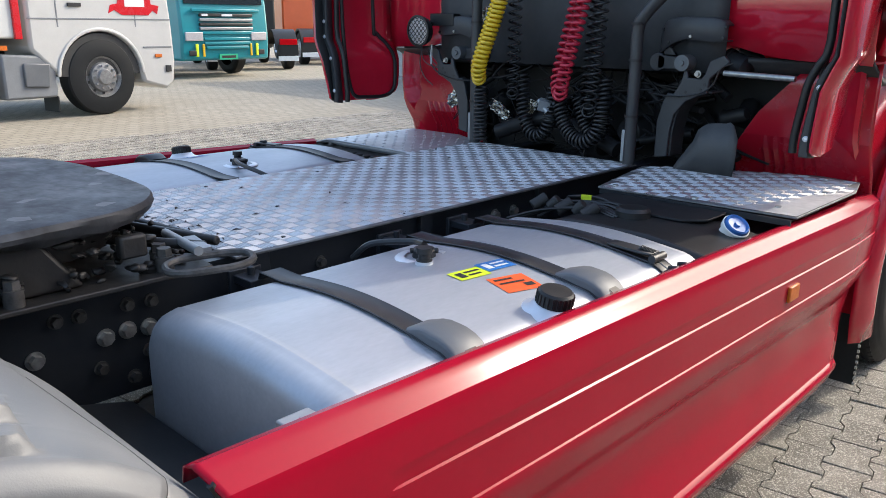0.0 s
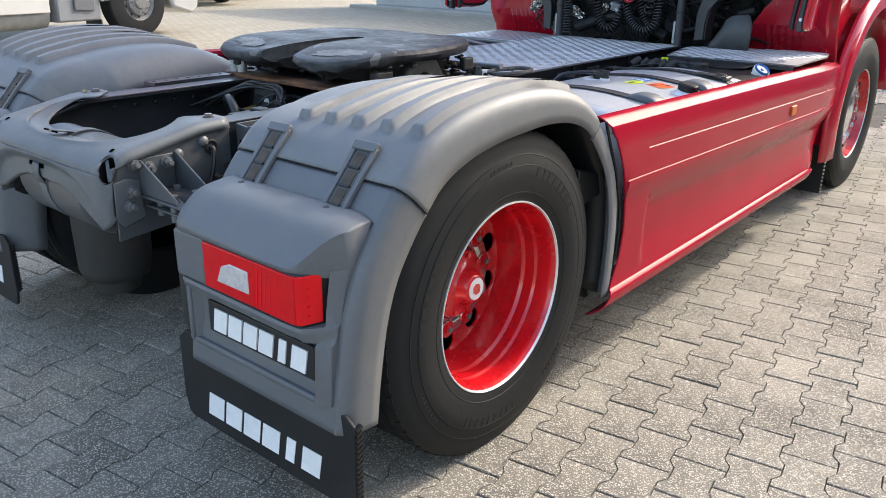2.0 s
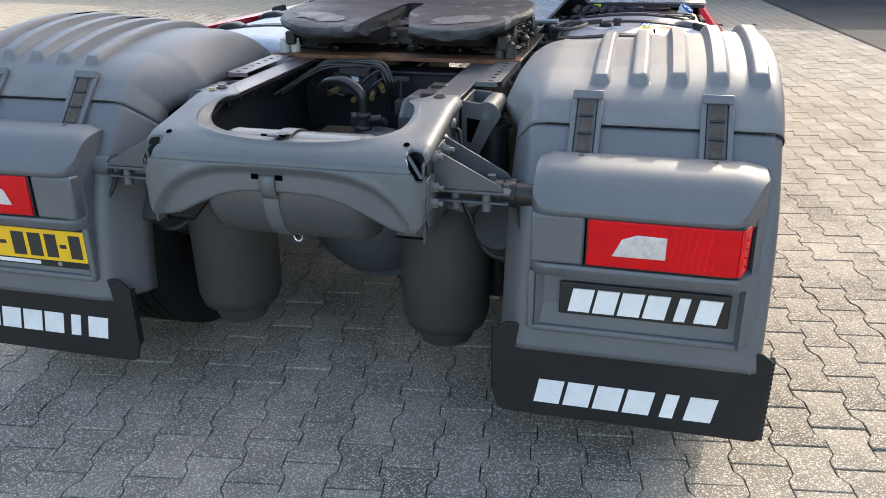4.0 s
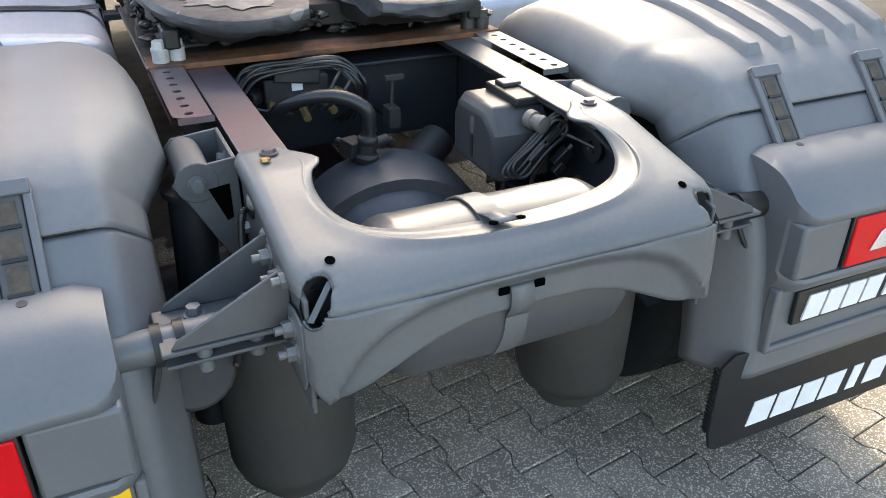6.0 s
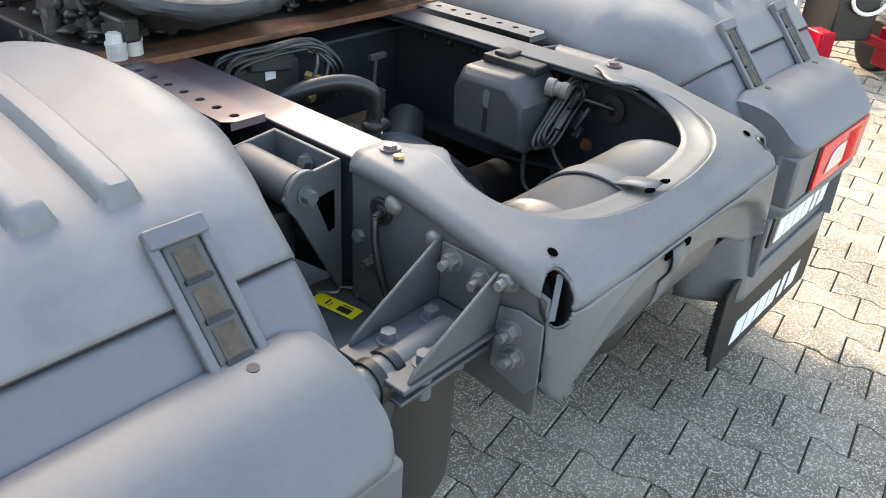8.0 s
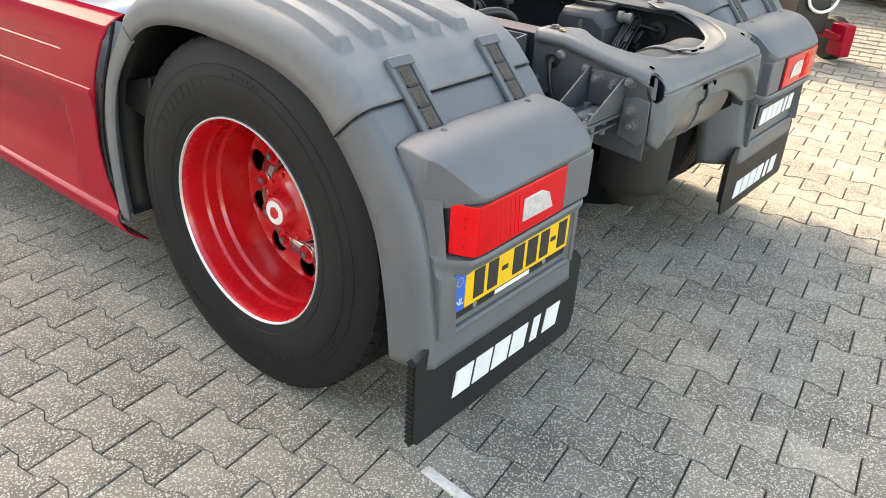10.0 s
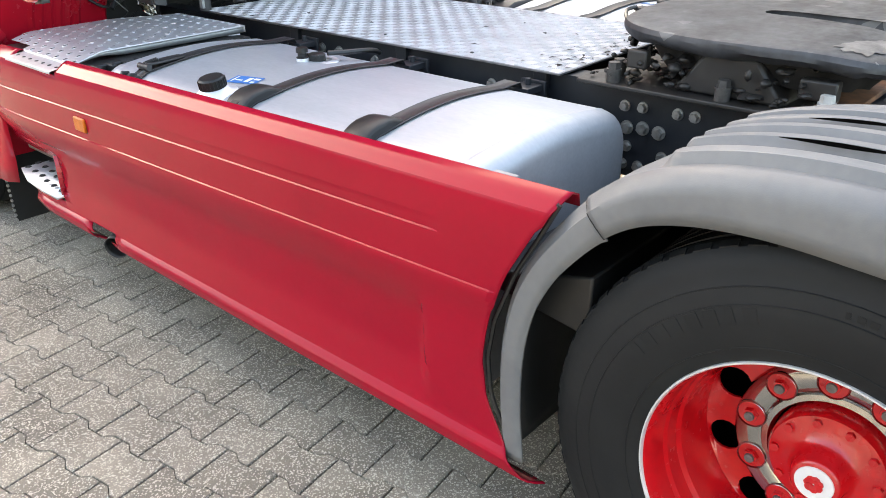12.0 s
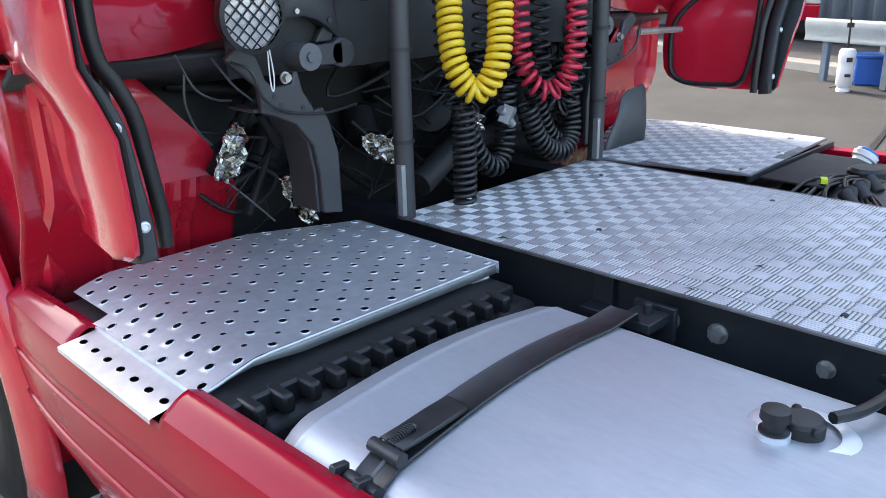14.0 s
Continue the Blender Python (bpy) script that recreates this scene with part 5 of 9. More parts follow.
    for x in HX:
        yb = rear_y(x)
        k = min(max((x - 1.150) / 0.076, 0), 1)
        deep = -0.645 if 0.68 < x < 1.205 else yb + 0.012 if x <= 0.68 else yb - 0.004
        ys = yb - 0.045 * k
        low = -0.684 if 0.68 < x < 1.19 else ys + 0.022 if x < 1 else min(ys - 0.006, -0.690)
        x = min(x, 1.2255)
        rows.append([V(s * x, -0.56 - 0.02 * k, 0.780), V(s * x, deep, 0.778), V(s * x, deep - 0.020 * k, 0.690), V(s * x, deep - 0.026 * k, 0.650), V(s * x, ys + 0.004, 0.644), V(s * x, ys, 0.636), V(s * x, ys + 0.002, 0.626), V(s * x, ys + 0.018 * (1 - k) - 0.006 * k, 0.606), V(s * x, low, 0.598), V(s * x, low - 0.010 * k, 0.442), V(s * x, -0.60, 0.434), V(s * x, -0.58, 0.60)])
    sheet(bm, rows)
    for row in (rows[0], rows[-1]):
        faces_to(bm, row, [tuple(range(len(row)))])
    part("lamp_body", bm, GREY, guard, "grey plastic lamp carrier with a sill", angle=32)
    bm = bmesh.new()
    box(bm, (s * 0.732, -0.698, 0.711), (0.134, 0.070, 0.132))
    part("blank_panel", bm, GREY, guard, "grey blank beside the lamp", bevel=0.008)
    # frame round the recessed panel
    for c, sz in (((0.668, -0.695, 0.525), (0.018, 0.03, 0.17)), ((0.935, -0.692, 0.442), (0.535, 0.028, 0.018))):
        bm = bmesh.new()
        box(bm, (s * c[0], c[1], c[2]), sz)
        part("panel_rim", bm, GREY, guard, bevel=0.006)
    bm = bmesh.new()
    sweep(bm, [V(s * 1.2275, y, z) for y, z in ((-0.552, 0.872), (-0.582, 0.81), (-0.606, 0.75), (-0.632, 0.68), (-0.650, 0.601), (-0.668, 0.50), (-0.674, 0.442))], 0.0022, 6)
    part("side_seam", bm, INK, guard, "dark seam between guard and lamp carrier")
    # tail lamp: back, face, bent side, clear window
    bm = bmesh.new()
    prism(bm, [(s * 0.803, -0.70), (s * 0.803, -0.736), (s * 1.150, -0.741), (s * 1.172, -0.735), (s * 1.199, -0.664), (s * 1.199, -0.62), (s * 0.803, -0.62)], "z", 0.648, 0.778)
    lamp = part("tail_lamp", bm, BLACK, guard, "red tail lamp with a clear window in a black housing", bevel=0.003)
    bm = bmesh.new()
    prism(bm, [(s * 0.807, -0.732), (s * 0.807, -0.741), (s * 1.150, -0.746), (s * 1.164, -0.743), (s * 1.164, -0.732)], "z", 0.653, 0.774)
    part("lens", bm, LENS, lamp, "red lens", bevel=0.003)
    bm = bmesh.new()
    prism(bm, [(s * 1.1645, -0.732), (s * 1.1645, -0.743), (s * 1.174, -0.737), (s * 1.194, -0.685), (s * 1.186, -0.68)], "z", 0.653, 0.774)
    part("side_reflector", bm, LENS_SIDE, lamp, "bright red side reflector", bevel=0.002)
    bm = bmesh.new()
    q = [(0.868, 0.684), (0.996, 0.684), (0.996, 0.742), (0.925, 0.744), (0.890, 0.730)]
    prism(bm, [(s * a, b) for a, b in q], "y", -0.7465, -0.742)
    part("clear_window", bm, CLEAR, lamp, "clear reversing lamp window", bevel=0.002)
    for k in range(4):
        bm = bmesh.new()
        rod(bm, (s * 1.1815, -0.7195, 0.676 + k * 0.023), (s * 1.1835, -0.7187, 0.676 + k * 0.023), 0.0035, seg=8)
        part("reflector_dot", bm, LENS, lamp)
    for k in range(9):
        bm = bmesh.new()
        box(bm, (s * (1.012 + 0.0165 * k), -0.7448, 0.712), (0.0035, 0.0012, 0.098), (0, s * 6, 0))
        part("lens_flute", bm, LENS_SIDE, lamp)
    # rubber flap
    bm = bmesh.new()
    prism(bm, [(s * a, b) for a, b in ((0.565, 0.22), (0.58, 0.165), (0.60, 0.155), (1.275, 0.155), (1.29, 0.17), (1.29, 0.405), (1.262, 0.425), (0.60, 0.440), (0.565, 0.41))], "y", -0.690, -0.680)
    flap = part("mudflap", bm, FLAP, guard, "black rubber mudflap with white lettering bars", bevel=0.003)
    bm = bmesh.new()
    for k in range(17):
        box(bm, (s * 1.291, -0.676, 0.168 + k * 0.0145), (0.012, 0.020, 0.008), (30, 0, 0))
        box(bm, (s * 0.566, -0.676, 0.225 + k * 0.011), (0.010, 0.018, 0.006), (30, 0, 0))
    tagged(part("toothed_edge", bm, FLAP, flap), kind="stuff")
    ox = 0.70 if s > 0 else -1.135
    slab_letters(flap, (ox - 0.020, -0.6905, 0.200 if s > 0 else 0.228), (1, 0, 0), (0, 0, 1), 0.485, 0.074, 0.002)
    if s > 0:
        bm = bmesh.new()
        box(bm, (0.955, -0.692, 0.535), (0.425, 0.012, 0.092))
        sign = part("name_panel", bm, BLACK, guard, "black panel with raised pale lettering bars", bevel=0.003)
        slab_letters(sign, (0.762, -0.6985, 0.500), (1, 0, 0), (0, 0, 1), 0.38, 0.066, 0.004)
    else:
        bm = bmesh.new()
        box(bm, (-0.928, -0.690, 0.532), (0.51, 0.010, 0.130))
        holder = part("plate_holder", bm, BLACK, guard, "black number plate holder", bevel=0.003)
        bm = bmesh.new()
        box(bm, (-0.911, -0.697, 0.542), (0.452, 0.004, 0.102))
        part("number_plate", bm, PLATE_Y, holder, "yellow number plate with dark bars", bevel=0.001)
        bm = bmesh.new()
        box(bm, (-1.1585, -0.697, 0.542), (0.042, 0.004, 0.102))
        part("country_band", bm, EU_BLUE, holder, "blue band with NL in white", bevel=0.001)
        for a, b in ((-1.105, -1.065), (-1.05, -1.01), (-0.992, -0.968), (-0.945, -0.90), (-0.885, -0.84), (-0.825, -0.785), (-0.775, -0.752), (-0.74, -0.70)):
            thin = b - a < 0.03
            bm = bmesh.new()
            box(bm, ((a + b) / 2, -0.6997, 0.541), (b - a, 0.0016, 0.012 if thin else 0.076))
            part("plate_bar", bm, INK, holder)
        bm = bmesh.new()
        box(bm, (-0.935, -0.6955, 0.479), (0.15, 0.0016, 0.012))
        part("caption_bar", bm, WHITE, holder)
        for x in (-1.09, -0.79):
            bm = bmesh.new()
            lathe(bm, [(0, 0.008), (0.002, 0.007), (0.002, 0.0)], (x, -0.695, 0.480), (0, -1, 0), 12)
            part("plate_screw", bm, ZINC, holder)
        for k in range(12):
            a = 2 * math.pi * k / 12
            bm = bmesh.new()
            rod(bm, (-1.1585 + 0.011 * math.cos(a), -0.6988, 0.570 + 0.011 * math.sin(a)), (-1.1585 + 0.011 * math.cos(a), -0.6998, 0.570 + 0.011 * math.sin(a)), 0.0017, seg=5)
            part("star", bm, PLATE_Y, holder)
        cu = bpy.data.curves.new("country_letters", "FONT")
        cu.body, cu.size, cu.align_x, cu.extrude = "NL", 0.026, "CENTER", 0.0004
        tx = new("country_letters", cu)
        tx.matrix_basis = pose(-1.1585, -0.6994, 0.508, 90, 0, 0)
        cu.materials.append(WHITE)
        tx.parent = holder
    # stay rod beneath the tube
    bm = bmesh.new()
    sweep(bm, smooth_path([(s * 0.60, -0.60, 0.76), (s * 0.62, -0.62, 0.70), (s * 0.655, -0.64, 0.64)], 6), 0.006, 8)
    part("stay_rod", bm, GRIME, truck)

# ---- coupling ----
bm = bmesh.new()
prism(bm, [(-0.48, 0.262), (0.48, 0.262), (0.48, 0.97), (0.36, 0.985), (0.30, 0.95), (-0.30, 0.95), (-0.36, 0.985), (-0.48, 0.97)], "z", 0.962, 0.974)
mount = part("mounting_plate", bm, GREASE, truck, "grease-blackened mounting plate under the coupling", bevel=0.003)
bm = bmesh.new()
prism(bm, [(-0.478, 0.2615), (0.478, 0.2615), (0.476, 0.345), (0.30, 0.36), (0.12, 0.34), (-0.08, 0.365), (-0.26, 0.345), (-0.474, 0.37)], "z", 0.961, 0.9762)
part("rusty_edge", bm, RUST, mount, "bare rusty edge of the plate", bevel=0.002)
for s in (1, -1):
    for x, y in ((0.44, 0.30), (0.40, 0.31), (0.445, 0.87), (0.40, 0.88), (0.45, 0.55)):
        bm = bmesh.new()
        rod(bm, (s * x, y, 0.974), (s * x, y, 1.004), 0.020, seg=20)
        rod(bm, (s * x, y, 1.004), (s * x, y, 1.010), 0.0215, seg=20)
        rod(bm, (s * x, y, 1.010), (s * x, y, 1.028), 0.018, 0.0165, seg=6)
        part("mounting_bolt", bm, WHITE_BOLT if y < 0.5 and s < 0 else BOLT_DIRTY, mount)

# horseshoe coupling plate with a sagging, dirty underside
def couple_outline(k):
    pts = [(0.085, 0.19), (0.17, 0.155), (0.30, 0.155), (0.395, 0.215), (0.445, 0.32), (0.472, 0.46), (0.475, 0.62), (0.455, 0.76), (0.40, 0.86), (0.30, 0.925), (0.15, 0.95), (0, 0.955)]
    right = smooth_path([V(x * k, 0.5 + (y - 0.5) * k, 0) for x, y in pts], 5)
    slot = smooth_path([V(x, y, 0) for x, y in ((0, 0.655), (0.03, 0.64), (0.042, 0.59), (0.045, 0.46), (0.06, 0.31), (0.095, 0.18))], 5)
    out = [(p.x, p.y) for p in slot] + [(p.x, p.y) for p in right[2:]]
    left = [(-x, y) for x, y in out[::-1] if abs(x) > 1e-5]
    return out + left


def couple_z(x, y):
    return 1.125 + 0.012 * (y - 0.5) - 0.035 * max(0, (0.38 - y) / 0.25) ** 1.6


bm = bmesh.new()
outer = couple_outline(1.0)
random.seed(4)
rings = []
for k, dz in ((0.90, 0.003), (0.975, 0.002), (0.992, 0.0), (1.0, -0.005), (1.004, -0.012), (1.0, -0.022), (0.990, -0.032), (0.965, -0.042), (0.86, -0.05)):
    ring = []
    for x, y in [(x * k, 0.5 + (y - 0.5) * k) for x, y in outer]:
        j = noise.noise(V(x * 9, y * 9, 3 + dz * 30)) * 0.007 + noise.noise(V(x * 31, y * 31, dz * 60)) * 0.005
        sag = (noise.noise(V(x * 14, y * 14, 7)) * 0.014 + noise.noise(V(x * 40, y * 40, 2)) * 0.008) if dz < -0.025 else 0
        ring.append(bm.verts.new(V(x + j * (dz < -0.005), y + j * (dz < -0.005), couple_z(x, y) + dz + sag + noise.noise(V(x * 5, y * 5, 1)) * 0.003)))
    rings.append(ring)
n = len(rings[0])
for a, b in zip(rings, rings[1:]):
    for i in range(n):
        bm.faces.new((a[i], a[(i + 1) % n], b[(i + 1) % n], b[i]))
bm.faces.new(rings[0][::-1])
bm.faces.new(rings[-1])
bmesh.ops.triangulate(bm, faces=[f for f in bm.faces if len(f.verts) > 4])
fifth = part("coupling_plate", bm, SLATE, truck, "greasy black horseshoe coupling plate", angle=28)
for s in (1, -1):
    # scraped patch on the leg, ragged round its edge
    bm = bmesh.new()
    c0 = V(s * 0.27, 0.265, 0)
    ring = []
    for k in range(40):
        a = 2 * math.pi * k / 40
        w = 1 + 0.45 * noise.noise(V(3 * math.cos(a) + s, 3 * math.sin(a), 4)) + 0.2 * noise.noise(V(9 * math.cos(a), 9 * math.sin(a), s))
        ring.append(c0 + V(0.105 * w * math.cos(a), 0.050 * w * math.sin(a) + 0.25 * s * 0.115 * math.cos(a), 0))
    vs = [bm.verts.new(V(p.x, p.y, couple_z(p.x, p.y) + 0.0045)) for p in ring]
    mid = bm.verts.new(V(c0.x, c0.y, couple_z(c0.x, c0.y) + 0.0062))
    for k in range(40):
        bm.faces.new((vs[k], vs[(k + 1) % 40], mid))
    part("scraped_patch", bm, SCRAPED, fifth, "scraped pale patch on the plate")
    # pedestal
    bm = bmesh.new()
    prism(bm, [(0.40, 0.974), (0.70, 0.974), (0.62, 1.085), (0.48, 1.085)], "x", s * 0.30, s * 0.43)
    part("pedestal", bm, GREASE, fifth, "greasy cast bearing pedestal", bevel=0.01)
    for c, sz in (((s * 0.44, 0.80, 1.045), (0.03, 0.06, 0.05)), ((s * 0.41, 0.33, 1.03), (0.04, 0.09, 0.05))):
        bm = bmesh.new()
        box(bm, c, sz)
        part("rib", bm, GREASE, fifth, bevel=0.006)
# greasy casting below the plate
bm = bmesh.new()
low, high = [], []
for x, y in outer:
    j = 0.012 * noise.noise(V(x * 8, y * 8, 5)) + 0.006 * noise.noise(V(x * 27, y * 27, 1))
    xi, yi = x * 0.90, 0.53 + (y - 0.53) * 0.86
    high.append(bm.verts.new(V(xi, yi, couple_z(xi, yi) - 0.03)))
    low.append(bm.verts.new(V(xi * 0.93 + j, 0.55 + (yi - 0.55) * 0.86 + j, 1.022 + j)))
for i in range(len(outer)):
    bm.faces.new((high[i], high[(i + 1) % len(outer)], low[(i + 1) % len(outer)], low[i]))
bm.faces.new(low)
part("casting", bm, GREASE, fifth, "greasy casting under the plate", angle=25)
# clotted grease and lock mechanism underneath
random.seed(8)
bm = bmesh.new()
for k in range(420):
    x, y = random.uniform(-0.45, 0.45), random.uniform(0.34, 0.98)
    if k > 260:
        x, y = random.choice((-1, 1)) * random.uniform(0.30, 0.46), random.uniform(0.30, 0.90)
    z = random.uniform(0.98, 1.05) if abs(x) < 0.40 else random.uniform(0.975, 1.0)
    r = random.uniform(0.006, 0.017)
    if k > 260:
        z = random.uniform(0.985, 1.075)
    if y > 0.90:
        z, r = 0.985, r * 0.7
    b2 = bmesh.new()
    bmesh.ops.create_icosphere(b2, subdivisions=2, radius=r)
    wx, wy, wz = random.uniform(0.6, 2.0), random.uniform(0.6, 1.8), random.uniform(0.4, 1.0)
    for v in b2.verts:
        q = 0.9 + 0.45 * noise.noise(v.co * (1.4 / r) + V(k, 0, 0)) + random.uniform(-0.05, 0.05)
        v.co = V(v.co.x * q * wx, v.co.y * q * wy, v.co.z * q * wz) + V(x, y, z)
    me = bpy.data.meshes.new("tmp")
    b2.to_mesh(me)
    bm.from_mesh(me)
    b2.free()
    bpy.data.meshes.remove(me)
tagged(part("old_grease", bm, GREASE, fifth, "clots of old grease and dirt", angle=60), kind="stuff")
bm = bmesh.new()
for x0, y0, x1, y1, z in ((0.10, 0.90, 0.42, 1.02, 1.02), (0.02, 0.98, 0.30, 1.04, 1.0), (0.25, 0.78, 0.47, 0.96, 1.03)):
    rod(bm, (x0, y0, z), (x1, y1, z - 0.01), 0.012, seg=10)
box(bm, (0.0, 0.70, 1.04), (0.30, 0.40, 0.05))
box(bm, (0.0, 0.45, 1.03), (0.55, 0.10, 0.06))
part("lock_linkage", bm, GREASE, fifth, "greasy release rods", bevel=0.004)
# oval pull handle
bm = bmesh.new()
pts = []
for k in range(28):
    t = 2 * math.pi * k / 28
    c, q = math.cos(t), math.sin(t)
    u = 0.092 * (abs(c) ** 0.7) * (1 if c > 0 else -1)
    w = 0.058 * (abs(q) ** 0.8) * (1 if q > 0 else -1)
    pts.append(V(0.592 + 0.35 * u + 0.93 * w, 0.898 + 0.93 * u - 0.37 * w, 1.02 + 0.004 * c))
sweep(bm, pts, 0.0085, 8, closed=True)
part("release_handle", bm, BOLT_DIRTY, fifth, "oval worn steel pull handle of the coupling release")
bm = bmesh.new()
rod(bm, (0.30, 0.95, 1.02), (0.545, 0.90, 1.035), 0.011, seg=10)
box(bm, (0.46, 0.94, 1.025), (0.12, 0.035, 0.012), (0, 0, -12))
part("handle_rod", bm, GALV, fifth, "bare release rod")

# ---- tread plate deck ----
DECK_Z = 0.962


def tread(bm, x0, x1, y0, y1, z, inside=None, cell=0.042):
    """Raised five-bar groups, turned crosswise in alternate fields."""
    nx, ny = int((x1 - x0) / cell), int((y1 - y0) / cell)
    verts, faces = [], []
    for i in range(nx):
        for j in range(ny):
            cx, cy = x0 + (i + 0.5) * cell, y0 + (j + 0.5) * cell
            if inside and not inside(cx, cy):
                continue
            along = (i + j) % 2
            for k in range(5):
                o = (k - 2) * cell * 0.198
                L, W = cell * 0.498, cell * 0.070
                b = len(verts)
                for g, h in ((1.0, 0.0), (0.30, 0.0021)):
                    for a, c in ((-L, 0), (-L * 0.80, -W), (L * 0.80, -W), (L, 0), (L * 0.80, W), (-L * 0.80, W)):
                        a, c = a * (0.90 + 0.10 * g), c * g
                        verts.append((cx + (a if along else o + c), cy + (o + c if along else a), z + h))
                faces += [(b + q, b + (q + 1) % 6, b + 6 + (q + 1) % 6, b + 6 + q) for q in range(6)] + [tuple(range(b + 6, b + 12))]
    return verts, faces


def tread_part(name, x0, x1, y0, y1, z, parent, inside=None):
    verts, faces = tread(None, x0, x1, y0, y1, z, inside)
    me = bpy.data.meshes.new(name)
    me.from_pydata(verts, [], faces)
    me.materials.append(TREAD)
    ob = new(name, me)
    ob.parent = parent
    return tagged(ob, "raised five-bar pattern of the tread plate", kind="stuff")


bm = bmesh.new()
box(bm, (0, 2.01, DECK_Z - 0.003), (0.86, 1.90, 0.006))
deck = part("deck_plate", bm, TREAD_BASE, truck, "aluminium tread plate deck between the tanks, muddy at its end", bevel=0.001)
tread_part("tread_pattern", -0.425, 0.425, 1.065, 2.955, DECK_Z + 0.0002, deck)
# supports under the deck
for s in (1, -1):
    for y in (1.15, 1.75, 2.35):
        bm = bmesh.new()
        box(bm, (s * 0.395, y, 0.915), (0.02, 0.05, 0.085))
        box(bm, (s * 0.42, y, 0.88), (0.06, 0.05, 0.012))
        part("deck_bracket", bm, FRAME, truck, bevel=0.002)
# screws and flakes of mud on the deck
random.seed(11)
for x, y in ((0.36, 1.25), (-0.33, 1.9), (0.05, 1.45), (-0.2, 2.5), (0.3, 2.3), (-0.37, 1.45), (0.25, 2.8)):
    bm = bmesh.new()
    lathe(bm, [(0, 0.008), (0.004, 0.006), (0.004, 0.0)], (x, y, DECK_Z), (0, 0, 1), 10)
    part("deck_screw", bm, GRIME, deck)
bm = bmesh.new()
for k in range(62):
    x, y = random.uniform(-0.41, 0.30), 1.075 + abs(random.gauss(0, 0.075))
    if k > 50:
        x, y = random.gauss(-0.05, 0.25), random.uniform(1.2, 2.9)
    a, L = random.uniform(0, 3.14), random.uniform(0.005, 0.020)
    u, w = V(math.cos(a), math.sin(a), 0) * L, V(-math.sin(a), math.cos(a), 0) * L * random.uniform(0.15, 0.4)
    c = V(max(min(x, 0.40), -0.40), y, DECK_Z + 0.002)
    vs = [c - u, c - w * 0.8 + V(0, 0, 0.002), c + u, c + w + V(0, 0, 0.003), c + V(0, 0, random.uniform(0.003, 0.006))]
    faces_to(bm, vs, [(0, 1, 4), (1, 2, 4), (2, 3, 4), (3, 0, 4), (3, 2, 1, 0)])
tagged(part("dry_mud", bm, WOOD_BITS, deck, "dry mud flakes lying on the deck"), kind="stuff")

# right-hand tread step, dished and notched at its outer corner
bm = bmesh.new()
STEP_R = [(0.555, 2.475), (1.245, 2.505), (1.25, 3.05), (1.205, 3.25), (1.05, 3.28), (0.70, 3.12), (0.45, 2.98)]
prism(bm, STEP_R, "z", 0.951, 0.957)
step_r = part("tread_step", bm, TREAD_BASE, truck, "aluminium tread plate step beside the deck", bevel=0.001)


def in_step(x, y):
    c = False
    q = STEP_R
    for i in range(len(q)):
        (ax, ay), (bx, by) = q[i], q[i - 1]
        if (ay > y) != (by > y) and x < (bx - ax) * (y - ay) / (by - ay) + ax:
            c = not c
    return c


def in_bars(x, y):
    """Clear of the edge and of the flat outer strip."""
    return all(in_step(x + a, y + b) for a in (-0.016, 0.016) for b in (-0.016, 0.016)) and not (x > 1.10 + 0.2 * (y - 2.5) and y < 2.9)


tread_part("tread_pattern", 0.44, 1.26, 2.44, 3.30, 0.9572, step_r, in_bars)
bm = bmesh.new()
sheet(bm, [[V(1.02, 2.50, 0.959), V(1.240, 2.51, 0.959)], [V(1.10, 2.62, 0.959), V(1.243, 2.80, 0.959)], [V(1.15, 2.85, 0.959), V(1.245, 3.04, 0.959)]])
part("worn_corner", bm, TREAD, step_r, "bare worn aluminium corner")
for x, y in ((0.60, 2.52), (0.9, 2.53), (1.15, 2.6), (1.18, 2.95), (0.8, 3.05), (1.1, 3.2)):
    bm = bmesh.new()
    lathe(bm, [(0, 0.012), (0.006, 0.010), (0.006, 0.0)], (x, y, 0.957), (0, 0, 1), 12)
    part("step_screw", bm, ZINC, step_r)
bm = bmesh.new()
prism(bm, [(2.478, 0.950), (2.478, 0.932), (2.488, 0.932), (2.488, 0.950)], "x", 0.56, 1.235)
part("step_lip", bm, FRAME, truck)

# left-hand perforated step: sheet with flared holes, dropping to a flat strip that laps over the side panel
def step_l_z(x):
    return interp([(-1.225, 0.915), (-1.205, 0.917), (-1.175, 0.925), (-1.115, 0.942), (-1.09, 0.945), (-0.4, 0.945)], x)


def step_l_front(x):
    return interp([(-1.2, 3.155), (-1.16, 3.165), (-0.75, 3.17), (-0.62, 3.11), (-0.49, 3.05)], x)


def holed_cell(bm, at, hx, hy, rx, ry, up):
    """One field of sheet with a collared hole; at(u, v, lift) gives the surface."""
    sq = [at(a * hx, b * hy, 0) for a, b in ((1, 0), (1, 1), (0, 1), (-1, 1), (-1, 0), (-1, -1), (0, -1), (1, -1))]
    rings = []
    for k, lift in ((1.32, 0.0), (1.20, up * 0.5), (1.08, up), (1.02, up * 0.95), (1.0, up * 0.7 - 0.0006)):
        rings += [at(rx * k * math.cos(math.pi * q / 4), ry * k * math.sin(math.pi * q / 4), lift) for q in range(8)]
    fs = []
    for o in range(0, 40, 8):
        fs += [(o + k, o + (k + 1) % 8, o + 8 + (k + 1) % 8, o + 8 + k) for k in range(8)]
    faces_to(bm, sq + rings, fs)


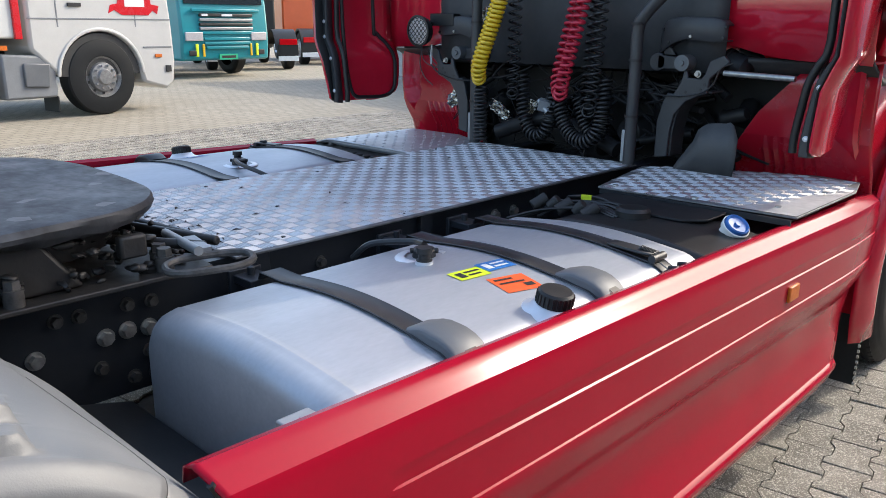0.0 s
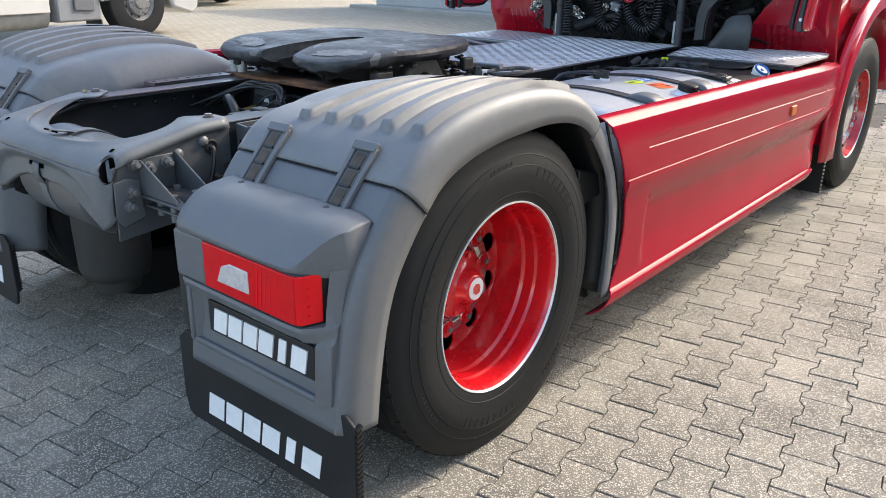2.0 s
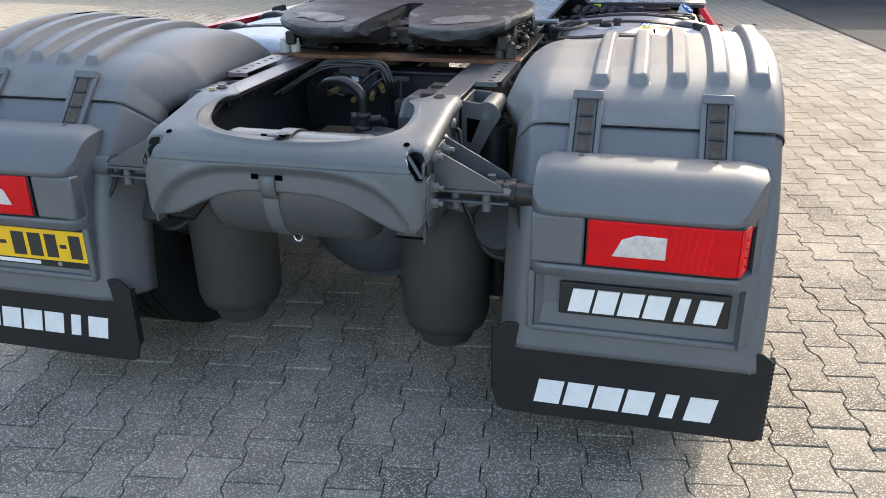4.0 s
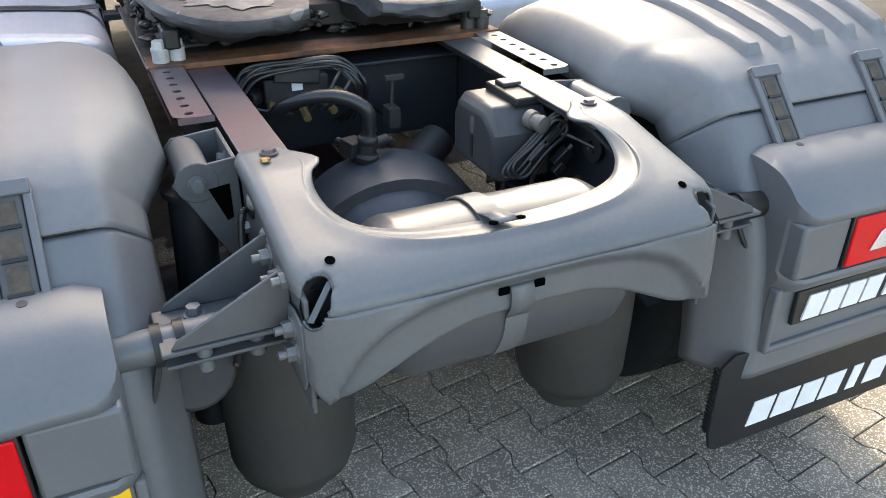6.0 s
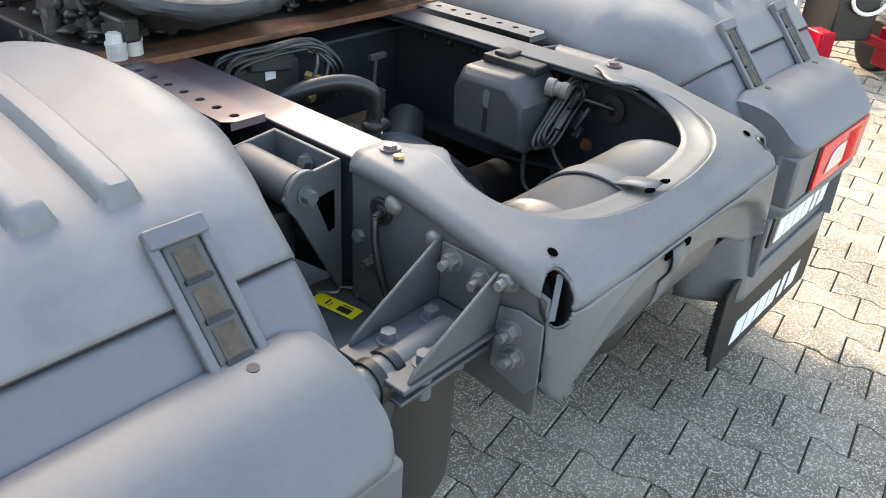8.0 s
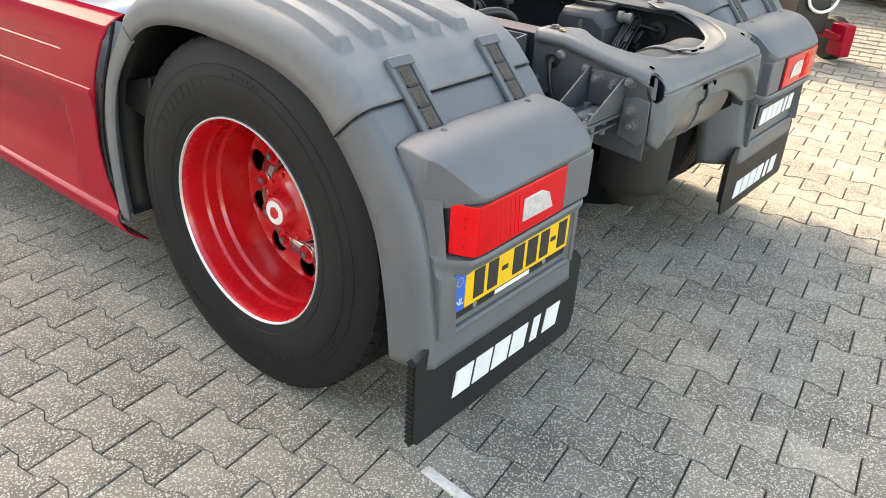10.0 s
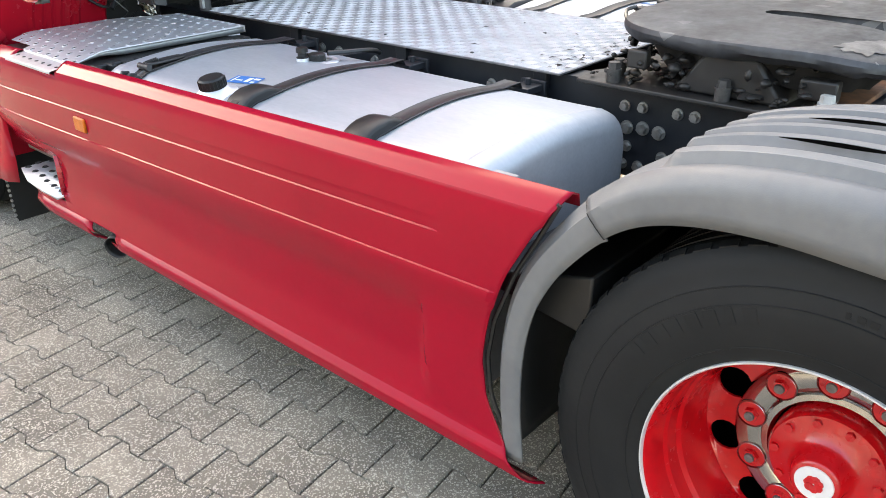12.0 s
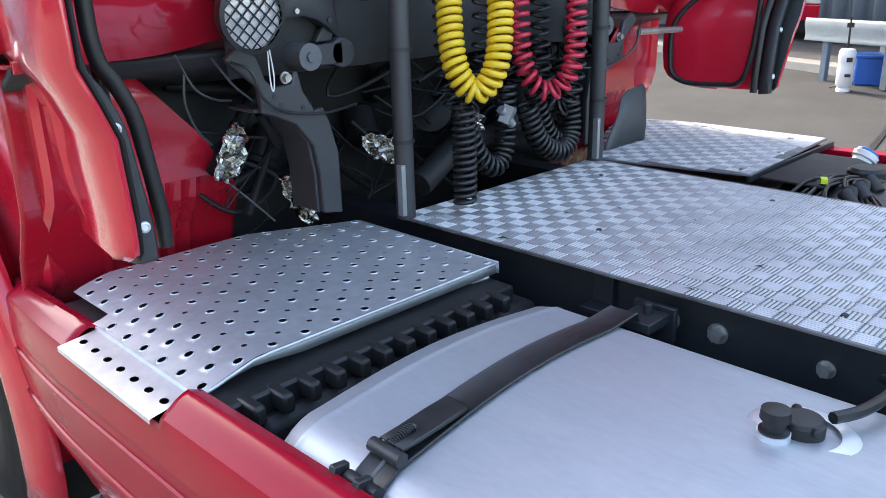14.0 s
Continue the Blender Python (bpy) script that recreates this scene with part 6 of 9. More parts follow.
STEP_CELL = 0.0345
bm = bmesh.new()
for i in range(21):
    for j in range(17):
        cx, cv = -1.212 + (i + 0.5) * STEP_CELL, (j + 0.5) / 17
        if i == 0 and cv > 0.72:
            continue

        def at(u, v, lift):
            x = cx + u
            return V(x, 2.57 + (step_l_front(x) - 2.57) * (cv + v), step_l_z(x) + lift)

        h = STEP_CELL / 2
        if (i + j) % 2 == 0:
            big = j % 2 == 0 or i < 3
            r = 0.0084 if big else 0.0058
            holed_cell(bm, at, h, 0.5 / 17, r, r / 0.6, 0.0020 if big else 0.0002)
        else:
            faces_to(bm, [at(a * h, b * 0.5 / 17, 0) for a, b in ((1, 0), (1, 1), (0, 1), (-1, 1), (-1, 0), (-1, -1), (0, -1), (1, -1))], [tuple(range(8))])
for j in range(7):
    cy = 2.583 + (j + 0.5) * 0.0535

    def at(u, v, lift):
        return V(-1.2505 + u, cy + v, 0.9085 + 0.14 * u + lift)

    holed_cell(bm, at, 0.0345, 0.02675, 0.0072, 0.0112, 0.0002)
# crease between slope and strip, lip at the strip's outer edge
sheet(bm, [[V(-1.212, y, 0.9165), V(-1.214, y, 0.9195), V(-1.217, y, 0.9135)] for y in (2.575, 2.96)])
sheet(bm, [[V(-1.285, y, 0.9036), V(-1.289, y, 0.902), V(-1.290, y, 0.894)] for y in (2.583, 2.9575)])
bmesh.ops.remove_doubles(bm, verts=bm.verts, dist=1e-4)
step_l = part("perforated_step", bm, STEP_ALU, truck, "aluminium step plate with flared round holes", angle=40)
bm = bmesh.new()
xs = [-1.212 + STEP_CELL * k for k in range(22)]
sheet(bm, [[V(x, 2.569, step_l_z(x)) for x in xs], [V(x, 2.567, step_l_z(x) - 0.005) for x in xs]])
sheet(bm, [[V(-0.487, 2.568, 0.945), V(-0.487, 3.045, 0.945)], [V(-0.485, 2.568, 0.918), V(-0.485, 3.045, 0.918)]])
part("step_edge", bm, STEP_ALU, step_l, "folded edge of the step", thick=0.003)
bm = bmesh.new()
sheet(bm, [[V(x, 2.574, step_l_z(x) - 0.004) for x in xs], [V(x, 2.576, step_l_z(x) - 0.004 - 0.024 * min(1.0, (x + 1.212) / 0.2)) for x in xs]])
part("step_fold", bm, GALV, step_l, "dull folded lip under the step", thick=0.002)
bm = bmesh.new()
sheet(bm, [[V(x, y, z) for x, z in ((-0.56, 0.939), (-0.56, 0.912), (-0.503, 0.908), (-0.503, 0.939))] for y in (2.578, 3.02)])
sheet(bm, [[V(-0.553, 2.61, z), V(-0.508, 2.61, z)] for z in (0.912, 0.938)])
part("step_support", bm, STEP_ALU, step_l, "channel under the step", thick=0.003)
# black ribbed box under it
bm = bmesh.new()
box(bm, (-0.86, 2.83, 0.70), (0.72, 0.64, 0.42))
for k in range(12):
    box(bm, (-1.16 + k * 0.054, 2.50, 0.895), (0.022, 0.06, 0.035))
part("battery_box", bm, BLACK, truck, "black ribbed plastic box under the step", bevel=0.006)

# ---- fuel tanks ----
def tank_section(n=40):
    """Rounded section: (x, z) with a gently bowed top."""
    out = []
    x0, x1, z0, z1 = 0.515, 1.215, 0.33, 0.938
    r = 0.095
    def corner(cx, cz, a0):
        return [(cx + r * math.cos(a0 + math.pi / 2 * k / 8), cz + r * math.sin(a0 + math.pi / 2 * k / 8)) for k in range(9)]
    out += corner(x1 - r, z1 - r, 0)
    for k in range(1, 10):
        t = k / 10
        out.append((x1 - r + (x0 - x1 + 2 * r) * t, z1 + 0.020 * math.sin(math.pi * t)))
    out += corner(x0 + r, z1 - r, math.pi / 2) + corner(x0 + r, z0 + r, math.pi) + corner(x1 - r, z0 + r, 1.5 * math.pi)
    return out


def top_z(x):
    x = abs(x)
    t = (1.215 - 0.095 - x) / (0.70 - 0.19)
    return 0.938 + 0.020 * math.sin(math.pi * min(max(t, 0), 1)) if x < 1.12 else 0.938 - 0.095 * (1 - math.sqrt(max(0, 1 - ((x - 1.12) / 0.095) ** 2)))


def build_tank(s, y0, y1, straps, label):
    sec = tank_section()
    cx, cz = 0.865, 0.64
    bm = bmesh.new()
    rows = []
    for y, k in ((y0, 0.84), (y0 + 0.002, 0.88), (y0 + 0.008, 0.925), (y0 + 0.018, 0.955), (y0 + 0.032, 0.980), (y0 + 0.048, 0.993), (y0 + 0.060, 0.997), (y0 + 0.064, 1.002), (y0 + 0.068, 1.002), (y0 + 0.072, 0.998), (y0 + 0.08, 1.0), (y1 - 0.08, 1.0), (y1 - 0.068, 0.998), (y1 - 0.064, 1.002), (y1 - 0.06, 0.997), (y1 - 0.032, 0.98), (y1 - 0.018, 0.955), (y1 - 0.008, 0.925), (y1 - 0.002, 0.88), (y1, 0.84)):
        rows.append([V(s * (cx + (x - cx) * k), y, cz + (z - cz) * k) for x, z in sec])
    g = [[bm.verts.new(p) for p in row] for row in rows]
    for a, b in zip(g, g[1:]):
        for i in range(len(a)):
            bm.faces.new((a[i], a[(i + 1) % len(a)], b[(i + 1) % len(a)], b[i]))
    bm.faces.new(g[0])
    bm.faces.new(g[-1][::-1])
    tank = part("fuel_tank", bm, TANK, truck, label, angle=50)
    for y, kind in straps:
        bm = bmesh.new()
        pts = []
        for x in [0.50 + 0.72 * k / 30 for k in range(31)]:
            skew = 0.02 * (0.86 - x) / 0.36
            pts.append(V(s * x, y + skew, top_z(x) + 0.004 - (0.05 if x < 0.515 else 0)))
        rows = [[p + V(0, w, h) for w, h in ((-0.030, 0), (-0.030, 0.0022), (-0.0275, 0.0034), (-0.025, 0.0018), (0.025, 0.0018), (0.0275, 0.0034), (0.030, 0.0022), (0.030, 0))] for p in pts]
        sheet(bm, rows)
        part("tank_strap", bm, STRAP_BLACK, tank, "black strap over the tank", thick=0.002)
        if kind == "cover":
            bm = bmesh.new()
            rows = []
            for k in range(11):
                x = 1.045 + 0.185 * k / 10
                z = top_z(x) + 0.010 + 0.020 * min(1.0, k / 2.5, 0.35 + (10 - k) / 3)
                w = 0.036 + 0.008 * min(1.0, k / 4)
                rows.append([V(s * x, y - w, z - 0.03), V(s * x, y - w, z - 0.006), V(s * x, y - w + 0.008, z), V(s * x, y + w - 0.008, z), V(s * x, y + w, z - 0.006), V(s * x, y + w, z - 0.03)])
            sheet(bm, rows)
            for row in (rows[0], rows[-1]):
                faces_to(bm, row, [tuple(range(6))])
            cover = part("strap_cover", bm, GREY if s > 0 else BLACK, tank, "moulded plastic cover on the strap", bevel=0.003)
            bm = bmesh.new()
            box(bm, (s * 1.19, y, top_z(1.19) + 0.031), (0.036, 0.030, 0.004), (0, s * 28, 0))
            part("cover_window", bm, INK, cover)
            bm = bmesh.new()
            box(bm, (s * 1.19, y, top_z(1.19) + 0.0295), (0.044, 0.038, 0.004), (0, s * 28, 0))
            part("window_rim", bm, STEEL, cover)
        else:
            # folded strap tail, two barrels, a tee bolt with its spring
            def on(x, d, lift):
                return V(s * x, y + 0.02 * (0.86 - x) / 0.36 + d, top_z(x) + lift)

            bm = bmesh.new()
            sheet(bm, [[on(x, -w, 0.009 + q), on(x, -w * 0.86, 0.0135 + q), on(x, w * 0.86, 0.0135 + q), on(x, w, 0.009 + q)] for x, w, q in ((1.00, 0.020, 0), (1.005, 0.025, 0.0), (1.05, 0.026, 0.004), (1.10, 0.025, 0.008), (1.135, 0.024, 0.012))])
            part("strap_tail", bm, STRAP_BLACK, tank, "folded black strap end", thick=0.003)
            bm = bmesh.new()
            for x, lift in ((1.143, 0.016), (1.188, 0.014)):
                rod(bm, on(x, -0.030, lift), on(x, 0.030, lift), 0.0105, seg=14)
            buckle = part("buckle", bm, STRAP_BLACK, tank, "black clamp buckle")
            for d in (-0.024, 0.024):
                bm = bmesh.new()
                prism(bm, [(s * 1.185, 0.86), (s * 1.218, 0.85), (s * 1.222, 0.90), (s * 1.205, top_z(1.188) + 0.034), (s * 1.18, top_z(1.188) + 0.03)], "y", y + d - 0.008, y + d + 0.004)
                part("buckle_ear", bm, STRAP_BLACK, buckle, bevel=0.002)
            bm = bmesh.new()
            rod(bm, on(1.09, 0, 0.025), on(1.205, 0, 0.024), 0.0040, seg=8)
            rod(bm, on(1.200, 0, 0.024), on(1.212, 0, 0.024), 0.008, seg=6)
            part("tee_bolt", bm, STEEL, buckle, "bare tee bolt")
            bm = bmesh.new()
            coil(bm, [on(1.095, 0, 0.025), on(1.115, 0, 0.025), on(1.135, 0, 0.0245)], 0.0065, 0.0014, 0.0042)
            part("buckle_spring", bm, BLACK, buckle, angle=80)
        bm = bmesh.new()
        box(bm, (s * 0.475, y, 0.915), (0.09, 0.07, 0.02))
        box(bm, (s * 0.44, y, 0.90), (0.012, 0.09, 0.07))
        rod(bm, (s * 0.47, y, 0.90), (s * 0.47, y, 0.945), 0.009, seg=10)
        part("strap_anchor", bm, FRAME, tank, bevel=0.002)
    return tank


def filler_cap(tank, s, x, y):
    z = top_z(x) - 0.004
    ax = V(s * 0.18, 0, 1).normalized()
    bm = bmesh.new()
    lathe(bm, [(-0.01, 0.075), (0.003, 0.066), (0.008, 0.052), (0.020, 0.042), (0.022, 0.034)], (s * x, y, z), ax, 32)
    part("filler_neck", bm, ALU, tank, "pressed aluminium filler neck", angle=60)
    bm = bmesh.new()
    lathe(bm, [(0.018, 0.036), (0.021, 0.0395), (0.047, 0.0385), (0.052, 0.034), (0.054, 0.0)], (s * x, y, z), ax, 32)
    cap = part("filler_cap", bm, BLACK, tank, "round black screw cap", angle=35)
    for k in range(24):
        a = 2 * math.pi * k / 24
        u = ax.orthogonal().normalized()
        w = ax.cross(u)
        c = V(s * x, y, z) + (u * math.cos(a) + w * math.sin(a)) * 0.0392
        bm = bmesh.new()
        rod(bm, c + ax * 0.022, c + ax * 0.046, 0.0022, seg=6)
        part("cap_rib", bm, BLACK, cap)


def sender(tank, s, x, y, sleeve, dx=0.055, dy=-0.055):
    z = top_z(x)
    bm = bmesh.new()
    lathe(bm, [(0.0, 0.075), (0.004, 0.070), (0.005, 0.05)], (s * x, y, z - 0.003), (0, 0, 1), 32)
    part("sender_flange", bm, ALU, tank, "pressed ring round the fuel sender")
    bm = bmesh.new()
    lathe(bm, [(0, 0.030), (0.018, 0.030), (0.023, 0.026), (0.025, 0.0)], (s * x, y, z), (0, 0, 1), 28)
    for a in (0.6, 2.2, 4.1):
        rod(bm, (s * x + 0.026 * math.cos(a), y + 0.026 * math.sin(a), z + 0.017), (s * x + 0.036 * math.cos(a), y + 0.036 * math.sin(a), z + 0.017), 0.007, seg=10)
    snd = part("fuel_sender", bm, BLACK, tank, "black fuel sender with a cable", bevel=0.002)
    bm = bmesh.new()
    lathe(bm, [(0, 0.020), (0.016, 0.020), (0.018, 0.015), (0.030, 0.015), (0.032, 0.020), (0.046, 0.019), (0.048, 0.0)], (s * (x + dx), y + dy, z), (0, 0, 1), 18)
    part("breather", bm, BLACK if s < 0 else GRIME, snd)
    bm = bmesh.new()
    lathe(bm, [(0, 0.022), (0.012, 0.022), (0.012, 0.0)], (s * (x + dx), y + dy, z + 0.001), (0, 0, 1), 14)
    part("brass_nut", bm, ALU, snd)
    bm = bmesh.new()
    sweep(bm, smooth_path(sleeve, 8), 0.0085, 8)
    part("sender_cable", bm, HOSE, snd, "black cable sleeve")


tank_r = build_tank(1, 0.76, 2.03, ((1.075, "cover"), (1.56, "cover"), (1.85, "buckle")), "brushed aluminium fuel tank with stickers and black straps")
filler_cap(tank_r, 1, 1.150, 1.372)
sender(tank_r, 1, 0.72, 1.42, [(0.70, 1.44, 0.975), (0.65, 1.45, 0.970), (0.585, 1.42, 0.962), (0.54, 1.39, 0.95), (0.50, 1.37, 0.91)])
tank_l = build_tank(-1, 0.76, 2.405, ((1.145, "cover"), (1.63, "cover"), (2.205, "buckle")), "brushed aluminium fuel tank with black straps")
filler_cap(tank_l, -1, 1.145, 1.788)
sender(tank_l, -1, 0.733, 1.815, [(-0.71, 1.785, 0.975), (-0.66, 1.765, 0.972), (-0.58, 1.755, 0.966), (-0.52, 1.765, 0.955), (-0.47, 1.79, 0.935)], 0.043, 0.020)


def sticker(tank, s, x, y, wd, h, turn, material, bars, name, label):
    """A label lying on the tank top, with print bars."""
    c, q = math.cos(radians(turn)), math.sin(radians(turn))

    def at(a, b, lift):
        u, w = wd * (a - 0.5), h * (b - 0.5)
        px, py = s * x + u * c - w * q, y + u * q + w * c
        return V(px, py, top_z(abs(px)) + lift)

    bm = bmesh.new()
    sheet(bm, [[at(a / 6, b / 6, 0.0015) for a in range(7)] for b in range(7)])
    st = part(name, bm, material, tank, label)
    for a0, b0, a1, b1, mt in bars:
        bm = bmesh.new()
        sheet(bm, [[at(a0 + (a1 - a0) * i / 2, b0 + (b1 - b0) * j / 2, 0.0024) for i in range(3)] for j in range(3)])
        part("print_bar", bm, mt, st)


sticker(tank_r, 1, 1.014, 1.417, 0.103, 0.084, 77, ST_ORANGE, ((0.1, 0.75, 0.6, 0.85, INK), (0.1, 0.5, 0.8, 0.6, INK), (0.65, 0.2, 0.9, 0.4, INK)), "hazard_sticker", "orange hazard sticker")
sticker(tank_r, 1, 0.910, 1.377, 0.094, 0.055, 84, ST_GREEN, ((0.12, 0.2, 0.32, 0.75, INK), (0.4, 0.6, 0.9, 0.75, INK), (0.4, 0.25, 0.8, 0.4, INK)), "notice_sticker", "yellow-green notice sticker")
sticker(tank_r, 1, 0.908, 1.473, 0.092, 0.056, 83, ST_BLUE, ((0.12, 0.2, 0.32, 0.8, WHITE), (0.4, 0.6, 0.9, 0.75, WHITE), (0.4, 0.25, 0.85, 0.4, WHITE)), "instruction_sticker", "blue instruction sticker")
sticker(tank_l, -1, 1.035, 1.79, 0.110, 0.058, -77, ST_BLUE, ((0.10, 0.15, 0.16, 0.85, WHITE), (0.2, 0.3, 0.45, 0.45, WHITE), (0.55, 0.2, 0.7, 0.8, WHITE), (0.75, 0.55, 0.95, 0.8, WHITE), (0.78, 0.15, 0.92, 0.35, WHITE)), "instruction_sticker", "blue instruction sticker")
for s, tank in ((1, tank_r), (-1, tank_l)):
    bm = bmesh.new()
    box(bm, (s * 1.188, 0.69, 0.941), (0.05, 0.06, 0.024))
    box(bm, (s * 1.185, 0.68, 0.915), (0.03, 0.05, 0.06))
    rod(bm, (s * 1.193, 0.69, 0.952), (s * 1.193, 0.69, 0.959), 0.008, seg=8)
    part("skirt_clip", bm, GALV, tank, "galvanised clip holding the side panel", bevel=0.003)
# step ledge ahead of the mudguard
for s in (1, -1):
    bm = bmesh.new()
    prism(bm, [(0.45, 0.66), (0.74, 0.70), (0.74, 0.72), (0.45, 0.80)], "x", s * 0.50, s * 1.20)
    part("splash_guard", bm, BLACK, truck, "dark splash guard between mudguard and tank", bevel=0.006)

# additive tank ahead of the right fuel tank
bm = bmesh.new()
prism(bm, [(0.60, 0.40), (1.20, 0.40), (1.225, 0.44), (1.225, 0.86), (1.19, 0.905), (0.98, 0.935), (0.70, 0.935), (0.60, 0.90)], "y", 2.06, 2.43)
add_tank = part("additive_tank", bm, BLACK, truck, "black plastic additive tank with a blue cap", bevel=0.02)
bm = bmesh.new()
prism(bm, [(0.60, 2.27), (0.98, 2.27), (1.04, 2.33), (1.04, 2.470), (0.60, 2.470)], "z", 0.936, 0.944)
part("tank_lid", bm, FLAP, add_tank, "flat black cover plate", bevel=0.003)
axv = V(0.55, -0.25, 0.80).normalized()
bm = bmesh.new()
lathe(bm, [(-0.03, 0.034), (0.018, 0.034), (0.022, 0.041), (0.040, 0.043), (0.042, 0.040)], (1.108, 2.345, 0.908), axv, 24)
part("cap_skirt", bm, BOTTLE, add_tank, "pale ring of the cap")
bm = bmesh.new()
lathe(bm, [(0.036, 0.038), (0.050, 0.037), (0.053, 0.033), (0.047, 0.028), (0.046, 0.010), (0.052, 0.008), (0.052, 0.0)], (1.108, 2.345, 0.908), axv, 28)
part("blue_cap", bm, CAP_BLUE, add_tank, "blue screw cap")
bm = bmesh.new()
lathe(bm, [(0, 0.055), (0.02, 0.055), (0.03, 0.045), (0.03, 0.0)], (0.835, 2.24, 0.935), (0, 0, 1), 20)
part("additive_sender", bm, BLACK, add_tank)
random.seed(5)
for k in range(12):
    bm = bmesh.new()
    a = random.uniform(-0.05, 0.05)
    sweep(bm, smooth_path([(0.48 + 0.02 * (k % 4), 2.05 + 0.03 * k, 0.90), (0.56 + a, 2.12 + 0.02 * k, 0.932), (0.68 + a, 2.2 + 0.012 * k, 0.942 + 0.004 * (k % 3)), (0.80 + a * 0.5, 2.18 + 0.01 * k, 0.936)], 7), 0.0042 + 0.0015 * (k % 2), 7)
    part("hose", bm, HOSE, add_tank, "black hoses beside the additive tank")
bm = bmesh.new()
box(bm, (0.628, 2.29, 0.956), (0.034, 0.018, 0.014), (0, 0, 25))
part("yellow_connector", bm, ST_GREEN, add_tank)
for k in range(5):
    bm = bmesh.new()
    rod(bm, (0.50 + 0.05 * k, 2.16 + 0.03 * (k % 2), 0.925), (0.53 + 0.05 * k, 2.20, 0.955), 0.02, seg=10)
    part("coupling", bm, GRIME, add_tank, bevel=0.003)

# ---- side skirts ----
def skirt_top(y):
    return interp([(0.4, 0.973), (1.0, 0.962), (1.5, 0.951), (2.0, 0.941), (2.6, 0.926), (3.1, 0.913), (3.5, 0.902)], y)


def skirt_rear(z):
    return interp([(0.25, 0.50), (0.29, 0.545), (0.34, 0.60), (0.45, 0.660), (0.55, 0.672), (0.65, 0.655), (0.78, 0.605), (0.88, 0.548), (0.99, 0.490)], z)


def skirt_x(y, z):
    """Outer surface by height at the rear end: chamfered top, two stepped creases with ledges, a pressed pocket, a rounded sill."""
    base = [(0.26, 1.225), (0.275, 1.262), (0.29, 1.280), (0.315, 1.286), (0.322, 1.2855), (0.330, 1.281), (0.339, 1.270), (0.350, 1.266), (0.50, 1.264), (0.66, 1.270)]
    top = [(0.875, 1.279), (0.952, 1.273), (0.958, 1.270), (0.972, 1.252), (0.980, 1.243), (0.986, 1.232)]
    low_step = [(0.715, 1.2835), (0.734, 1.2858), (0.737, 1.2852), (0.7395, 1.2810), (0.757, 1.2805)] if y > 0.638 else [(0.736, 1.278), (0.757, 1.279)]
    high_step = [(0.829, 1.2815), (0.834, 1.2822), (0.8365, 1.2780), (0.864, 1.2778), (0.868, 1.279)] if y > 0.786 else [(0.834, 1.280)]
    x = interp(base + low_step + high_step + top, z)
    # pocket
    p = min(max((y - 0.845) / 0.020, 0), 1) * min(max((z - 0.352) / 0.10, 0), 1) * min(max((0.655 - z) / 0.05, 0), 1)
    x -= 0.021 * p
    # the panel turns in towards the front wheel
    if y > 2.9:
        x -= 0.35 * (y - 2.9) ** 2 * (0.3 + 0.7 * min(max((0.8 - z) / 0.5, 0), 1))
    return x


def skirt_front(z):
    return interp([(0.26, 2.86), (0.32, 3.00), (0.45, 3.18), (0.6, 3.28), (0.8, 3.36), (0.92, 3.42)], z)


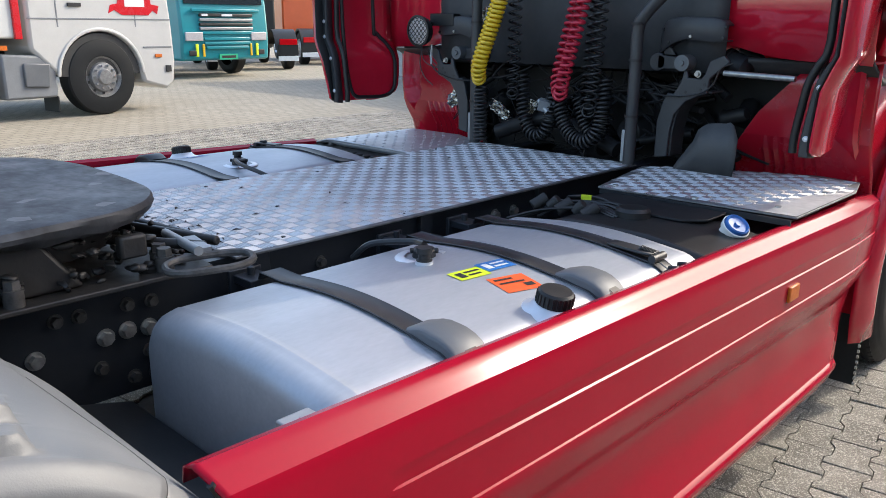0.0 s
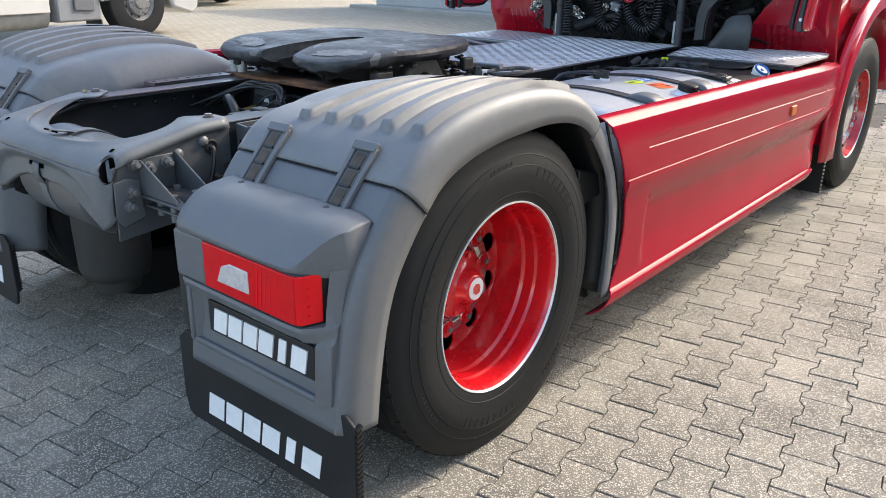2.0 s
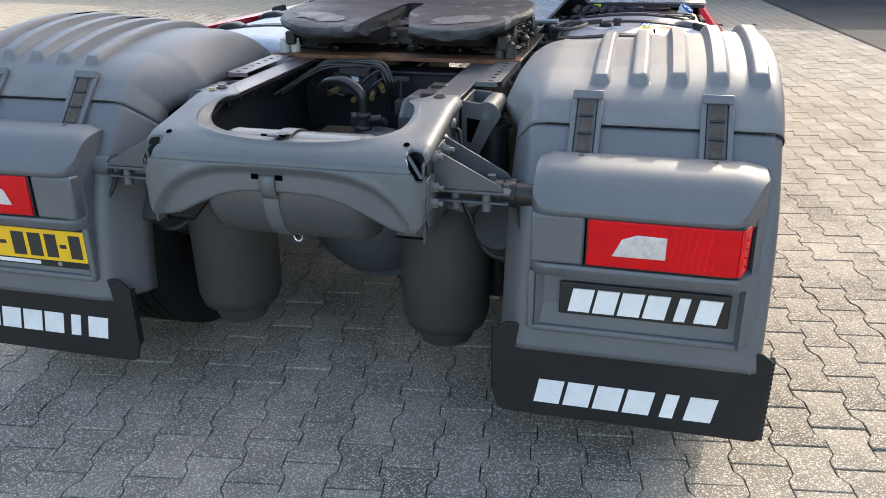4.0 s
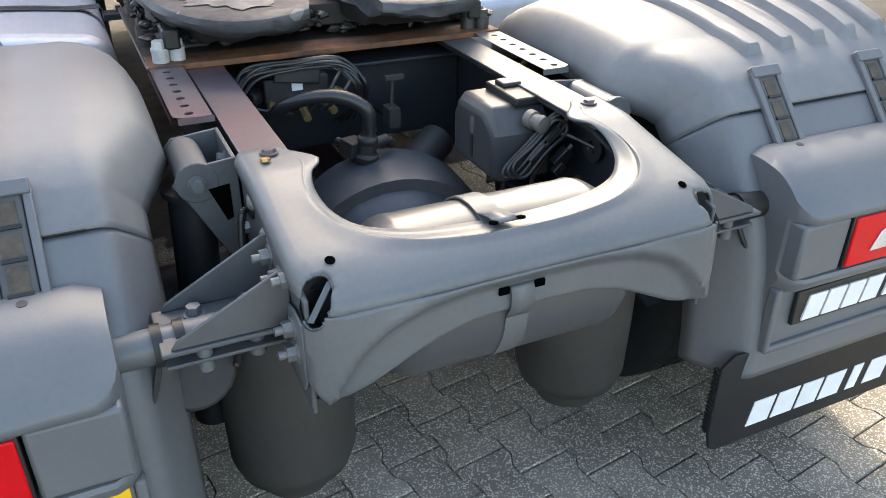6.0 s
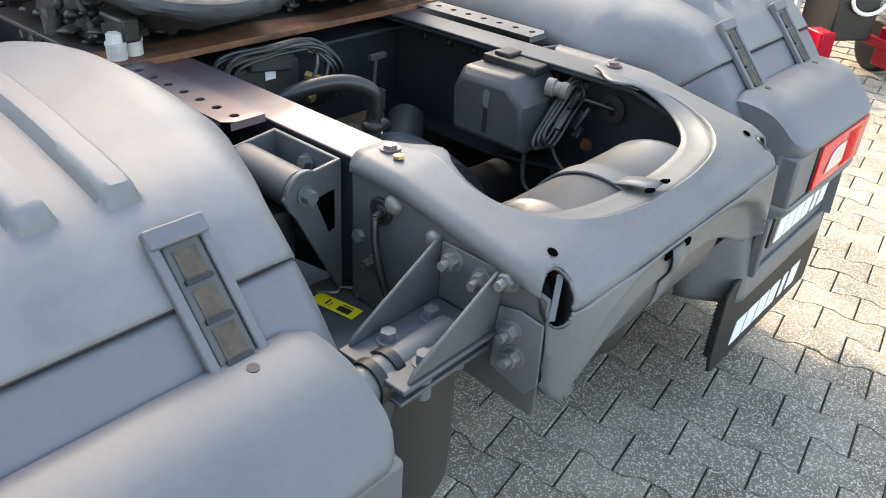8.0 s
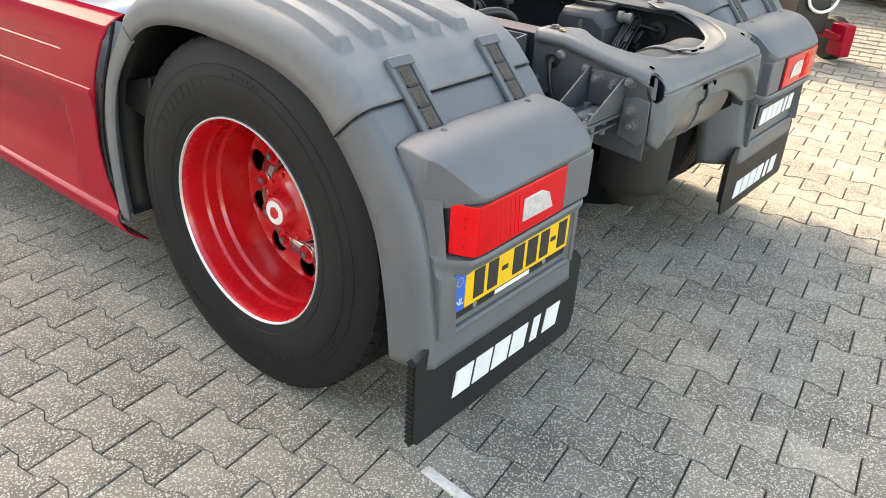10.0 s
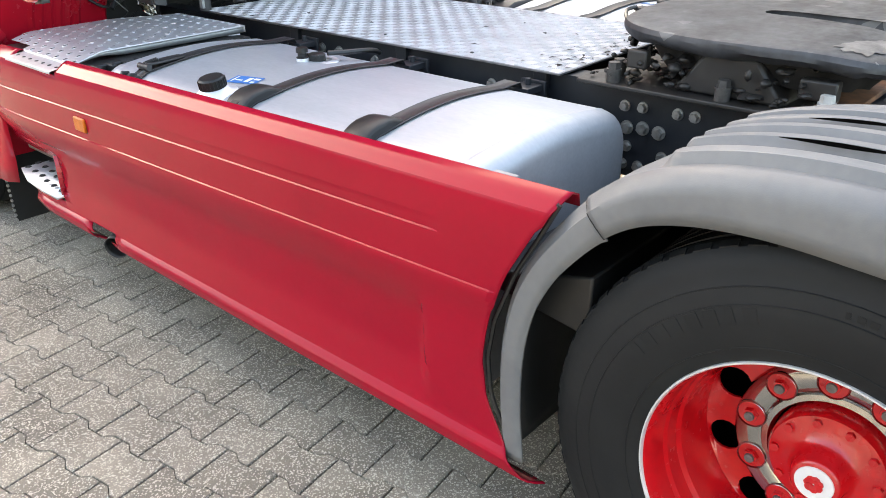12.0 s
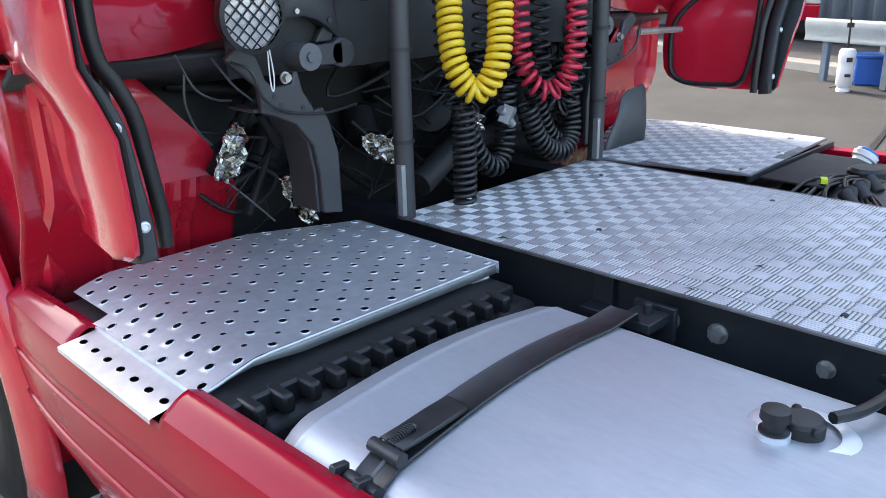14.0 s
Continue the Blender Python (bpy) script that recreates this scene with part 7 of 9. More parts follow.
for s in (1, -1):
    zs = [0.262, 0.27, 0.28, 0.29, 0.305, 0.315, 0.322, 0.326, 0.330, 0.335, 0.339, 0.344, 0.35, 0.37, 0.39, 0.41, 0.43, 0.46, 0.50, 0.54, 0.57, 0.60, 0.63, 0.66, 0.69, 0.70, 0.715, 0.734, 0.737, 0.7395, 0.748, 0.753, 0.757, 0.760, 0.79, 0.826, 0.829, 0.834, 0.8365, 0.842, 0.853, 0.864, 0.868, 0.872, 0.90, 0.93, 0.950, 0.958, 0.965, 0.972, 0.980, 0.986]
    ts = [0, 0.004, 0.0075, 0.010, 0.02, 0.03, 0.036, 0.0385, 0.041, 0.048, 0.055, 0.06, 0.066, 0.07, 0.075, 0.08, 0.088, 0.095, 0.1, 0.103, 0.107, 0.115, 0.13, 0.145, 0.155, 0.17] + sorted([0.17 + 0.83 * k / 34 for k in range(1, 35)] + [0.711, 0.752, 0.832, 0.8435])
    bm = bmesh.new()
    rows = []
    for t in ts:
        row = []
        for k, z in enumerate(zs):
            f = (z - 0.262) / (0.986 - 0.262)
            y0, y1 = skirt_rear(z), skirt_front(z)
            y = y0 + (y1 - y0) * t
            zz = 0.262 + (z - 0.262)
            zt = zz - 0.026 * max(0, y - 0.6) * min(max((z - 0.30) / 0.4, 0), 1)
            top = skirt_top(y)
            if z > 0.9:
                zt = top - (0.986 - z) * 1.0
            row.append(V(s * skirt_x(y, z), y, zt))
        row += [V(s * 1.225, row[-1].y, row[-1].z + 0.002), V(s * 1.205, row[-1].y, row[-1].z - 0.006), V(s * 1.20, row[-1].y, row[-1].z - 0.03)]
        rows.append(row)
    sheet(bm, rows)
    if s < 0:
        # cut-outs: exhaust notch, foot step and the gap for the perforated plate
        kill = []
        for f in bm.faces:
            c = f.calc_center_median()
            if 2.36 < c.y < 2.55 and c.z < 0.338 or 2.80 < c.y and 0.365 < c.z < 0.53 or 2.58 < c.y < 2.96 and c.z > 0.892:
                kill.append(f)
        bmesh.ops.delete(bm, geom=kill, context="FACES")
    skirt = part("side_skirt", bm, RED, truck, "glossy red side panel with two sharp ridges", angle=22, thick=0.004)
    # black edging at the rear
    bm = bmesh.new()
    pts = [V(s * 1.255, skirt_rear(z) - 0.006, z) for z in [0.34 + 0.62 * k / 20 for k in range(21)]]
    sweep(bm, pts, 0.0055, 6)
    part("edge_trim", bm, BLACK, skirt, "black rubber edging")
    # amber marker
    bm = bmesh.new()
    box(bm, (s * 1.279, 2.43, 0.745), (0.012, 0.085, 0.058))
    mk = part("side_marker", bm, BLACK, skirt, "amber side marker lamp", bevel=0.003)
    bm = bmesh.new()
    box(bm, (s * 1.288, 2.43, 0.745), (0.012, 0.075, 0.048))
    part("marker_lens", bm, AMBER, mk, "amber lens", bevel=0.004)
    if s < 0:
        bm = bmesh.new()
        sheet(bm, [[V(-1.287, 2.795, 0.380), V(-1.05, 2.80, 0.38)], [V(-1.292, 2.92, 0.383), V(-1.04, 2.95, 0.383)], [V(-1.282, 3.08, 0.387), V(-1.03, 3.1, 0.387)], [V(-1.245, 3.22, 0.39), V(-1.02, 3.22, 0.39)]])
        fs = part("foot_step", bm, ALU, truck, "perforated aluminium foot step in the side panel", thick=0.012)
        for a in range(4):
            for b in range(6):
                bm = bmesh.new()
                lathe(bm, [(0.0005, 0.0), (0.0005, 0.008), (0.004, 0.010), (0.0, 0.014)], (-1.25 + 0.05 * a + 0.012 * (b > 2), 2.83 + 0.065 * b + 0.02 * (a % 2), 0.387 + 0.004 * b), (0, 0, 1), 10)
                part("step_hole", bm, GRIME, fs)
        bm = bmesh.new()
        sheet(bm, [[V(-1.265, 2.798, 0.37), V(-1.05, 2.80, 0.37)], [V(-1.262, 2.798, 0.54), V(-1.05, 2.80, 0.54)]])
        sheet(bm, [[V(-1.05, 2.79, 0.37), V(-1.02, 3.2, 0.37)], [V(-1.05, 2.79, 0.55), V(-1.02, 3.2, 0.55)]])
        part("step_recess", bm, RED_IN, truck, "dark red recess behind the step", thick=0.004)
        bm = bmesh.new()
        sweep(bm, smooth_path([(-0.85, 2.66, 0.325), (-1.02, 2.57, 0.305), (-1.15, 2.49, 0.285), (-1.262, 2.425, 0.265)], 8), 0.046, 24, caps=False)
        part("exhaust_pipe", bm, GRIME, truck, "sooty exhaust outlet under the side panel", thick=0.003)
# filler mass added on the underside so that no light shows through
for s in (1, -1):
    bm = bmesh.new()
    box(bm, (s * 0.80, 2.78, 0.62), (0.70, 0.60, 0.50))
    part("light_block", bm, GRIME, truck, "dark filler box added under the step to block light", bevel=0.02)

# ---- cab, seen from behind ----
YB = 3.14  # back wall
bm = bmesh.new()
# back wall with vertical pressings
rows = []
for k in range(41):
    x = -1.22 + 2.44 * k / 40
    w = 0.012 * (1 if (k % 6) in (2, 3) else 0)
    low = interp([(0.0, 1.50), (0.60, 1.47), (0.68, 1.448), (0.81, 1.416), (0.94, 1.396), (1.22, 1.385)], abs(x))
    rows.append([V(x, YB + w, low), V(x, YB + w, 1.6), V(x, YB + w, 3.4), V(x, YB + 0.15, 4.05)])
sheet(bm, rows)
cab = part("cab", bm, CAB_RED, truck, "red sleeper cab with pressed back wall", angle=30, thick=0.02)
bm = bmesh.new()
sheet(bm, [[V(x, YB, 1.40), V(x, YB + 0.15, 1.33), V(x, YB + 2.3, 1.30)] for x in (-1.22, -0.4, 0.4, 1.22)])
part("cab_floor", bm, GRIME, cab, "dark cab underside", thick=0.02)
bm = bmesh.new()
sheet(bm, [[V(x, YB + 0.15, 4.05), V(x, YB + 0.6, 4.1), V(x, YB + 2.2, 3.75), V(x, YB + 2.35, 2.9), V(x, YB + 2.45, 1.7), V(x, YB + 2.4, 0.5)] for x in (-1.22, 0, 1.22)])
part("cab_roof_and_front", bm, CAB_RED, cab, thick=0.02)
for s in (1, -1):
    # side wall with a waist line, cream stripe
    bm = bmesh.new()
    rows = []
    for y in [3.14 + 0.11 * k for k in range(22)]:
        rows.append([V(s * 1.245, y, 1.42), V(s * 1.262, y, 1.50), V(s * 1.255, y, 1.9), V(s * 1.235, y, 2.6), V(s * 1.20, y, 3.4), V(s * 1.12, y, 4.05)])
    sheet(bm, rows)
    part("cab_side", bm, CAB_RED, cab, "red cab side with cream stripe", thick=0.02)
    bm = bmesh.new()
    sheet(bm, [[V(s * 1.262, 3.06, 1.62), V(s * 1.262, 3.10, 1.9), V(s * 1.262, 3.2, 2.2)], [V(s * 1.264, 3.20, 1.505), V(s * 1.262, 3.3, 1.75), V(s * 1.262, 3.5, 2.1)], [V(s * 1.264, 3.9, 1.50), V(s * 1.264, 3.9, 1.53), V(s * 1.264, 3.9, 1.56)]])
    part("stripe", bm, CREAM, cab, "cream stripe", thick=0.002)
    # wheel arch: lower side panel with a flared lip
    bm = bmesh.new()
    rows = []
    for k in range(25):
        a = math.radians(196 - 190 * k / 24)
        y, z = YF + 0.665 * math.cos(a), ZC + 0.02 + 0.66 * math.sin(a)
        oy, oz = YF + 0.80 * math.cos(a), ZC + 0.02 + 0.79 * math.sin(a)
        rows.append([V(s * 1.05, y, z), V(s * 1.27, y, z), V(s * 1.29, y + (oy - y) * 0.08, z + (oz - z) * 0.08), V(s * 1.295, y + (oy - y) * 0.35, z + (oz - z) * 0.35), V(s * 1.272, y + (oy - y) * 0.8, z + (oz - z) * 0.8), V(s * 1.235, oy, oz)])
    sheet(bm, rows)
    part("wheel_arch", bm, CAB_RED, cab, "red flared front wheel arch", angle=40, thick=0.006)
    # panel between arch and side skirt, rising to the cab side
    bm = bmesh.new()
    rows = []
    for z in (0.84, 0.92, 1.0, 1.06, 1.11, 1.16, 1.25, 1.35, 1.39, 1.40):
        y0 = interp([(0.84, 3.35), (0.92, 3.30), (1.0, 3.30), (1.06, 3.24), (1.11, 3.195), (1.16, 3.18), (1.40, 3.175)], z)
        o = 0.075 if z > 1.395 else 0.0
        rows.append([V(s * 1.05, y0 + 0.06, z), V(s * 1.155, y0 + 0.012, z), V(s * 1.172, y0, z), V(s * (1.180 + o), y0 + 0.012, z), V(s * (1.180 + o), y0 + 0.35, z), V(s * (1.180 + o), 4.1, z)])
    sheet(bm, rows)
    part("lower_side_panel", bm, CAB_RED, cab, "red lower side panel", angle=30, thick=0.006)
    bm = bmesh.new()
    prism(bm, [(3.215, 1.16), (3.40, 1.145), (3.42, 1.16), (3.42, 1.235), (3.40, 1.25), (3.225, 1.257), (3.205, 1.24), (3.205, 1.175)], "x", s * 1.178, s * 1.185)
    part("pressed_panel", bm, CAB_RED, cab, "raised pressing in the side panel", bevel=0.004)
    # inner rear face of the arch with vertical ribs
    bm = bmesh.new()
    rows = []
    for k in range(41):
        x = 0.70 + 0.53 * k / 40
        rib = 0.010 if (k % 3 == 1 and 0.83 < x < 1.06) else 0
        top = interp([(0.70, 1.02), (0.72, 1.05), (0.78, 1.149), (0.81, 1.196), (0.95, 1.346), (1.05, 1.39), (1.3, 1.40)], x)
        row = []
        for z in (0.80, 0.90, 0.98, 1.05, 1.10, 1.2, 1.3, 1.4):
            h = min(z, top)
            y = interp([(0.80, 3.36), (0.98, 3.30), (1.08, 3.235), (1.2, 3.22), (1.4, 3.22)], h)
            row.append(V(s * x, y - (rib if z < 1.08 else 0), h + z * 1e-5))
        rows.append(row)
    sheet(bm, rows)
    part("inner_arch", bm, RED_IN, cab, "ribbed red inner wheel arch", angle=16, thick=0.006)
    # side deflector: red panel, wide black rear flap, black strip with screws and tube
    def edge_x(z):
        return interp([(1.08, 1.187), (1.16, 1.187), (1.32, 1.205), (1.43, 1.250), (1.6, 1.252), (3.4, 1.235)], z) + 0.0145

    bm = bmesh.new()
    rows = []
    for z in (1.112, 1.117, 1.13, 1.15, 1.18, 1.25, 1.32, 1.38, 1.43, 1.6, 1.8, 2.4, 3.4):
        x = edge_x(z)
        yr = interp([(1.112, 2.70), (1.117, 2.67), (1.13, 2.65), (1.36, 2.612), (3.4, 2.612)], z)
        yf = interp([(1.112, 2.92), (1.117, 2.98), (1.13, 3.03), (1.15, 3.065), (1.18, 3.085), (1.25, 3.095), (3.4, 3.12)], z)
        xf = interp([(1.10, 1.160), (1.35, 1.165), (1.45, 1.235), (3.4, 1.225)], z)
        rows.append([V(s * (x + 0.014), yr, z), V(s * (x + 0.022), 2.72, z), V(s * (x + 0.020 + (xf - x) * 0.2), 2.80, z), V(s * (x + 0.014 + (xf - x) * 0.55), 2.92, z), V(s * (x + (xf - x) * 0.85), yf - 0.06, z), V(s * xf, yf, z)])
    sheet(bm, rows)
    dfl = part("side_deflector", bm, CAB_RED, cab, "red side deflector panel with a black edge", angle=40, thick=0.010)
    bm = bmesh.new()
    rows = []
    for z in (1.118, 1.13, 1.2, 1.32, 1.38, 1.43, 1.62, 2.4, 3.4):
        x = edge_x(z)
        yr = interp([(1.118, 2.67), (1.13, 2.652), (1.36, 2.614), (3.4, 2.614)], z)
        rows.append([V(s * (x - 0.002), yr, z), V(s * (x + 0.002), 2.66, z), V(s * (x + 0.004), 2.725, z)])
    sheet(bm, rows)
    part("rear_flap", bm, FLAP, dfl, "dull black lining of the panel edge", thick=0.004)
    bm = bmesh.new()
    path = smooth_path([(s * edge_x(z) - s * (0.016 if z < 1.4 else 0.01), 2.672, z) for z in (1.105, 1.16, 1.25, 1.33, 1.385, 1.44, 1.60, 2.2)], 8)
    rows = []
    for i, p in enumerate(path):
        rows.append([p + V(s * 0.020, 0.034, 0), p + V(s * 0.017, 0.0, 0.004), p + V(s * 0.012, -0.007, 0.004), p + V(s * -0.012, -0.010, 0.006), p + V(s * -0.017, -0.004, 0.004), p + V(s * -0.018, 0.03, 0)])
    sheet(bm, rows)
    part("edge_strip", bm, ARM, dfl, "black bracket strip with screws", thick=0.008)
    bm = bmesh.new()
    sweep(bm, [p + V(s * -0.05, 0.035, 0.01) for p in path], 0.013, 10)
    part("edge_tube", bm, BLACK, dfl, "black tube along the edge")
    for z in (1.17, 1.332, 1.44, 1.515):
        bm = bmesh.new()
        lathe(bm, [(0, 0.010), (0.003, 0.0095), (0.005, 0.006), (0.003, 0.005), (0.003, 0.0)], (s * edge_x(z) - s * (0.016 if z < 1.4 else 0.01), 2.663, z), (s * 0.05, -1, 0.05), 14)
        part("strip_screw", bm, ALU, dfl, "bright screw head")
    # inner tube frame of the deflector
    bm = bmesh.new()
    sweep(bm, smooth_path([(s * 1.20, 2.735, 2.2), (s * 1.20, 2.735, 1.62), (s * 1.185, 2.74, 1.345), (s * 1.165, 2.75, 1.20), (s * 1.160, 2.78, 1.14), (s * 1.160, 2.85, 1.13), (s * 1.150, 2.98, 1.13), (s * 1.145, 3.04, 1.16), (s * 1.145, 3.055, 1.22), (s * 1.15, 3.055, 1.33), (s * 1.17, 3.02, 1.40), (s * 1.195, 2.97, 1.455), (s * 1.20, 2.95, 1.52), (s * 1.20, 2.94, 2.2)], 8), 0.010, 10)
    part("deflector_frame", bm, BLACK, dfl, "black tube frame inside the deflector")
    dfl.location = (-0.0145, 0.035, 0.0)
    # cab suspension: drum-shaped cover, fork with roller, arched arm
    bm = bmesh.new()
    rows = []
    for k in range(21):
        x = 0.447 + 0.286 * k / 20
        zt = interp([(0.447, 1.475), (0.455, 1.50), (0.475, 1.530), (0.50, 1.541), (0.54, 1.547), (0.682, 1.544), (0.712, 1.538), (0.731, 1.522), (0.74, 1.50)], x)
        zb = interp([(0.447, 1.405), (0.47, 1.418), (0.491, 1.432), (0.53, 1.452), (0.572, 1.464), (0.63, 1.460), (0.688, 1.454), (0.74, 1.458)], x)
        y = 3.03 - 0.075 * math.sqrt(max(0.0, 1 - ((x - 0.60) / 0.16) ** 2))
        rows.append([V(s * x, y + 0.05, zt + 0.002), V(s * x, y + 0.006, zt), V(s * x, y, zt - 0.008), V(s * x, y, zb + 0.008), V(s * x, y + 0.006, zb), V(s * x, y + 0.05, zb)])
    sheet(bm, rows)
    sus = part("cab_suspension", bm, ARM, truck, "dark grey cab suspension cover with a roller and arched arm", angle=50, thick=0.006)
    for x, z in ((0.465, 1.50), (0.725, 1.51), (0.72, 1.47), (0.50, 1.45), (0.60, 1.475)):
        bm = bmesh.new()
        yy = 3.03 - 0.075 * math.sqrt(max(0.0, 1 - ((x - 0.60) / 0.16) ** 2))
        lathe(bm, [(0, 0.007), (0.004, 0.006), (0.004, 0.0)], (s * x, yy - 0.003, z), (0, -1, 0), 10)
        part("cover_screw", bm, ZINC if x == 0.60 else GRIME, sus)
    bm = bmesh.new()
    rod(bm, (s * 0.576, 2.945, 1.374), (s * 0.576, 3.02, 1.374), 0.031, seg=24)
    rod(bm, (s * 0.576, 2.938, 1.374), (s * 0.576, 2.945, 1.374), 0.012, seg=6)
    part("roller", bm, STEEL, sus, "grey rubber roller")
    bm = bmesh.new()
    rod(bm, (s * 0.45, 2.985, 1.372), (s * 0.45, 3.03, 1.372), 0.036, seg=20)
    prism(bm, [(s * 0.45, 1.345), (s * 0.58, 1.348), (s * 0.58, 1.392), (s * 0.45, 1.40)], "y", 2.985, 3.02)
    prism(bm, [(s * 0.47, 1.40), (s * 0.455, 1.45), (s * 0.49, 1.44), (s * 0.52, 1.40)], "y", 3.0, 3.02)
    part("fork", bm, ARM, sus, bevel=0.004)
    bm = bmesh.new()
    prism(bm, [(s * a, b) for a, b in ((0.546, 1.251), (0.575, 1.300), (0.585, 1.345), (0.598, 1.345), (0.603, 1.318), (0.655, 1.316), (0.672, 1.335), (0.688, 1.385), (0.742, 1.408), (0.767, 1.384), (0.724, 1.347), (0.693, 1.32), (0.688, 1.262), (0.655, 1.252), (0.60, 1.225), (0.556, 1.17), (0.543, 1.10), (0.541, 1.0), (0.484, 0.99), (0.484, 1.141), (0.505, 1.22), (0.522, 1.256))], "y", 2.955, 2.972)
    arm = part("arched_arm", bm, ARM, sus, "dark grey arched steel arm", bevel=0.004)
    bm = bmesh.new()
    prism(bm, [(s * a, b) for a, b in ((0.70, 1.262), (0.655, 1.258), (0.60, 1.232), (0.562, 1.175), (0.549, 1.10), (0.547, 1.0), (0.536, 1.0), (0.538, 1.10), (0.551, 1.18), (0.592, 1.242), (0.65, 1.268), (0.70, 1.272))], "y", 2.972, 3.08)
    web = part("arm_web", bm, ARM, sus, bevel=0.004)
    for x, z in ((0.66, 1.275), (0.675, 1.295), (0.60, 1.262), (0.575, 1.245)):
        bm = bmesh.new()
        rod(bm, (s * x, 2.9535, z), (s * x, 2.956, z), 0.006, seg=10)
        part("arm_hole", bm, INK, sus)
    bolt("bolt", (s * 0.647, 2.95, 1.335), (0, -1, 0), sus, 0.010, 0.012)
    bm = bmesh.new()
    sweep(bm, smooth_path([(s * 0.78, 2.95, 1.38), (s * 0.745, 2.93, 1.36), (s * 0.72, 2.93, 1.30), (s * 0.66, 2.94, 1.262), (s * 0.55, 2.94, 1.245), (s * 0.44, 2.96, 1.25)], 6), 0.0035, 7)
    part("cable", bm, HOSE, sus)
    sus.location = (-0.054 if s < 0 else -0.011, 0.06, 0.0)
    if s < 0:
        arm.location.x = web.location.x = -0.022
# dull ragged splash sheet below the arm
bm = bmesh.new()
rows = []
for k in range(15):
    x = 0.574 + 0.25 * k / 14
    top = interp([(0.574, 0.968), (0.612, 1.03), (0.655, 1.085), (0.662, 1.122), (0.698, 1.150), (0.74, 1.155), (0.787, 1.160), (0.812, 1.148), (0.824, 1.10)], x) + 0.006 * noise.noise(V(k * 1.7, 1, 2))
    w = 0.010 * noise.noise(V(k * 0.5, 3, 1))
    rows.append([V(x - 0.03 * (x - 0.574), 3.0 + w, 0.94), V(x, 3.0 - w, 0.94 + (top - 0.94) * 0.5), V(x, 3.005 + w, top)])
sheet(bm, rows)
part("splash_sheet", bm, STRAP, truck, "dull dark grey ragged splash sheet", angle=20, thick=0.004)
# bare tube across on the right
bm = bmesh.new()
rod(bm, (0.745, 3.0, 1.344), (1.012, 2.99, 1.337), 0.011, seg=14)
part("cross_tube", bm, ZINC, truck, "bare metal cross tube")
# white paper label
bm = bmesh.new()
box(bm, (-1.152, 3.128, 1.482), (0.052, 0.003, 0.20))
part("paper_label", bm, BOTTLE, cab, "white paper label on the back wall")
# dark sound shield hanging before the cab wall
bm = bmesh.new()
rows = []
for k in range(25):
    x = -0.80 + 1.50 * k / 24
    q = 0.012 * math.sin(k * 1.9)
    rows.append([V(x, 3.085 + q, 1.335), V(x, 3.08 + q, 1.6), V(x, 3.085 + q, 2.0), V(x, 3.10, 2.6)])
sheet(bm, rows)
part("sound_shield", bm, DULL, truck, "dull black sound shield on the cab back", thick=0.006)
# engine bay: rough masses, the cavity's shade put into their near-black colour
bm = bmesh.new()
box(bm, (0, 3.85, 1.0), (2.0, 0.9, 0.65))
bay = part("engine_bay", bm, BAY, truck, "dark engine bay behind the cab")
random.seed(21)
for k in range(84):
    x = random.uniform(-0.85, 0.85)
    z = random.uniform(0.97, 1.42)
    y = random.uniform(3.12, 3.18) if z > 1.3 else random.uniform(3.16, 3.34)
    if abs(x) > 0.74 and z < 1.32:
        x *= 0.8
    bm = bmesh.new()
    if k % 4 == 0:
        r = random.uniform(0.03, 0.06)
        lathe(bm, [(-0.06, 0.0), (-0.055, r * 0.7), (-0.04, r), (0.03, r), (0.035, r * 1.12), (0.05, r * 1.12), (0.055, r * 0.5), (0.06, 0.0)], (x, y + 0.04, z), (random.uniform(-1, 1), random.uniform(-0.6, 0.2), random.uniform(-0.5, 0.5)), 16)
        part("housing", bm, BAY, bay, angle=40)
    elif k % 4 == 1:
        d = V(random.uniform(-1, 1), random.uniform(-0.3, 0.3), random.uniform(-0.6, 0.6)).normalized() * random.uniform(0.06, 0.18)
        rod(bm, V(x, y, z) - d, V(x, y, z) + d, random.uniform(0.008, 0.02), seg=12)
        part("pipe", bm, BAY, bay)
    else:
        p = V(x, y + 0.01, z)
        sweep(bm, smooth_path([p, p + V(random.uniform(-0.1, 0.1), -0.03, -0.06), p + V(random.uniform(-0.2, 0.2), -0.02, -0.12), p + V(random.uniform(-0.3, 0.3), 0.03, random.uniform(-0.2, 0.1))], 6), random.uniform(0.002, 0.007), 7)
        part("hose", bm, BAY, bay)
for pts in ([(-0.93, 3.06, 1.40), (-0.90, 3.05, 1.33), (-0.85, 3.06, 1.30), (-0.80, 3.08, 1.29)], [(-0.92, 3.05, 1.36), (-0.925, 3.05, 1.30), (-0.90, 3.06, 1.24), (-0.86, 3.08, 1.20)], [(-0.86, 3.04, 1.39), (-0.82, 3.03, 1.33), (-0.77, 3.04, 1.29)], [(-0.80, 3.20, 1.11), (-0.74, 3.16, 1.04), (-0.68, 3.14, 0.97)]):
    bm = bmesh.new()
    sweep(bm, smooth_path([V(*p) for p in pts], 7), 0.0028, 6)
    part("wire", bm, ARM, bay, "dusty thin wire")
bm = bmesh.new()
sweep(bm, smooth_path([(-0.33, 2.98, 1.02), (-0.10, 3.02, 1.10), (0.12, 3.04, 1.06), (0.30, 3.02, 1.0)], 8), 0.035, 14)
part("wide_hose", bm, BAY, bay)
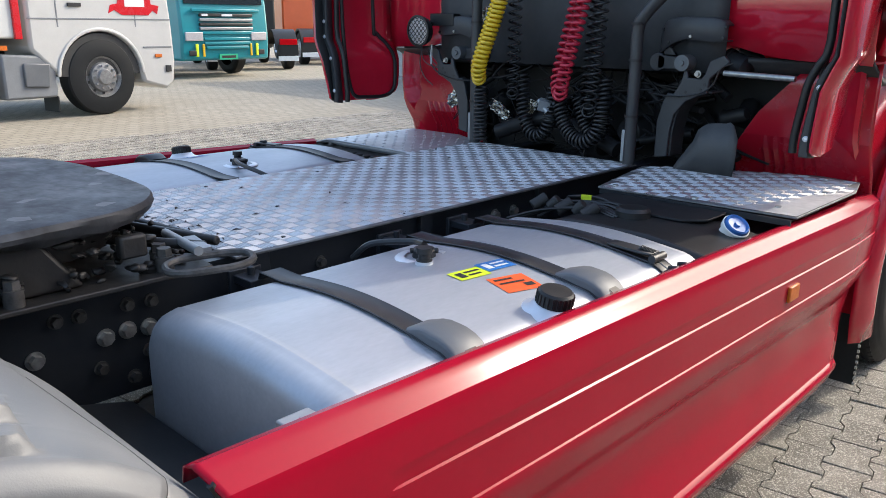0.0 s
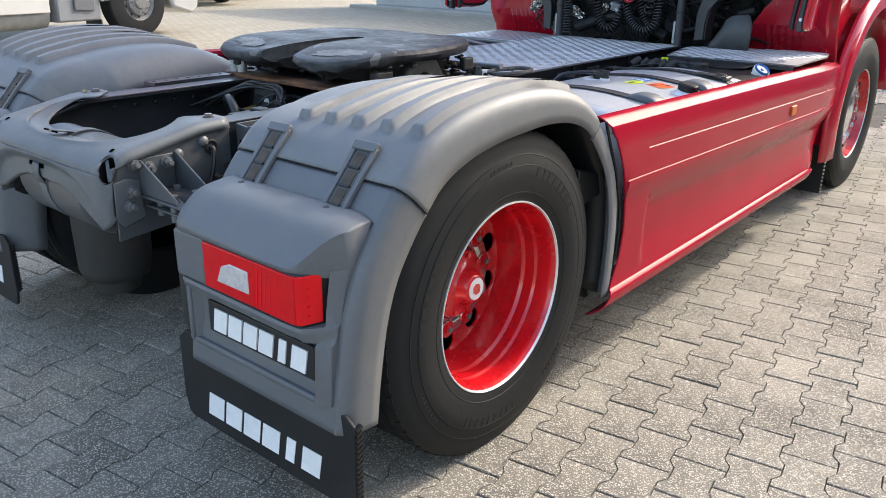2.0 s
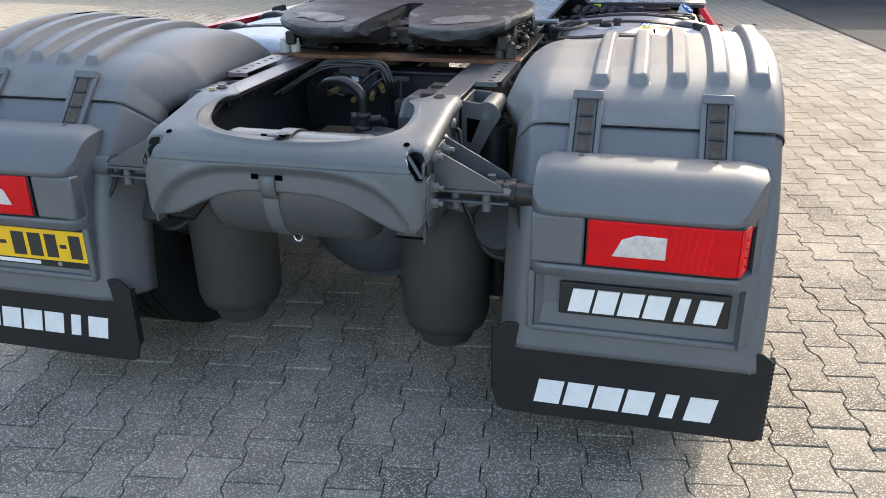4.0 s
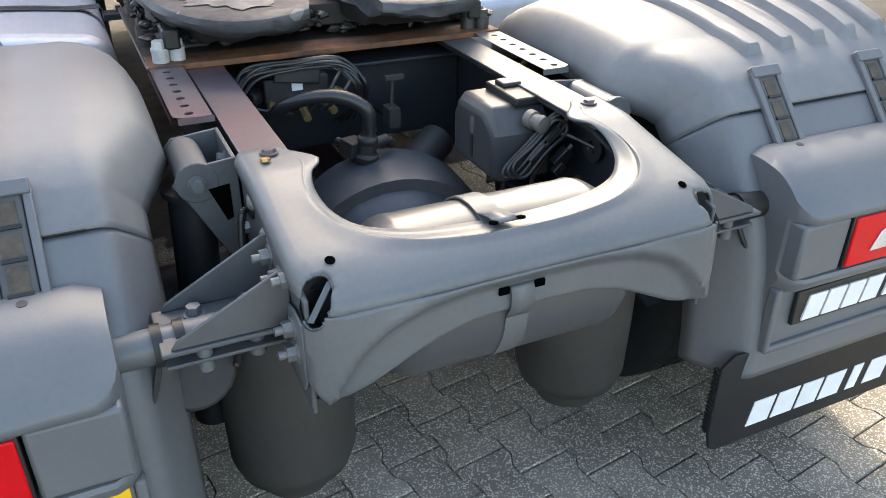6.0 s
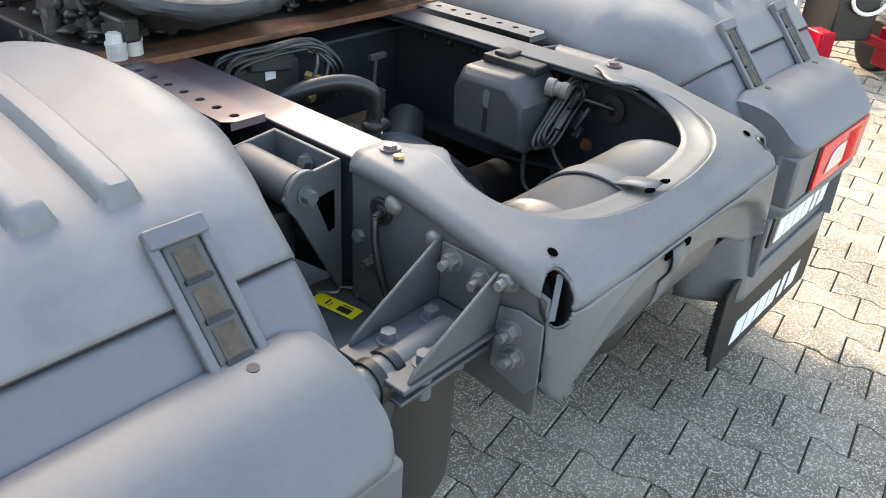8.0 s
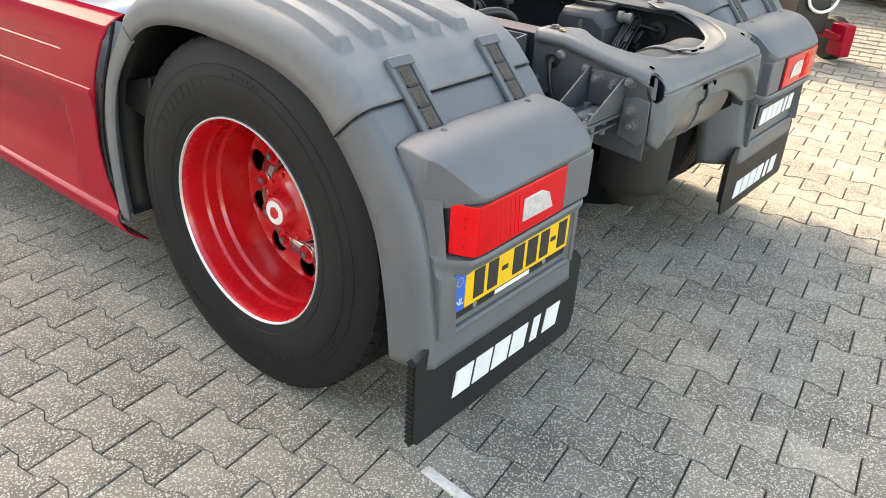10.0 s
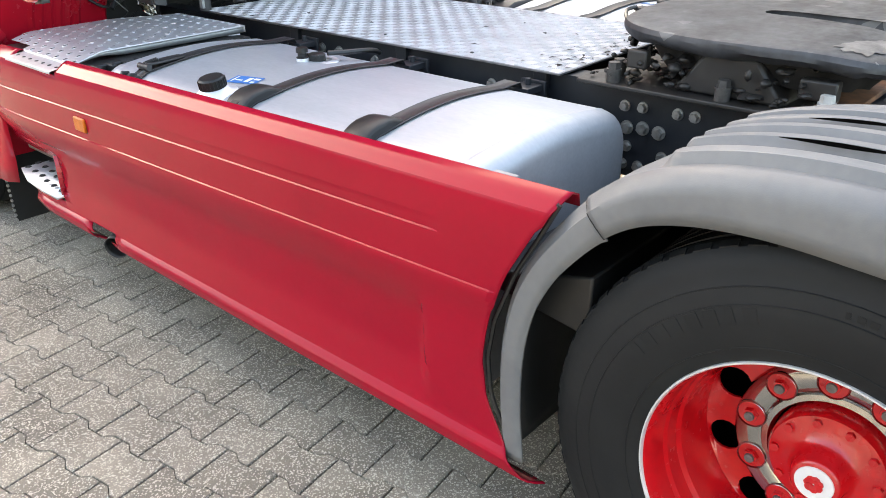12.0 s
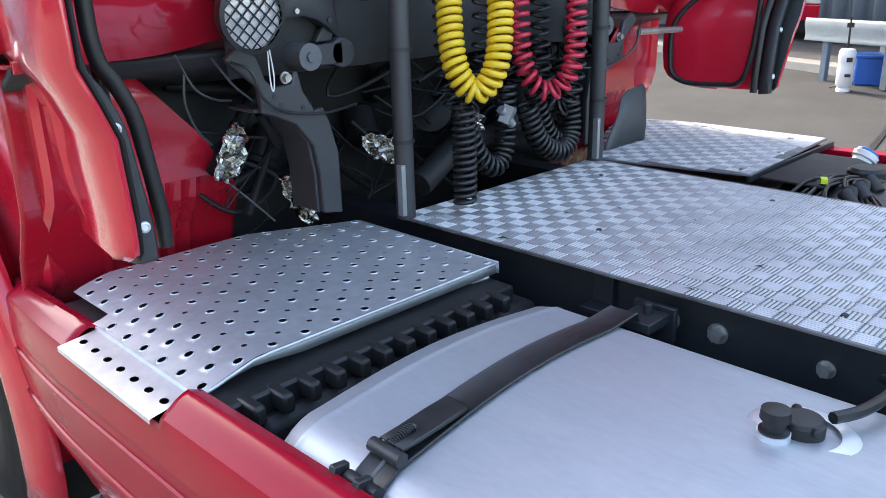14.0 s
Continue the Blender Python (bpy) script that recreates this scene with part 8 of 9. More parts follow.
# scraps of heat foil: crumpled strips, torn at the ends
for x, y, z, w, h, a in ((-0.45, 3.02, 1.545, 0.05, 0.11, 25), (-0.13, 2.98, 1.155, 0.06, 0.06, -20), (-0.765, 3.17, 1.155, 0.06, 0.15, 30), (-0.60, 3.15, 1.005, 0.05, 0.15, -28), (-0.38, 3.06, 1.115, 0.055, 0.14, -62)):
    bm = bmesh.new()
    m = pose(x, y, z, 82, a, 0)
    rows = []
    for j in range(15):
        t = j / 14
        wide = w * (0.35 + 0.9 * math.sin(math.pi * min(1, 0.12 + 0.8 * t)) + 0.25 * noise.noise(V(j * 0.8, x * 7, z * 9)))
        rows.append([m @ V(wide * (i / 10 - 0.5) + 0.012 * noise.noise(V(j * 0.5, 4, x * 11)), h * (t - 0.5) + 0.006 * noise.noise(V(i * 1.3, j, z * 3)), 0.030 * noise.noise(V(i * 0.75 + x * 9, j * 0.6, z * 5)) + 0.012 * noise.noise(V(i * 1.9, j * 1.7, x * 8)) + 0.02 * abs(i / 10 - 0.5)) for i in range(11)])
    sheet(bm, rows)
    part("heat_foil", bm, FOIL, bay, "scrap of crumpled heat foil", angle=12, thick=0.001)

# hose stands and coiled lines
def stand(x, bend):
    bm = bmesh.new()
    if bend:
        pts = smooth_path([(x, 2.93, 0.965), (x, 2.93, 1.35), (x, 2.93, 1.50), (x + 0.03, 2.93, 1.56), (x + 0.12, 2.94, 1.66), (x + 0.3, 2.97, 1.9)], 8)
    else:
        pts = [V(x, 2.925, 0.965), V(x, 2.925, 1.4), V(x, 2.925, 2.1)]
    sweep(bm, pts, 0.0245, 18)
    st = part("hose_stand", bm, ARM, truck, "upright black tube carrying the air lines")
    bm = bmesh.new()
    box(bm, (x - 0.02, 2.915, 1.04), (0.014, 0.02, 0.13))
    part("stand_plate", bm, GALV, st, "pale plate at its foot", bevel=0.002)
    for z in (1.16, 1.38, 1.52):
        bm = bmesh.new()
        lathe(bm, [(-0.005, 0.0245), (-0.005, 0.028), (0.005, 0.028), (0.005, 0.0245)], (x, 2.925, z), (0, 0, 1), 16)
        part("cable_tie", bm, GRIME, st)


stand(-0.430, False)
stand(0.408, True)
D = V(0.70, -0.70, 0)


def loop(name, material, c, spread, z0, z1, big, r, pitch, label, lean=0.0):
    c = Vector(c)
    pts = [c - D * spread + V(lean, lean, z1), c - D * spread * 1.02 + V(lean * 0.45, lean * 0.45, (z0 + z1) / 2), c - D * spread * 0.85 + V(0, 0, z0 + 0.075), c + V(0, 0, z0), c + D * spread * 0.85 + V(0, 0, z0 + 0.075), c + D * spread * 1.02 + V(lean * 0.45, lean * 0.45, (z0 + z1) / 2), c + D * spread + V(lean, lean, z1)]
    bm = bmesh.new()
    coil(bm, pts, big, r, pitch)
    return tagged(part(name, bm, material, truck, label, angle=80))


loop("air_hose", YELLOW, (-0.300, 2.80, 0), 0.062, 1.275, 1.85, 0.025, 0.0085, 0.0195, "yellow coiled air hose hanging in a loop", 0.105)
loop("air_hose", HOSE_RED, (0.085, 2.88, 0), 0.080, 1.225, 1.85, 0.024, 0.0072, 0.0285, "red coiled air hose hanging in a loop", 0.08)
loop("electric_cable", HOSE, (-0.21, 2.93, 0), 0.05, 1.20, 1.85, 0.022, 0.0042, 0.036, "thin black coiled cable", 0.0)
loop("electric_cable", HOSE, (0.20, 2.93, 0), 0.055, 1.16, 1.85, 0.026, 0.0058, 0.034, "thin black coiled cable", 0.02)
for pts, big, r, pitch in (([(-0.315, 2.83, 1.24), (-0.312, 2.83, 1.12), (-0.312, 2.83, 0.99)], 0.026, 0.006, 0.017),
                           ([(0.05, 2.93, 1.19), (0.10, 2.92, 1.08), (0.19, 2.91, 1.035), (0.255, 2.92, 1.08), (0.265, 2.94, 1.20), (0.25, 2.96, 1.30)], 0.027, 0.0065, 0.018),
                           ([(0.12, 2.96, 1.22), (0.18, 2.95, 1.09), (0.24, 2.94, 1.06), (0.27, 2.95, 1.12), (0.26, 2.96, 1.22)], 0.024, 0.006, 0.019),
                           ([(-0.19, 2.97, 1.30), (-0.15, 2.95, 1.10), (-0.08, 2.94, 1.03), (-0.02, 2.95, 1.08), (0.0, 2.96, 1.25)], 0.026, 0.006, 0.02)):
    bm = bmesh.new()
    coil(bm, pts, big, r, pitch)
    part("coiled_cable", bm, HOSE, truck, "black coiled cable", angle=80)
bm = bmesh.new()
box(bm, (-0.03, 2.93, 1.17), (0.05, 0.03, 0.05), (20, 15, 30))
rod(bm, (-0.06, 2.93, 1.19), (-0.01, 2.93, 1.14), 0.013, seg=10)
part("hose_coupling", bm, GALV, truck, "metal hose coupling")

# work lamp with a wire grille
wl = bmesh.new()
lathe(wl, [(0.06, 0.0), (0.055, 0.04), (0.03, 0.066), (0.0, 0.074), (-0.012, 0.076), (-0.014, 0.066)], (-0.819, 2.937, 1.475), (0.0, 1, 0.05), 32)
lamp = part("work_lamp", wl, BLACK, truck, "round black work lamp with a wire grille", angle=50)
bm = bmesh.new()
lathe(bm, [(-0.006, 0.066), (-0.010, 0.04), (-0.012, 0.0)], (-0.819, 2.937, 1.475), (0.0, 1, 0.05), 32)
part("lamp_glass", bm, CLEAR, lamp, "pale ribbed lamp glass")
for k in range(-3, 4):
    for a in (1, -1):
        o = k * 0.019
        h = math.sqrt(max(0.0, 0.066**2 - o * o))
        bm = bmesh.new()
        u, w = V(0.707, 0, 0.707 * a), V(-0.707 * a, 0, 0.707)
        c = V(-0.819, 2.922, 1.475) + w * o
        rod(bm, c - u * h, c + u * h, 0.0018, seg=5)
        part("grille_wire", bm, BLACK, lamp)
bm = bmesh.new()
box(bm, (-0.809, 3.017, 1.509), (0.03, 0.12, 0.02))
box(bm, (-0.739, 3.037, 1.529), (0.16, 0.05, 0.06))
part("lamp_arm", bm, BLACK, lamp, bevel=0.004)
bm = bmesh.new()
sweep(bm, smooth_path([(-0.765, 2.97, 1.41), (-0.768, 2.965, 1.34), (-0.763, 2.965, 1.315), (-0.758, 2.965, 1.345), (-0.761, 2.97, 1.41)], 6), 0.0016, 6)
part("lamp_string", bm, BOTTLE, lamp, "pale loop of string")

# ---- the yard ----
def rise(x):
    """The paving climbs slightly away from the parked truck on both sides."""
    t = min(max((abs(x) - 3.4) / 6.0, 0), 1)
    return (0.26 if x > 0 else 0.15) * t * t * (3 - 2 * t)


bm = bmesh.new()
xs = sorted(set([-600, -200, -80, -40, -20, -12, 12, 20, 40, 80, 200, 600] + [round(-9.5 + 0.5 * k, 2) for k in range(39)]))
sheet(bm, [[V(x, y, rise(x) - 0.013) for x in xs] for y in (-600, -150, -40, -10, 0, 10, 25, 60, 200, 600)])
ground = part("ground", bm, JOINT, None)
tagged(ground, "sandy joints and ground under the block paving", "ground", kind="structure")
# far paving, one sheet just above
FARPAVE = bpy.data.materials.new("far_block_paving")
FARPAVE.use_nodes = True
nt = FARPAVE.node_tree
tc = nt.nodes.new("ShaderNodeTexCoord")
mp = nt.nodes.new("ShaderNodeMapping")
mp.inputs["Rotation"].default_value = (0, 0, radians(-8.2))
br = nt.nodes.new("ShaderNodeTexBrick")
br.inputs["Scale"].default_value = 1.0
br.inputs["Brick Width"].default_value, br.inputs["Row Height"].default_value = 0.2, 0.143
br.inputs["Mortar Size"].default_value, br.inputs["Bias"].default_value = 0.008, 0.0
br.inputs["Color1"].default_value, br.inputs["Color2"].default_value, br.inputs["Mortar"].default_value = (0.30, 0.265, 0.205, 1), (0.255, 0.225, 0.172, 1), (0.15, 0.132, 0.10, 1)
ns = nt.nodes.new("ShaderNodeTexNoise")
ns.inputs["Scale"].default_value, ns.inputs["Detail"].default_value = 0.5, 6
mx = nt.nodes.new("ShaderNodeMix")
mx.data_type, mx.blend_type = "RGBA", "SOFT_LIGHT"
mx.inputs["Factor"].default_value = 0.3
nt.links.new(tc.outputs["Object"], mp.inputs[0])
rot90 = nt.nodes.new("ShaderNodeMapping")
rot90.inputs["Rotation"].default_value = (0, 0, radians(90))
nt.links.new(mp.outputs[0], rot90.inputs[0])
nt.links.new(rot90.outputs[0], br.inputs[0])
nt.links.new(tc.outputs["Object"], ns.inputs[0])
nt.links.new(br.outputs[0], mx.inputs["A"])
nt.links.new(ns.outputs[0], mx.inputs["B"])
nt.links.new(mx.outputs["Result"], nt.nodes["Principled BSDF"].inputs["Base Color"])
nt.nodes["Principled BSDF"].inputs["Roughness"].default_value = 0.85
# blocks: double-T shape, rows at a slight angle to the truck
ROW, LONG, AMP = 0.143, 0.200, 0.011
TURN_P = radians(8.2)
UX, UY = V(-math.sin(TURN_P), math.cos(TURN_P), 0), V(math.cos(TURN_P), math.sin(TURN_P), 0)
shape = []
for sgn in (1, -1):
    half = [(0.0985, ROW / 2 - 0.0012 + AMP), (0.066, ROW / 2 - 0.0012 + AMP), (0.034, ROW / 2 - 0.0012 - AMP), (-0.034, ROW / 2 - 0.0012 - AMP), (-0.066, ROW / 2 - 0.0012 + AMP), (-0.0985, ROW / 2 - 0.0012 + AMP)]
    shape += [(sgn * u, sgn * w) for u, w in half]
SH = len(shape)
base_v, top_v = [], []
for u, w in shape:
    base_v.append(UX * u + UY * w + V(0, 0, -0.014))
    top_v.append(UX * u * 0.962 + UY * w * 0.972)
mid_v = [UX * u * 0.985 + UY * w * 0.991 + V(0, 0, -0.0022) for u, w in shape]
tmpl = base_v + mid_v + top_v
tmpl_f = [(i, (i + 1) % SH, SH + (i + 1) % SH, SH + i) for i in range(SH)] + [(SH + i, SH + (i + 1) % SH, 2 * SH + (i + 1) % SH, 2 * SH + i) for i in range(SH)] + [tuple(range(2 * SH, 3 * SH))[::-1]]
tmpl_np = np.array([tuple(v) for v in tmpl])
rng = np.random.default_rng(7)
allv, allf, near = [], [], []
OX, OY = -0.3, -0.805
count = 0
for r in range(-62, 64):
    for k in range(-42, 62):
        c = V(OX, OY, 0) + UY * (r * ROW - ROW / 2) + UX * (k * LONG + (LONG / 2 if r % 2 else 0) + LONG / 2)
        if not (-7.5 < c.x < 8.0 and -3.6 < c.y < 9.0):
            continue
        if -0.9 < c.x < 0.9 and 1.2 < c.y < 8:
            continue
        tilt = rng.normal(0, 0.006, 2)
        dz = rng.normal(0, 0.0011)
        if -2.15 < c.x < -1.32 and -0.95 < c.y < 1.25 or 0.0 < c.x < 1.1 and -1.9 < c.y < -1.0 or 1.35 < c.x < 1.75 and -0.5 < c.y < 1.3:
            near.append((c, tilt, dz))
            continue
        p = tmpl_np.copy()
        p[:, 2] += p[:, 0] * tilt[0] + p[:, 1] * tilt[1] + dz + rise(c.x)
        p[:, 0] += c.x
        p[:, 1] += c.y
        b = count * 3 * SH
        allv.append(p)
        allf += [tuple(b + i for i in f) for f in tmpl_f]
        count += 1
me = bpy.data.meshes.new("paving_blocks")
me.from_pydata(np.concatenate(allv).tolist(), [], allf)
me.materials.append(PAVER)
paving = new("pavement", me)
tagged(paving, "grey concrete interlocking block paving, gritty and worn", "paving", kind="stuff")
me1 = bpy.data.meshes.new("paving_block")
me1.from_pydata([tuple(v) for v in tmpl], [], tmpl_f)
me1.materials.append(PAVER_OB)
for c, tilt, dz in near[:330]:
    o = new("paving_block", me1)
    o.location = (c.x, c.y, dz + rise(c.x))
    o.rotation_euler = (tilt[1], -tilt[0], 0)
    o.parent = ground
bm = bmesh.new()
def ring(x0, x1, y0, y1):
    xs2 = sorted(set([x0, x1] + [x for x in xs if x0 < x < x1]))
    sheet(bm, [[V(x, y, rise(x) - 0.0045) for x in xs2] for y in (y0, y1)])
ring(-600, -7.3, -600, 600)
ring(-7.3, 7.8, 8.9, 600)
ring(-7.3, 7.8, -600, -3.5)
far = part("far_pavement", bm, FARPAVE, None)
tagged(far, "pale block paving reaching across the yard", "paving", kind="structure")
bm = bmesh.new()
ring(7.8, 600, -600, 600)
GREYPAVE = FARPAVE.copy()
for node in GREYPAVE.node_tree.nodes:
    if node.type == "TEX_BRICK":
        node.inputs["Color1"].default_value, node.inputs["Color2"].default_value, node.inputs["Mortar"].default_value = (0.175, 0.168, 0.155, 1), (0.145, 0.140, 0.130, 1), (0.08, 0.077, 0.07, 1)
tagged(part("workshop_pavement", bm, GREYPAVE, None), "grey block paving before the workshop", "paving", kind="structure")
# short worn white line by the left wheel
bm = bmesh.new()
box(bm, (-1.205, -0.79, 0.0015), (0.030, 0.27, 0.006), (0, 0, -4))
tagged(part("painted_line", bm, LINE, None), "short worn white paint mark on the paving", "road marking", kind="structure")

# ---- other vehicles and things round the yard ----
def place(ob, x, y, yaw, z=None):
    ob.matrix_basis = pose(x, y, rise(x) if z is None else z, 0, 0, yaw)
    return ob


def plain_wheel(parent, x, y, r=0.51, w=0.29, face=1, rim=None):
    bm = bmesh.new()
    lathe(bm, [(-w / 2, 0.3), (-w / 2 * 1.05, 0.40), (-w * 0.44, r - 0.02), (-w * 0.36, r), (w * 0.36, r), (w * 0.44, r - 0.02), (w / 2 * 1.05, 0.40), (w / 2, 0.3), (w / 2 * 0.5, 0.27)], (x, y, r), (face, 0, 0), 48)
    t = part("wheel", bm, RUBBER, parent, "black tyre on a bright wheel")
    f = x + face * w / 2
    bm = bmesh.new()
    lathe(bm, [(-0.03, 0.295), (0.0, 0.29), (-0.05, 0.25), (-0.05, 0.22), (0.01, 0.20), (0.02, 0.12), (0.05, 0.10), (0.055, 0.0)], (f, y, r), (face, 0, 0), 40)
    part("rim", bm, rim or ALU, t, "pale metal rim")
    for i in range(10):
        a = 2 * math.pi * i / 10
        bm = bmesh.new()
        rod(bm, (f + face * 0.012, y + 0.165 * math.cos(a), r + 0.165 * math.sin(a)), (f + face * 0.035, y + 0.165 * math.cos(a), r + 0.165 * math.sin(a)), 0.018, seg=8)
        part("wheel_nut", bm, CHROME, t)
        a += 0.3
        bm = bmesh.new()
        rod(bm, (f - face * 0.049, y + 0.235 * math.cos(a), r + 0.235 * math.sin(a)), (f - face * 0.044, y + 0.235 * math.cos(a), r + 0.235 * math.sin(a)), 0.022, seg=10)
        part("rim_hole", bm, INK, t)
    return t


# white truck with trailer, its right side towards the yard
wt = thing("white_truck", "white articulated truck with a pale tarpaulin trailer", "truck")
bm = bmesh.new()
out = [(-1.05, 0.95)]
for k in range(19):
    a = math.radians(178 - 176 * k / 18)
    out.append((0.66 * math.cos(a), 0.55 + 0.64 * math.sin(a)))
out += [(0.70, 0.42), (1.12, 0.30), (1.26, 0.42), (1.30, 0.75), (1.28, 1.3), (1.20, 2.2), (1.08, 3.2), (-1.05, 3.5)]
prism(bm, out, "x", -2.45, 0.0)
part("cab", bm, TRUCK_WHITE, wt, "white cab", bevel=0.05)
bm = bmesh.new()
prism(bm, [(y, z) for y, z in out[1:20]] + [(0.715 * math.cos(math.radians(2 + 176 * k / 18)), 0.55 + 0.695 * math.sin(math.radians(2 + 176 * k / 18))) for k in range(19)], "x", -0.01, 0.025)
part("wheel_arch", bm, TRUCK_WHITE, wt, "white wheel arch", bevel=0.02)
bm = bmesh.new()
prism(bm, [(0.635 * math.cos(math.radians(2 + 176 * k / 18)), 0.55 + 0.615 * math.sin(math.radians(2 + 176 * k / 18))) for k in range(19)], "x", -2.4, -0.02)
part("arch_lining", bm, INK, wt)
plain_wheel(wt, -0.135, 0.0, 0.545, rim=DULL_ALLOY)
for name, c, sz, m in (("door_seam", (0.003, -0.62, 1.9), (0.006, 0.02, 1.3), TRUCK_GREY), ("door_seam", (0.003, 0.62, 1.9), (0.006, 0.02, 1.3), TRUCK_GREY), ("waist_line", (0.004, 0.1, 1.36), (0.008, 2.3, 0.02), TRUCK_GREY),
                       ("window", (0.004, 0.1, 2.55), (0.01, 1.25, 0.75), GLASS_D), ("marker", (0.01, 0.98, 0.82), (0.02, 0.12, 0.05), AMBER), ("fog_lamp", (0.01, 1.15, 0.62), (0.02, 0.10, 0.10), GRIME),
                       ("bumper_line", (0.004, 0.98, 0.95), (0.01, 0.52, 0.025), TRUCK_GREY), ("door_handle", (0.012, -0.35, 1.55), (0.03, 0.2, 0.05), BLACK), ("vent", (0.006, -0.30, 1.98), (0.012, 0.35, 0.08), BLACK)):
    bm = bmesh.new()
    box(bm, c, sz)
    part(name, bm, m, wt, bevel=0.004)
bm = bmesh.new()
prism(bm, [(0.60 + y, z - 0.34) for y, z in ((-0.42, 1.78), (-0.38, 1.90), (-0.26, 1.92), (-0.24, 2.05), (0.30, 2.05), (0.32, 1.92), (0.46, 1.90), (0.42, 1.78), (0.34, 1.83), (0.26, 1.76), (-0.20, 1.76), (-0.32, 1.83))], "x", 0.002, 0.008)
emb = part("door_emblem", bm, RIM_RED, wt, "red ribbon emblem with a white bar")
bm = bmesh.new()
box(bm, (0.010, 0.63, 1.59), (0.004, 0.34, 0.10))
part("emblem_bar", bm, WHITE, emb)
bm = bmesh.new()
prism(bm, [(-1.45, 0.30), (-0.72, 0.30), (-0.70, 0.40), (-0.72, 0.86), (-1.45, 0.90)], "x", -0.35, -0.02)
sb = part("side_box", bm, TRUCK_GREY, wt, "grey plastic step box", bevel=0.03)
bm = bmesh.new()
prism(bm, [(-1.18, 0.46), (-0.84, 0.44), (-0.80, 0.76), (-1.18, 0.78)], "x", -0.02, 0.015)
part("box_recess", bm, GREY, sb, bevel=0.02)
bm = bmesh.new()
box(bm, (-0.06, -2.4, 0.60), (0.06, 1.7, 0.30))
part("trailer_skirt", bm, TRUCK_WHITE, wt, "white side board", bevel=0.01)
bm = bmesh.new()
rod(bm, (-0.35, -3.2, 0.42), (-0.35, -1.5, 0.42), 0.22, seg=24)
part("air_tank", bm, GALV, wt)
bm = bmesh.new()
box(bm, (-1.25, -7.5, 2.45), (2.5, 12.7, 2.7))
part("trailer_body", bm, TARP, wt, "pale grey tarpaulin trailer", bevel=0.03)
bm = bmesh.new()
box(bm, (0.01, -1.20, 2.45), (0.05, 0.10, 2.72))
part("red_edge", bm, RIM_RED, wt, "red corner edge", bevel=0.01)
for y in (-1.6, -2.6, -3.6):
    bm = bmesh.new()
    box(bm, (0.01, y, 1.28), (0.03, 0.07, 0.32))
    part("tarpaulin_strap", bm, TRUCK_GREY, wt)
bm = bmesh.new()
box(bm, (0.006, -2.2, 1.95), (0.006, 1.1, 0.16))
part("lettering_bar", bm, INK, wt)
bm = bmesh.new()
box(bm, (-0.03, -1.42, 0.98), (0.06, 0.12, 0.06))
part("side_marker", bm, AMBER, wt)
bm = bmesh.new()
box(bm, (-1.25, -4.0, 0.95), (1.0, 6.0, 0.25))
part("chassis", bm, GRIME, wt)
bm = bmesh.new()
box(bm, (-0.2, -0.72, 0.20), (0.36, 0.02, 0.22))
part("mudflap", bm, FLAP, wt)
for y in (-3.9,):
    plain_wheel(wt, -0.2, y, 0.50)
place(wt, -9.66, 5.22, 10)

# teal truck, front towards the yard
tt = thing("teal_truck", "teal rigid truck with a black and teal grille", "truck")
bm = bmesh.new()
prism(bm, [(0.0, 0.42), (0.04, 0.95), (0.0, 1.5), (-0.12, 2.6), (-0.35, 3.1), (-2.0, 3.2), (-2.0, 0.9), (-0.5, 0.42)], "x", -1.25, 1.25)
part("cab", bm, TRUCK_TEAL, tt, "teal cab", bevel=0.06)
bm = bmesh.new()
prism(bm, [(0.0, 1.72), (0.012, 1.72), (-0.10, 2.62), (-0.12, 2.62)], "x", -1.1, 1.1)
part("windscreen", bm, GLASS_D, tt, "dark windscreen", bevel=0.01)
for z, w, m in ((1.58, 1.9, TRUCK_TEAL), (1.47, 1.5, INK), (1.36, 1.5, GALV), (1.26, 1.5, INK), (1.16, 1.5, GALV), (1.06, 1.4, TRUCK_TEAL), (0.92, 1.3, TRUCK_TEAL), (0.82, 1.3, TRUCK_TEAL), (0.72, 1.2, TRUCK_TEAL)):
    bm = bmesh.new()
    box(bm, (0, 0.05, z), (w, 0.06, 0.07))
    part("grille_bar", bm, m, tt, bevel=0.015)
for s in (1, -1):
    for name, c, sz, m in (("headlamp", (s * 0.92, 0.05, 0.98), (0.46, 0.06, 0.20), CLEAR), ("yellow_stripe", (s * 0.86, 0.055, 0.66), (0.08, 0.03, 0.30), ST_GREEN), ("yellow_stripe", (s * 0.68, 0.055, 0.66), (0.06, 0.03, 0.30), PLATE_Y),
                           ("fog_lamp", (s * 0.98, 0.055, 0.60), (0.20, 0.03, 0.12), GRIME), ("mirror", (s * 1.42, -0.1, 2.1), (0.22, 0.14, 0.5), BLACK)):
        bm = bmesh.new()
        box(bm, c, sz)
        part(name, bm, m, tt, bevel=0.015)
    plain_wheel(tt, s * 1.05, -1.35, face=s)
    plain_wheel(tt, s * 1.05, -4.8, face=s)
bm = bmesh.new()
box(bm, (0, 0.06, 0.50), (0.52, 0.02, 0.13))
np_ = part("number_plate", bm, mat("green_plate", (0.02, 0.42, 0.22), 0.4, amount=0.1), tt, "green plate with a dark bar")
bm = bmesh.new()
box(bm, (0, 0.072, 0.50), (0.40, 0.004, 0.06))
part("plate_bar", bm, INK, np_)
